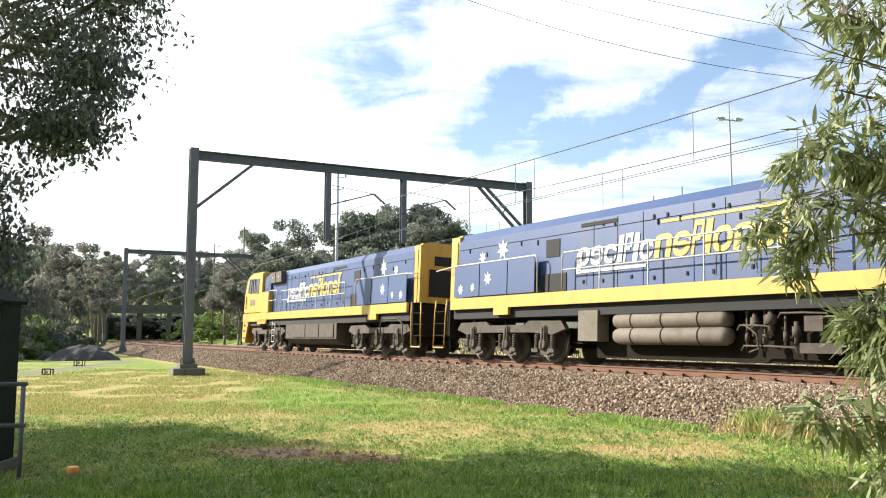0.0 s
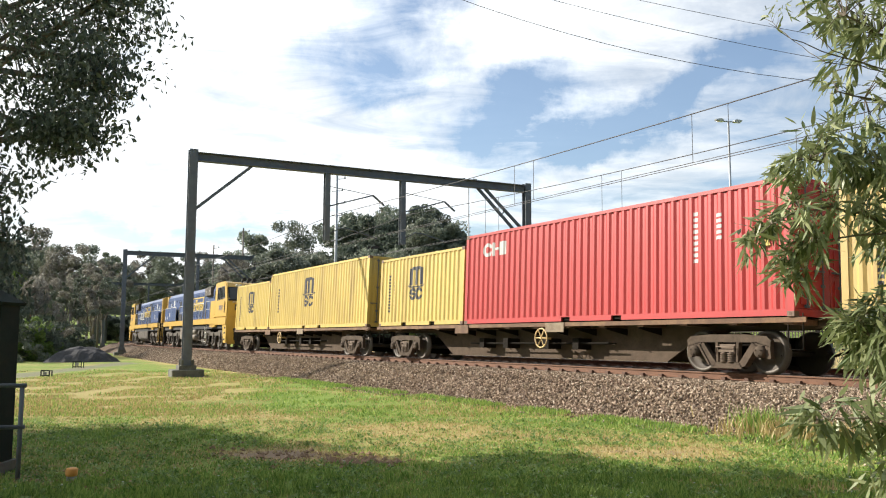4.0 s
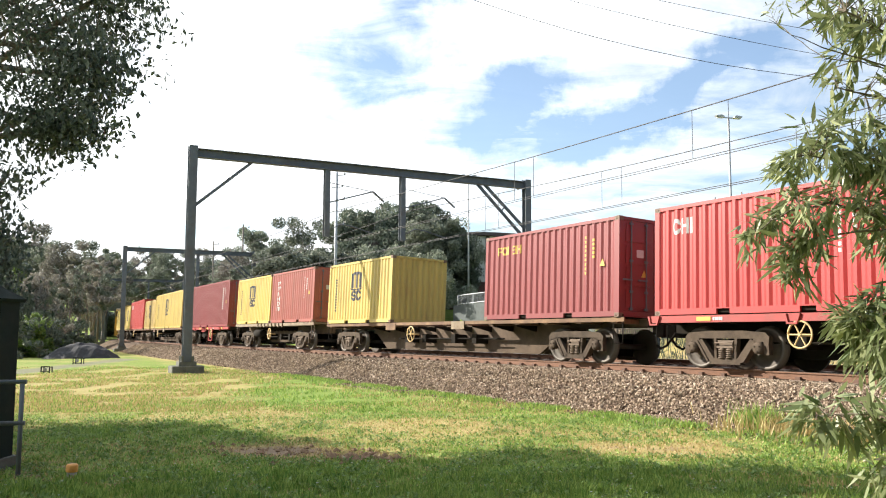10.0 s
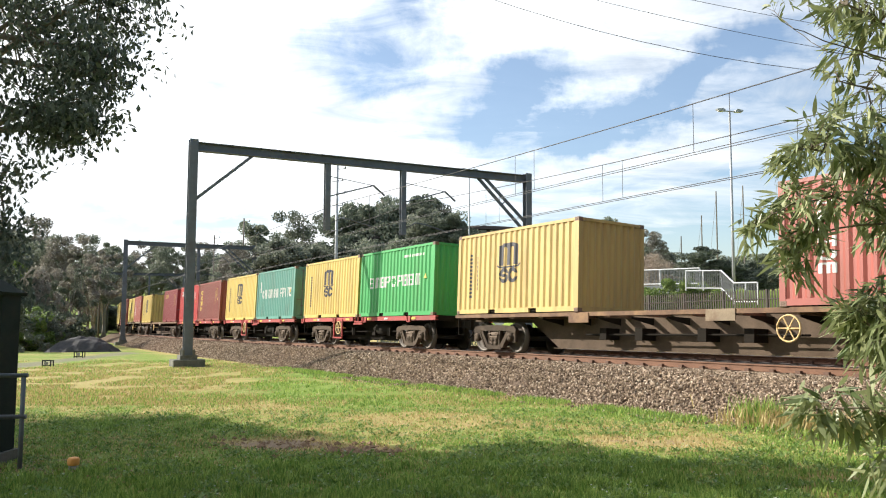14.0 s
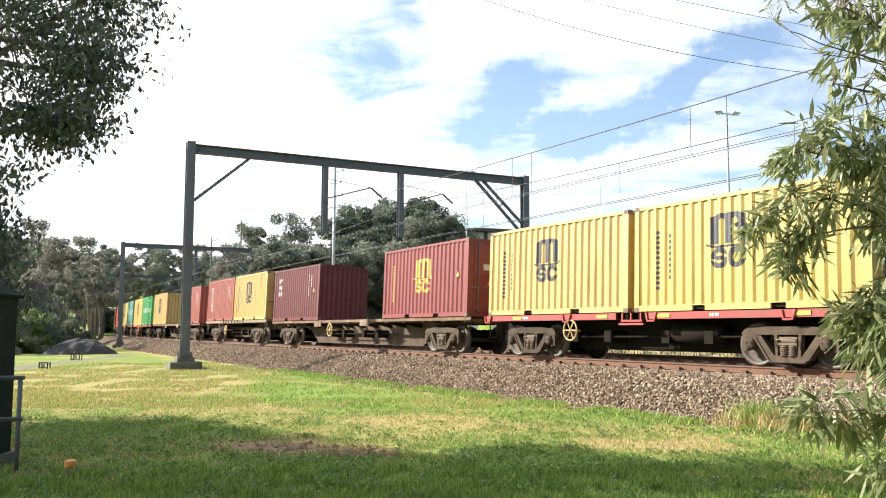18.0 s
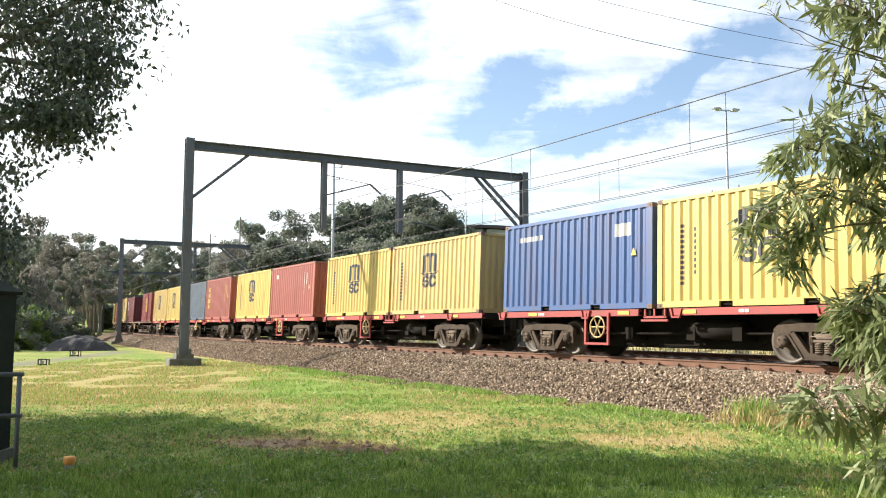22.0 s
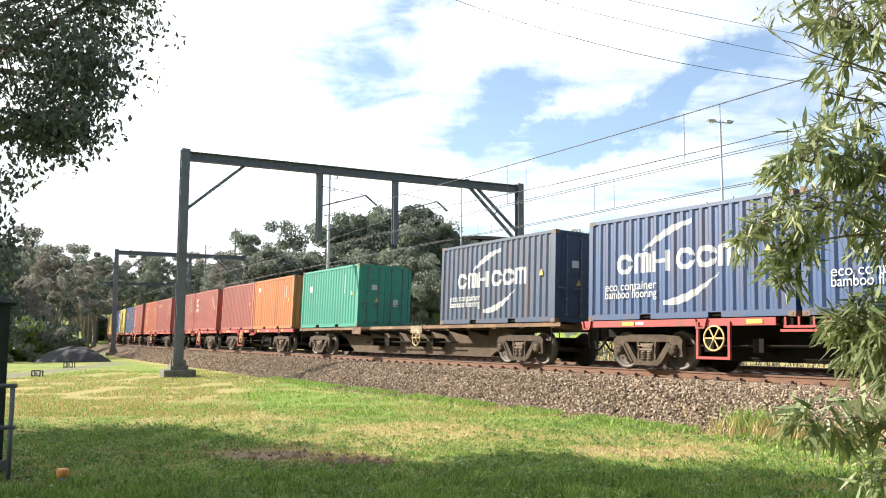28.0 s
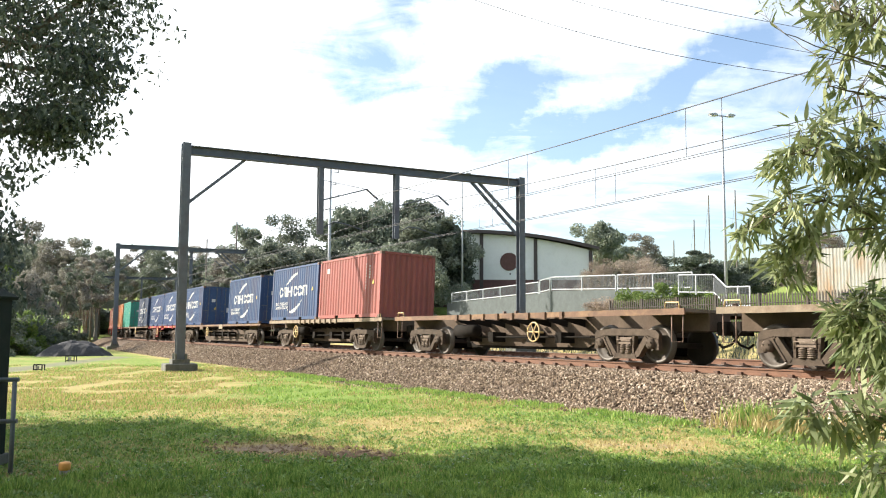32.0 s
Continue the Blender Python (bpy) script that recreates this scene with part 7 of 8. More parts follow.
    # bare twigs at the top
    for pts in ([(1640, 160), (1520, 125), (1440, 115), (1385, 75), (1340, 45)], [(1520, 120), (1450, 90), (1410, 40), (1405, 5)], [(1450, 100), (1380, 70), (1330, 35)]):
        bough(pts, 0.0042, [(pts[-1][0] + 5, pts[-1][1], 14)], 2, 2, 0.06)
    part("branch", wood, BARK_PALE, ob)
    part("foliage", lv.mesh("foliage"), LEAF_LONG, ob, "long narrow green leaves")


near_right_tree()


# ---- grass and weeds ----
def blades(name, label, mat, count, place, tall, seed):
    rnd = random.Random(seed)
    v, f = [], []
    for _ in range(count):
        r = place(rnd)
        if r is None:
            continue
        x, y, k = r
        z = ground_z(x, y) - 0.01
        h = tall * k * rnd.uniform(0.5, 1.3)
        a, lean = rnd.uniform(0, 6.283), rnd.uniform(0, 0.7) * h
        w = 0.004 + 0.006 * rnd.random() + 0.0004 * y
        dx, dy = math.cos(a) * w, math.sin(a) * w
        lx, ly = math.cos(a + 1.4) * lean, math.sin(a + 1.4) * lean
        n = len(v)
        v.extend([(x - dx, y - dy, z), (x + dx, y + dy, z), (x + lx * .45 + dx * .6, y + ly * .45 + dy * .6, z + h * .6), (x + lx, y + ly, z + h), (x + lx * .45 - dx * .6, y + ly * .45 - dy * .6, z + h * .6)])
        f.append((n, n + 1, n + 2, n + 3, n + 4))
    me = bpy.data.meshes.new(name)
    me.from_pydata(v, [], f)
    me.materials.append(mat)
    tagged(new(name, me), label, "grass", kind="stuff")


def lawn(rnd):
    y = 7.6 + 13 * rnd.random() ** 1.9
    x = rnd.uniform(-0.57, 0.57) * y
    b = bare(x, y) + 0.35 * rnd.uniform(-1, 1)
    if b > 0.5 or near_track(x, y)[1] < 3.7:
        return None
    tuft = 0.75 + 0.8 * noise.noise((x * 2.3, y * 2.3, 2.0)) + 0.5 * noise.noise((x * 6.0, y * 6.0, 8.0))
    return x, y, max(0.25, tuft) * (1.0 - 0.5 * max(b, 0) + 1.0 * smooth(11.2, 8.8, y))


def straw(rnd):
    y = 7.6 + 16 * rnd.random() ** 1.6
    x = rnd.uniform(-0.57, 0.57) * y
    b = bare(x, y) + 0.3 * rnd.uniform(-1, 1)
    if b < 0.36 or b > 1.05 or near_track(x, y)[1] < 3.6:
        return None
    return x, y, 0.7


def toe(rnd):
    s = rnd.gauss(-9.6, 0.9)
    p = beside(s, rnd.gauss(3.5, 0.3))
    return p.x, p.y, 1.0


def toe_green(rnd):
    s = rnd.gauss(-8.4, 0.25)
    p = beside(s, rnd.gauss(3.3, 0.15))
    return p.x, p.y, 1.0


def edge(rnd):
    s = rnd.uniform(-12, 14)
    p = beside(s, 3.75 + abs(rnd.gauss(0, 0.3)))
    return (p.x, p.y, 0.8) if noise.noise((s * .8, 0, 5)) > -0.15 else None


def beyond(rnd):
    p = beside(rnd.uniform(-14, 40), -rnd.uniform(10.8, 15.5))
    return p.x, p.y, 1.0


def far_lawn(rnd):
    y = rnd.uniform(18, 42)
    x = rnd.uniform(-0.56, 0.25) * y
    if near_track(x, y)[1] < 3.9 or gravel_way(x, y) > 0.3 or noise.noise((x * .7, y * .7, 9.0)) < -0.15:
        return None
    return x, y, 1.0


def far_straw(rnd):
    r = far_lawn(rnd)
    return r if r and bare(r[0], r[1]) + rnd.uniform(-.2, .2) > 0.4 else None


blades("grass", "tufts of green grass farther off", BLADE, 42000, far_lawn, 0.08, 11)
blades("dry_grass", "dry straw coloured tufts farther off", STRAW, 75000, far_straw, 0.07, 12)
blades("grass", "short bright green grass blades", BLADE, 170000, lawn, 0.06, 1)
blades("dry_grass", "short dry straw coloured grass", STRAW, 90000, straw, 0.060, 2)
blades("tall_dry_grass", "tall dry grass at the foot of the ballast", STRAW, 900, toe, 0.34, 3)
blades("far_side_weeds", "rank olive weeds beyond the far track", LEAF_DEEP, 9000, beyond, 0.30, 15)
blades("green_weeds", "green weeds at the foot of the ballast", BLADE, 350, toe_green, 0.42, 4)
blades("edge_grass", "longer green grass along the ballast", BLADE, 9000, edge, 0.14, 5)


def weeds():
    """Low broad-leaved weeds, small white flowers and fallen leaves on the lawn."""
    rnd = random.Random(91)
    green, white, brown = ([], []), ([], []), ([], [])

    def leaf(out, c, a, rise, l, w):
        v, f = out
        dx, dy, n = math.cos(a), math.sin(a), len(v)
        v.extend([c, (c[0] + dx * l * .5 - dy * w, c[1] + dy * l * .5 + dx * w, c[2] + rise * .8), (c[0] + dx * l, c[1] + dy * l, c[2] + rise), (c[0] + dx * l * .5 + dy * w, c[1] + dy * l * .5 - dx * w, c[2] + rise * .8)])
        f.append((n, n + 1, n + 2, n + 3))

    for _ in range(7000):
        y = 7.8 + 9 * rnd.random() ** 1.5
        x = rnd.uniform(-0.57, 0.57) * y
        if near_track(x, y)[1] < 3.8 or bare(x, y) > 0.62 or noise.noise((x * 1.4, y * 1.4, 12.0)) < -0.12:
            continue
        z = ground_z(x, y) + 0.02
        for k in range(rnd.randint(3, 6)):
            leaf(green, (x, y, z + rnd.uniform(0, .02)), rnd.uniform(0, 6.283), rnd.uniform(0.0, 0.05), rnd.uniform(0.03, 0.07), rnd.uniform(0.010, 0.020))
        if rnd.random() < 0.035:
            for k in range(5):
                leaf(white, (x, y, z + 0.07), k * 1.257, 0.008, 0.015, 0.007)
    for _ in range(900):
        if rnd.random() < 0.5:
            x, y = rnd.gauss(-4.9, 0.6), rnd.gauss(9.8, 0.5)
        else:
            y = rnd.uniform(8, 17)
            x = rnd.uniform(-0.57, 0.57) * y
        if near_track(x, y)[1] > 3.8:
            leaf(brown, (x, y, ground_z(x, y) + rnd.uniform(.015, .05)), rnd.uniform(0, 6.283), rnd.uniform(-0.01, 0.02), rnd.uniform(0.03, 0.075), rnd.uniform(0.010, 0.018))
    for name, label, mat, (v, f) in (("lawn_weeds", "low broad-leaved green weeds in the grass", leaves("weed leaves", (0.14, 0.27, 0.06), (0.36, 0.47, 0.16), 0.4), green),
                                     ("white_flowers", "tiny white flowers in the grass", MARK_WHITE, white),
                                     ("fallen_leaves", "brown fallen leaves on the grass", leaves("fallen leaves", (0.10, 0.05, 0.025), (0.36, 0.22, 0.11)), brown)):
        me = bpy.data.meshes.new(name)
        me.from_pydata(v, [], f)
        me.materials.append(mat)
        tagged(new(name, me), label, "plants", kind="stuff")


weeds()


def clods():
    """Lumps of dark earth on the bare patch."""
    rnd = random.Random(77)
    v, f = [], []
    tri = [(0, 2, 4), (2, 1, 4), (1, 3, 4), (3, 0, 4), (2, 0, 5), (1, 2, 5), (3, 1, 5), (0, 3, 5)]
    for _ in range(420):
        cx, cy, sx, sy = rnd.choice(((-2.6, 12.4, 0.6, 0.5), (-1.15, 11.3, 0.25, 0.16), (-1.9, 11.9, 0.5, 0.45), (-1.05, 11.5, 0.35, 0.3)))
        x, y, r = rnd.gauss(cx, sx), rnd.gauss(cy, sy), rnd.uniform(0.008, 0.03) if rnd.random() < 0.85 else rnd.uniform(0.03, 0.06)
        z = ground_z(x, y) + r * 0.3
        n = len(v)
        for a, b, c in ((1, 0, 0), (-1, 0, 0), (0, 1, 0), (0, -1, 0), (0, 0, 0.7), (0, 0, -0.7)):
            v.append((x + a * r * rnd.uniform(.7, 1.4), y + b * r * rnd.uniform(.7, 1.4), z + c * r * rnd.uniform(.7, 1.4)))
        f += [(n + a, n + b, n + c) for a, b, c in tri]
    me = bpy.data.meshes.new("earth_clods")
    me.from_pydata(v, [], f)
    me.materials.append(material("dark damp earth", (0.27, 0.185, 0.12), 0.95, vary=0.4, scale=8, spec=0.1))
    tagged(new("earth_clods", me), "dark clods of earth on the bare patch", "earth", kind="stuff")


clods()


# ---- the hall and its surroundings ----
WHITE_WALL = material("white painted wall", (0.72, 0.73, 0.72), 0.8, vary=0.06, scale=0.6, bump=0.05, stain=(0.45, 0.44, 0.42), stain_amount=0.3)
BROWN_WALL = material("dark brown brick", (0.11, 0.055, 0.05), 0.85, vary=0.25, bump=0.3)
BROWN_TRIM = material("dark brown paint", (0.06, 0.045, 0.045), 0.6, vary=0.15)
ROOF = material("grey brown roof sheet", (0.20, 0.17, 0.15), 0.6, vary=0.15)
RAMP = material("grey rendered retaining wall", (0.088, 0.102, 0.102), 0.9, vary=0.2, stain=(0.06, 0.065, 0.06), stain_amount=0.5)
GALV = material("galvanised steel", (0.38, 0.40, 0.42), 0.6, 0.2, vary=0.12)
PALE_PANEL = material("grey mesh infill", (0.13, 0.14, 0.15), 0.6, 0.2, vary=0.12)
FENCE = material("weathered palisade steel", (0.055, 0.047, 0.04), 0.8, 0.1, vary=0.25, stain=RUST, stain_amount=0.4)
TIN = material("painted tin sheet", (0.44, 0.42, 0.37), 0.55, vary=0.12, stain=(0.40, 0.20, 0.07), stain_amount=0.9, stain_scale=0.9, streak=0.4)
POLE = material("pale grey pole", (0.36, 0.38, 0.40), 0.5, 0.3, vary=0.12)
WOOD_POLE = material("weathered timber pole", (0.16, 0.14, 0.12), 0.9, vary=0.25)
NET = material("thin net wire", (0.22, 0.23, 0.25), 0.7, vary=0.1, bump=0)


def hall(depth=92.0):
    ob = thing("hall", "white hall with a shallow curved roof and brown base", "building")
    k = depth / FOCAL
    cx = (846 - 784) * k
    half = 216 * k
    def z(py):
        return spot(784, py, depth).z
    apex, eave = z(420), z(449)
    def arc(x):
        return apex - (apex - eave) * (x / half) ** 2
    g = 2.6
    base, split = g, z(503)
    xs = [-half + i * 2 * half / 28 for i in range(29)]
    def gable(lo, y0, y1, hi=None):
        top = [(x, hi if hi is not None else arc(x) - 0.12) for x in xs]
        return tidy(prism(B(), [(-half, lo), (half, lo)] + top[::-1], y0, y1, "y"))
    part("wall", gable(split, 0, 0.3), WHITE_WALL, ob, "white painted gable wall")
    part("base_wall", tidy(prism(B(), [(-half, base), (half, base), (half, split - .004), (-half, split - .004)], -0.05, 0.3, "y")), BROWN_WALL, ob, "dark brown brick base")
    for sgn in (-1, 1):
        part("side_wall", box(B(), sgn * half - .15, sgn * half + .15, 0.31, 24, base, eave - .1), WHITE_WALL, ob)
    part("back_wall", gable(base, 24.05, 24.3), WHITE_WALL, ob)
    bm = B()
    rows = []
    for y in (-0.7, 25):
        rows.append([[bm.verts.new((x * 1.05, y, arc(x) + dz)) for x in xs] for dz in (0, 0.28)])
    for a, b, i in [(rows[0][1], rows[1][1], 0), (rows[0][0], rows[1][0], 1), (rows[0][0], rows[0][1], 0), (rows[1][0], rows[1][1], 1)]:
        for j in range(len(a) - 1):
            bm.faces.new((a[j], a[j + 1], b[j + 1], b[j]))
    part("roof", tidy(bm), ROOF, ob, "shallow curved roof sheet")
    part("fascia", tidy(prism(B(), [(x * 1.05, arc(x) - 0.1) for x in xs] + [(x * 1.05, arc(x) + 0.26) for x in xs[::-1]], -0.76, -0.71, "y")), BROWN_TRIM, ob)
    for px in (663, 768, 865, 961, 1059):
        x = (px - 784) * k - cx
        if abs(x) < half:
            part("pilaster", box(B(), x - .2, x + .2, -0.14, -0.002, base, arc(x) - .14), BROWN_TRIM, ob)
    wx, wz = (914 - 784) * k - cx, z(471)
    w = part("round_window", lathe(B(), [(0.1, -0.03), (0.92, -0.03), (0.92, -0.002)], "y", 28, (wx, 0, wz)), BROWN_TRIM, ob, "round dark brown shuttered window")
    part("window_ring", lathe(B(), [(0.90, -0.07), (1.02, -0.07), (1.02, -0.003), (0.90, -0.035)], "y", 28, (wx, 0, wz)), BROWN_WALL, w)
    part("vent", box(B(), (916 - 784) * k - cx - .08, (916 - 784) * k - cx + .08, -0.05, -0.003, z(494), z(491)), BROWN_TRIM, ob)
    ob.matrix_basis = pose(cx, depth, 0)


hall()


def railing(a, b, height, n, post, name, label, group):
    """Posts, rails and infill panels from a to b, each bay its own panel."""
    ob = thing(name, label, "railing", group)
    a, b = Vector(a), Vector(b)
    for i in range(n + 1):
        p = a.lerp(b, i / n)
        part("post", bar(B(), p - Vector((0, 0, .1)), p + Vector((0, 0, height)), post, 6), GALV, ob)
    for h in (0.06, height):
        part("rail", bar(B(), a + Vector((0, 0, h)), b + Vector((0, 0, h)), post * 0.9, 6), GALV, ob)
    for i in range(n):
        p, q = a.lerp(b, i / n), a.lerp(b, (i + 1) / n)
        bm = B()
        m = max(6, int((q - p).length / 0.13))
        for j in range(1, m):
            r = p.lerp(q, j / m)
            bar(bm, r + Vector((0, 0, .06)), r + Vector((0, 0, height)), 0.018, 4)
        tagged(part("infill", bm, PALE_PANEL, ob), kind="stuff")
    return ob


def retaining_ramp():
    ob = tagged(new("retaining_wall"), "grey rendered retaining wall of a ramp", "wall", kind="structure")
    def p(s, z):
        q = beside(s, -26.0)
        return Vector((q.x, q.y, z))
    tops = [(52, 3.5), (36, 4.05), (34.6, 4.22), (19, 3.85)]
    for (s0, z0), (s1, z1) in zip(tops, tops[1:]):
        a, b = p(s0, 0), p(s1, 0)
        x = (b - a).normalized()
        y = Vector((-x.y, x.x, 0))
        bm = B()
        v = []
        for off in (0.0, 0.4):
            v += [bm.verts.new(a + y * off), bm.verts.new(b + y * off), bm.verts.new(b + y * off + Vector((0, 0, z1))), bm.verts.new(a + y * off + Vector((0, 0, z0)))]
        for f in ((0, 1, 2, 3), (7, 6, 5, 4), (0, 4, 5, 1), (1, 5, 6, 2), (2, 6, 7, 3), (3, 7, 4, 0)):
            bm.faces.new([v[i] for i in f])
        part("wall_length", tidy(bm), RAMP, ob)
    g = "railings of the ramp"
    railing(p(51, 3.55), p(36.2, 4.06), 0.9, 5, 0.05, "railing", "galvanised railing with close upright bars", g)
    railing(p(36.0, 4.08), p(34.6, 4.24), 1.0, 1, 0.05, "railing", "short sloped galvanised railing", g)
    railing(p(34.4, 4.24), p(26.6, 4.05), 1.05, 2, 0.05, "railing", "galvanised railing with close upright bars", g)
    railing(p(26.4, 4.05), p(19.2, 3.9), 1.05, 2, 0.05, "railing", "galvanised railing with close upright bars", g)
    a, b, c, d = spot(1215, 517, 52), spot(1278, 517, 50), spot(1300, 540, 48), spot(1342, 540, 46)
    for q in (a, b, c, d):
        q.z -= 0.3
    railing(a, b, 1.15, 2, 0.05, "railing", "galvanised landing railing by the fence", g)
    railing(b, c, 1.15, 1, 0.05, "railing", "galvanised stair railing by the fence", g)
    railing(c, d, 1.15, 2, 0.05, "railing", "galvanised lower railing by the fence", g)


retaining_ramp()


def palisade():
    ob = thing("palisade_fence", "weathered dark palisade fence with pointed pales", "fence")
    pale = once("pale", lambda: tidy(prism(B(), [(-0.035, 0.1), (0.035, 0.1), (0.035, 1.98), (0.0, 2.12), (-0.035, 1.98)], -0.012, 0.012, "y")))
    n = 190
    for i in range(n):
        s = 20.5 - i * 0.165
        q = beside(s, -20)
        a = line(s)[2]
        q.z = ground_z(q.x, q.y)
        part("pale", pale, FENCE, ob).matrix_basis = Matrix.Translation(q) @ pose(0, 0, 0, 0, 0, math.degrees(a))
        if i % 17 == 0:
            part("post", once("fence post", lambda: box(B(), -0.06, 0.06, -0.09, 0.03, -0.1, 2.1)), FENCE, ob).matrix_basis = Matrix.Translation(q) @ pose(0, 0, 0, 0, 0, math.degrees(a))
        if i % 17 == 0 and i:
            for h in (0.45, 1.6):
                part("rail", bar(B(), last + Vector((0, 0, h)), q + Vector((0, 0, h)), 0.03, 4), FENCE, ob)
        if i % 17 == 0:
            last = q.copy()


palisade()


def tin_wall():
    ob = thing("tin_shed", "pale tin shed wall with rust stains and dark graffiti", "shed")
    a, b = spot(1462, 520, 47), spot(1760, 520, 42)
    a.z = b.z = 0
    L = (b - a).length
    ang = math.degrees(math.atan2(b.y - a.y, b.x - a.x))
    lo, hi = 1.4, spot(1462, 446, 47).z
    n = 9
    for i in range(n):
        s = part("sheet", once("tin sheet", lambda: corrugated(L / n - .02, hi - lo, 0.16, 0.008)), TIN, ob)
        s.matrix_basis = pose(i * L / n + L / n - .02, -0.02, lo, 0, 0, 180)
    part("frame", box(box(B(), 0, L, 0.02, 0.1, hi - .1, hi), 0, 0.1, 0.02, 0.1, lo - .6, hi + .35), FENCE, ob)
    part("side_wall", box(B(), 0, 0.1, 0.11, 4, lo - .4, hi), TIN, ob)
    part("back_wall", box(B(), 0, L, 4.0, 4.1, lo - .4, hi), TIN, ob)
    for i in range(8):
        part("top_post", box(B(), i * 1.2, i * 1.2 + .05, 0.03, 0.08, hi, hi + .4), FENCE, ob)
    rnd = random.Random(6)
    for i in range(15):
        x = 1.35 + (i % 5) * 0.52 + rnd.uniform(-.15, .15)
        z = lo + 1.0 + (i // 5) * 0.42 + rnd.uniform(-.1, .1)
        o = [(x + 0.32 * math.cos(q * 1.05 + i) * rnd.uniform(.35, 1.2), z + 0.28 * math.sin(q * 1.05 + i) * rnd.uniform(.35, 1.2)) for q in range(6)]
        part("graffiti", tidy(prism(B(), o, -0.062 - .002 * i, -0.058 - .002 * i, "y")), MARK_DARK if i % 3 else POLE, ob)
    ob.matrix_basis = Matrix.Translation(a) @ pose(0, 0, 0, 0, 0, ang)


tin_wall()


def lamp_post(px, top, depth, label):
    ob = thing("street_lamp", label, "lamp", "lamp posts by the railway")
    foot = spot(px, 500, depth)
    z0, z1 = ground_z(foot.x, foot.y), spot(px, top, depth).z
    part("pole", bar(B(), (0, 0, z0 - .2), (0, 0, z1), 0.11, 8, 0.06), POLE, ob)
    part("crossarm", bar(B(), (-0.62, 0, z1), (0.62, 0, z1), 0.04, 6), POLE, ob)
    for k in (-1, 1):
        bm = tidy(prism(B(), [(0.35 * k, 0.02), (0.85 * k, 0.06), (0.9 * k, 0.14), (0.5 * k, 0.2), (0.35 * k, 0.12)], -0.14, 0.14, "y"))
        h = part("lamp_head", bm, GALV, ob)
        h.matrix_basis = pose(0, 0, z1 - 0.04)
        part("lens", box(B(), min(.4 * k, .8 * k), max(.4 * k, .8 * k), -0.1, 0.1, -0.005, 0.03), WHITE_WALL, h)
    ob.matrix_basis = pose(foot.x, foot.y, 0, 0, 0, 12)


lamp_post(1300, 211, 50, "tall twin headed lamp post of pale steel")
lamp_post(831, 316, 84, "distant twin headed lamp post of pale steel")


def pole(px, top, depth, arms, mat, label, r=0.13):
    ob = thing("utility_pole", label, "pole", "utility poles")
    foot = spot(px, 560, depth)
    z0, z1 = ground_z(foot.x, foot.y), spot(px, top, depth).z
    part("pole", bar(B(), (0, 0, z0 - .2), (0, 0, z1), r, 8, r * .7), mat, ob)
    for i in range(arms):
        z = z1 - 0.5 - i * 1.1
        part("crossarm", bar(B(), (-0.45 if i % 2 else -0.1, 0, z), (0.5 if i % 2 else 0.75, 0, z + .1), 0.04, 5), mat, ob)
        part("insulator", lathe(B(), [(0.05, 0), (0.09, .05), (0.05, .1), (0.08, .15), (0.03, .22)], "z", 8, (0.5 if i % 2 else .72, 0, z + .1)), PALE_PANEL, ob)
    ob.matrix_basis = pose(foot.x, foot.y, 0, 0, 0, 20)


pole(595, 306, 72, 6, POLE, "grey utility pole with short insulator arms", 0.16)
pole(430, 403, 105, 1, WOOD_POLE, "timber utility pole behind the railway", 0.14)
pole(378, 433, 120, 2, WOOD_POLE, "timber utility pole with crossarms")
pole(409, 446, 125, 1, WOOD_POLE, "timber utility pole behind the railway")
pole(178, 492, 105, 0, WOOD_POLE, "weathered timber pole by the wood")
for px, top, d in ((1208, 432, 120), (1245, 395, 115), (1272, 352, 110), (1320, 342, 108)):
    ob = thing("net_post", "tall dark timber post with a thin stay", "post", "net posts")
    f = spot(px, 500, d)
    z0, z1 = ground_z(f.x, f.y), spot(px, top, d).z
    part("pole", bar(B(), (0, 0, z0 - .2), (0, 0, z1), 0.12, 6, 0.08), WOOD_POLE, ob)
    part("stay", bar(B(), (0, 0, z1 - 0.6), (-1.6, 0.5, z0 + 0.2), 0.018, 4), WOOD_POLE, ob)
    ob.matrix_basis = pose(f.x, f.y, 0)


# ---- the left: hut, rail, pipe, heap, bridge ----
HUT = material("dark green hut sheet", (0.020, 0.028, 0.024), 0.85, vary=0.2, stain=DIRT, stain_amount=0.3, spec=0.08)
ORANGE_CAP = material("orange plastic cap", (0.74, 0.34, 0.08), 0.5, vary=0.12)
PVC = material("dirty white pipe", (0.40, 0.39, 0.33), 0.6, vary=0.2, stain=DIRT, stain_amount=0.5)
HEAP = material("dark gravel heap", (0.038, 0.038, 0.042), 0.95, vary=0.4, scale=3, bump=1.0, bump_scale=12)


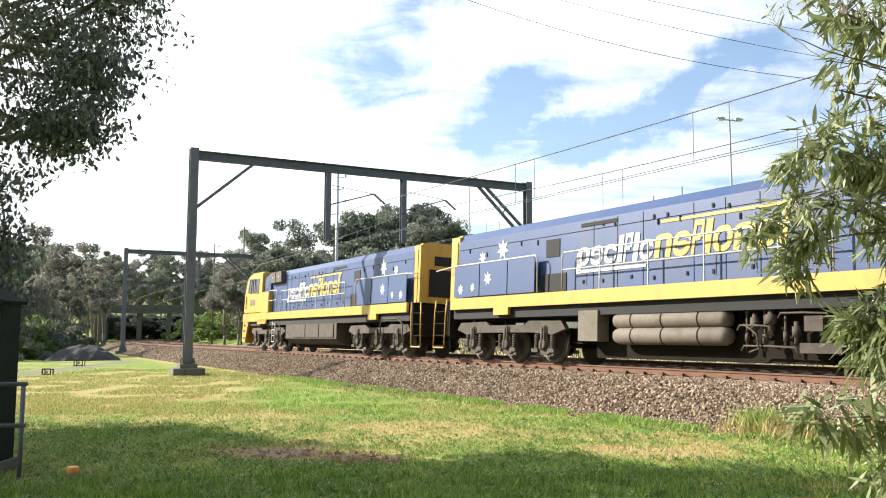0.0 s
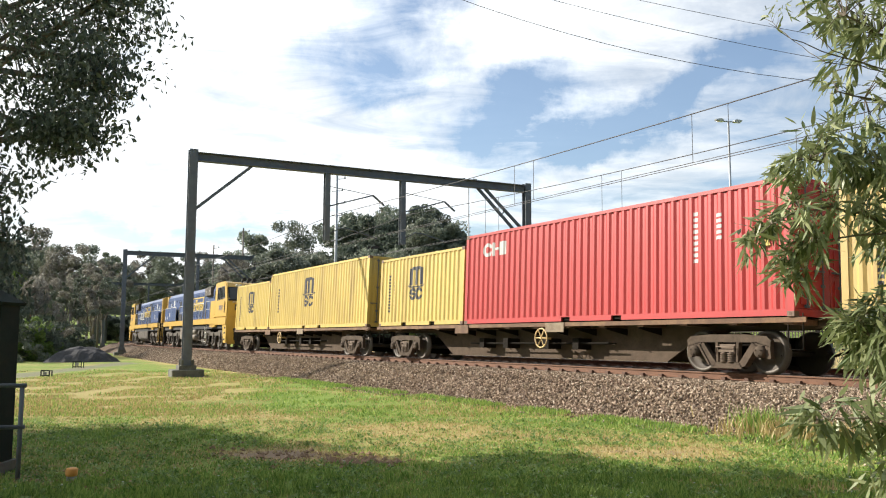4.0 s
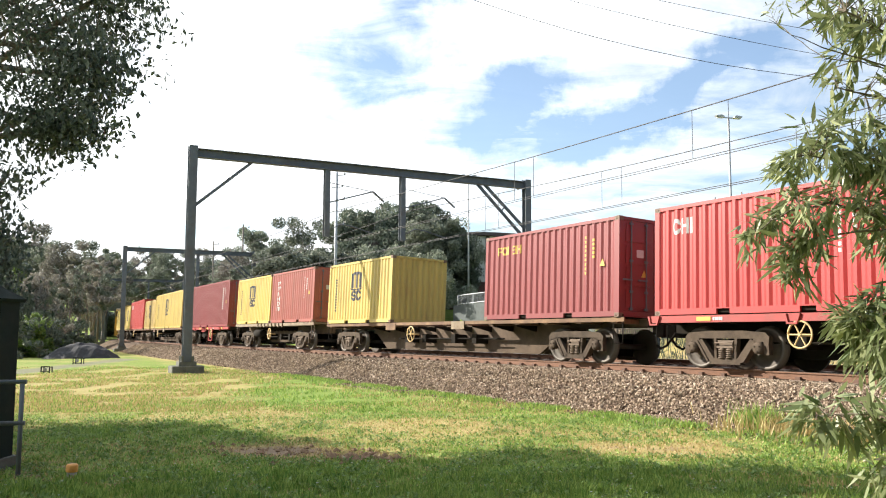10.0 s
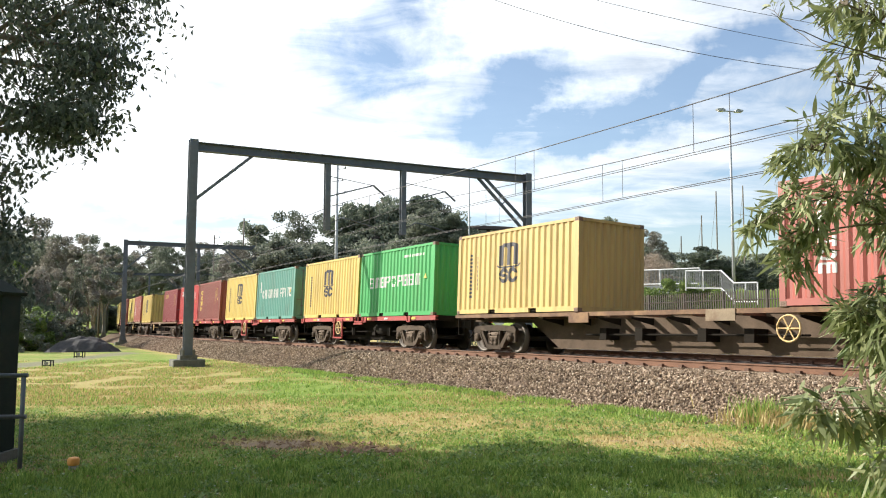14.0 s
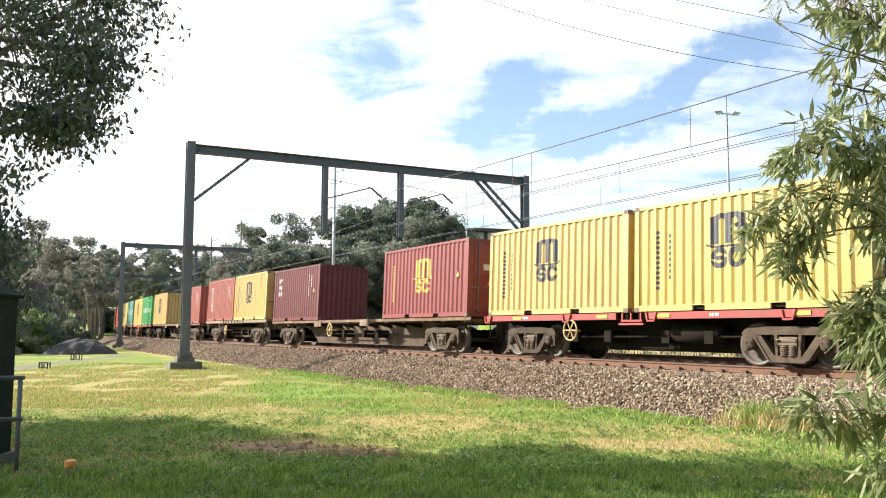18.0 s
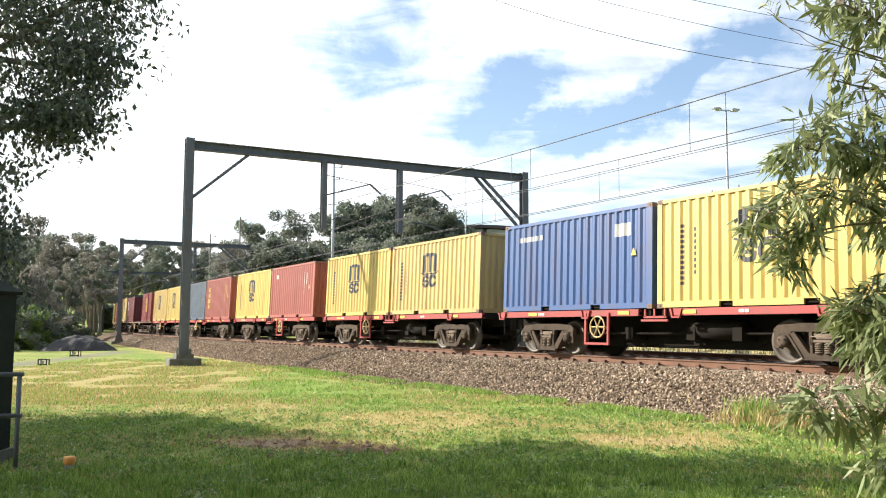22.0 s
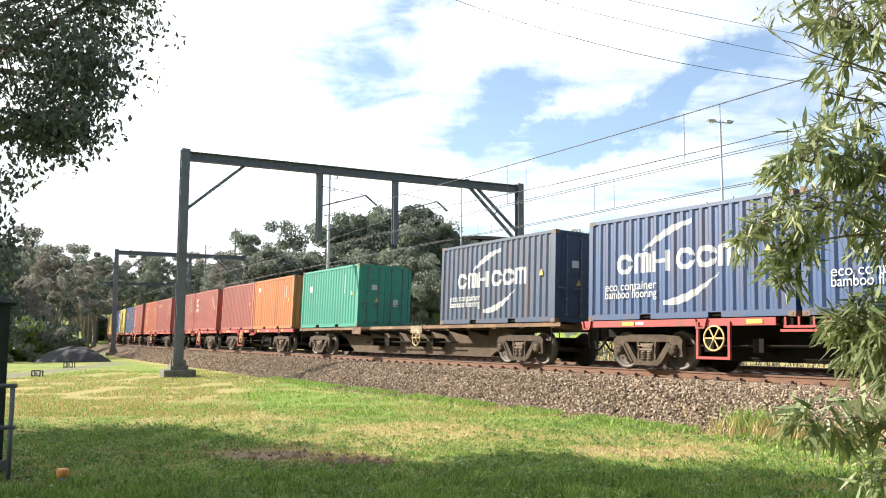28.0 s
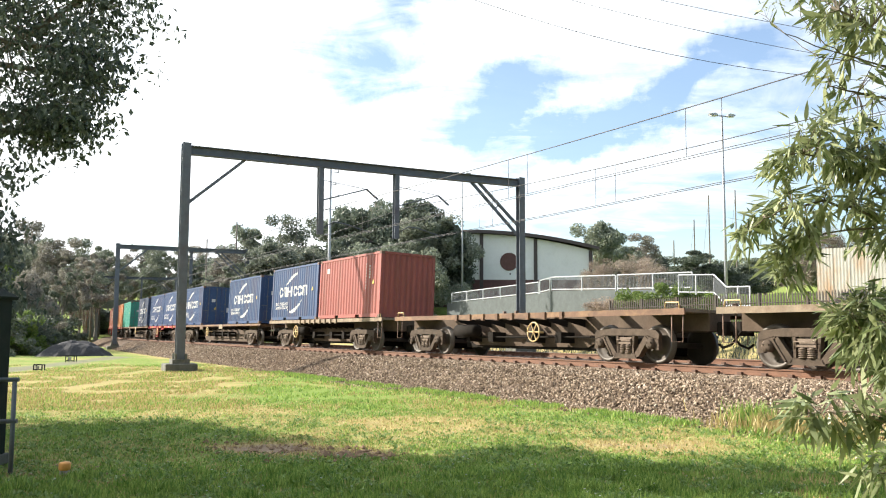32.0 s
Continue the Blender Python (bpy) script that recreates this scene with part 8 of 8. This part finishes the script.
def left_things():
    ob = thing("hut", "dark green equipment hut in the shade", "hut")
    z = ground_z(-5.9, 10.2)
    part("wall", box(B(), -8.4, -5.52, 10.3, 10.75, z - .1, z + 2.12), HUT, ob)
    part("roof", tidy(prism(B(), [(-8.7, z + 2.12), (-5.50, z + 2.12), (-5.48, z + 2.16), (-6.4, z + 2.62), (-8.7, z + 2.7)], 10.22, 10.85, "y")), HUT, ob)
    part("plinth", box(B(), -8.5, -5.46, 10.24, 10.8, z - .2, z + .16), FOOTING, ob)
    ob2 = thing("pipe_railing", "grey tubular rail beside the hut", "railing")
    for x, y in ((-5.03, 9.95), (-6.9, 9.7)):
        part("post", bar(B(), (x, y, z - .2), (x, y, z + 1.17), 0.028, 8), MAST, ob2)
    for h in (1.15, 0.66):
        part("rail", bar(B(), (-4.98, 9.95, z + h), (-8.2, 9.5, z + h), 0.026, 8), MAST, ob2)
    cap = thing("standpipe", "short dirty white pipe with an orange cap", "pipe")
    q = spot(144, 826, 9.9)
    z = ground_z(q.x, q.y)
    part("pipe", bar(B(), (q.x, q.y, z - .1), (q.x, q.y, z + .09), 0.055, 14), PVC, cap)
    part("cap", lathe(B(), [(0.062, 0.0), (0.068, 0.01), (0.068, 0.075), (0.058, 0.09), (0.02, 0.095)], "z", 16, (q.x, q.y, z + .07)), ORANGE_CAP, cap, "orange plastic cap")
    for px, py, d, w in ((92, 657, 36, 0.36), (147, 642, 46, 0.46)):
        ob = thing("crate", "small dark open frame lying on the grass", "crate", "small frames on the grass")
        q = spot(px, py, d)
        z = ground_z(q.x, q.y)
        for dx in (-w / 2, w / 2):
            for dy in (-w / 3, w / 3):
                part("upright", box(B(), q.x + dx - .02, q.x + dx + .02, q.y + dy - .02, q.y + dy + .02, z - .02, z + w * .75), BLACK, ob)
            part("side_bar", box(B(), q.x + dx - .02, q.x + dx + .02, q.y - w / 3, q.y + w / 3, z + w * .68, z + w * .78), BLACK, ob)
        for h in (0.08, 0.7):
            part("bar", box(B(), q.x - w / 2, q.x + w / 2, q.y - w / 3 - .02, q.y - w / 3 + .02, z + w * h, z + w * h + .05), BLACK, ob)
        part("plate", box(B(), q.x - w / 5, q.x + w / 5, q.y - w / 3 - .03, q.y - w / 3 - .02, z + w * .25, z + w * .6), CONCRETE, ob)
    # heap
    c = spot(152, 630, 57)
    z = ground_z(c.x, c.y)
    v, f = [], []
    n = 26
    for j in range(n + 1):
        for i in range(n + 1):
            x, y = (i / n - .5) * 5.4, (j / n - .5) * 4.0
            h = max(0.0, 1.0 - (x / 2.6) ** 2 - (y / 1.9) ** 2)
            v.append((c.x + x, c.y + y, z - .12 + 1.12 * h ** 0.95 + 0.16 * noise.noise((x * 1.9, y * 1.9, 2)) * (h > 0)))
    for j in range(n):
        for i in range(n):
            f.append((j * (n + 1) + i, j * (n + 1) + i + 1, (j + 1) * (n + 1) + i + 1, (j + 1) * (n + 1) + i))
    me = bpy.data.meshes.new("gravel_heap")
    me.from_pydata(v, [], f)
    me.materials.append(HEAP)
    tagged(new("gravel_heap", me), "heap of dark gravel at the wood's edge", "heap")
    # bridge
    br = thing("bridge", "concrete bridge over the railway in the distance", "bridge")
    a, b = spot(170, 556, 165), spot(372, 556, 172)
    x = (b - a).normalized()
    m = Matrix.Translation(a) @ pose(0, 0, 0, 0, 0, math.degrees(math.atan2(x.y, x.x)))
    L = (b - a).length
    # The darker footing concrete puts the bridge's shade into its colour.
    part("deck", box(B(), 0, L, 0, 6, 0.0, 0.9), FOOTING, br)
    part("parapet", box(B(), 0, L, -0.15, 0.1, 0.9, 1.7), FOOTING, br)
    for u in (0.36, 0.62):
        part("pier", box(B(), L * u, L * u + .9, 0.6, 5.4, -7.5, 0.0), FOOTING, br)
    for u in (0.0, 0.9):
        part("abutment", box(B(), L * u, L * u + L * .1, 0.2, 5.8, -7.5, 0.0), FOOTING, br)
    br.matrix_basis = m


left_things()


# ---- running ----
def motions():
    for ob, u, span, m in MOVING:
        walk(ob, [(t, on_track(u + run(t), span) @ m) for t in range(33)])
    first = {}
    for w, r, x, way in WHEELS:
        if (r, x, way) not in first:
            walk(w, [(i / 30, pose(x, 0, r) @ Matrix.Rotation(way * run(i / 30) / r, 4, "Y")) for i in range(0, 961)])
            first[(r, x, way)] = w
        else:
            # the same rolling for every wheelset at that place of its bogie
            keys = first[(r, x, way)].animation_data
            w.rotation_mode = "QUATERNION"
            w.animation_data_create()
            w.animation_data.action, w.animation_data.action_slot = keys.action, keys.action_slot


motions()
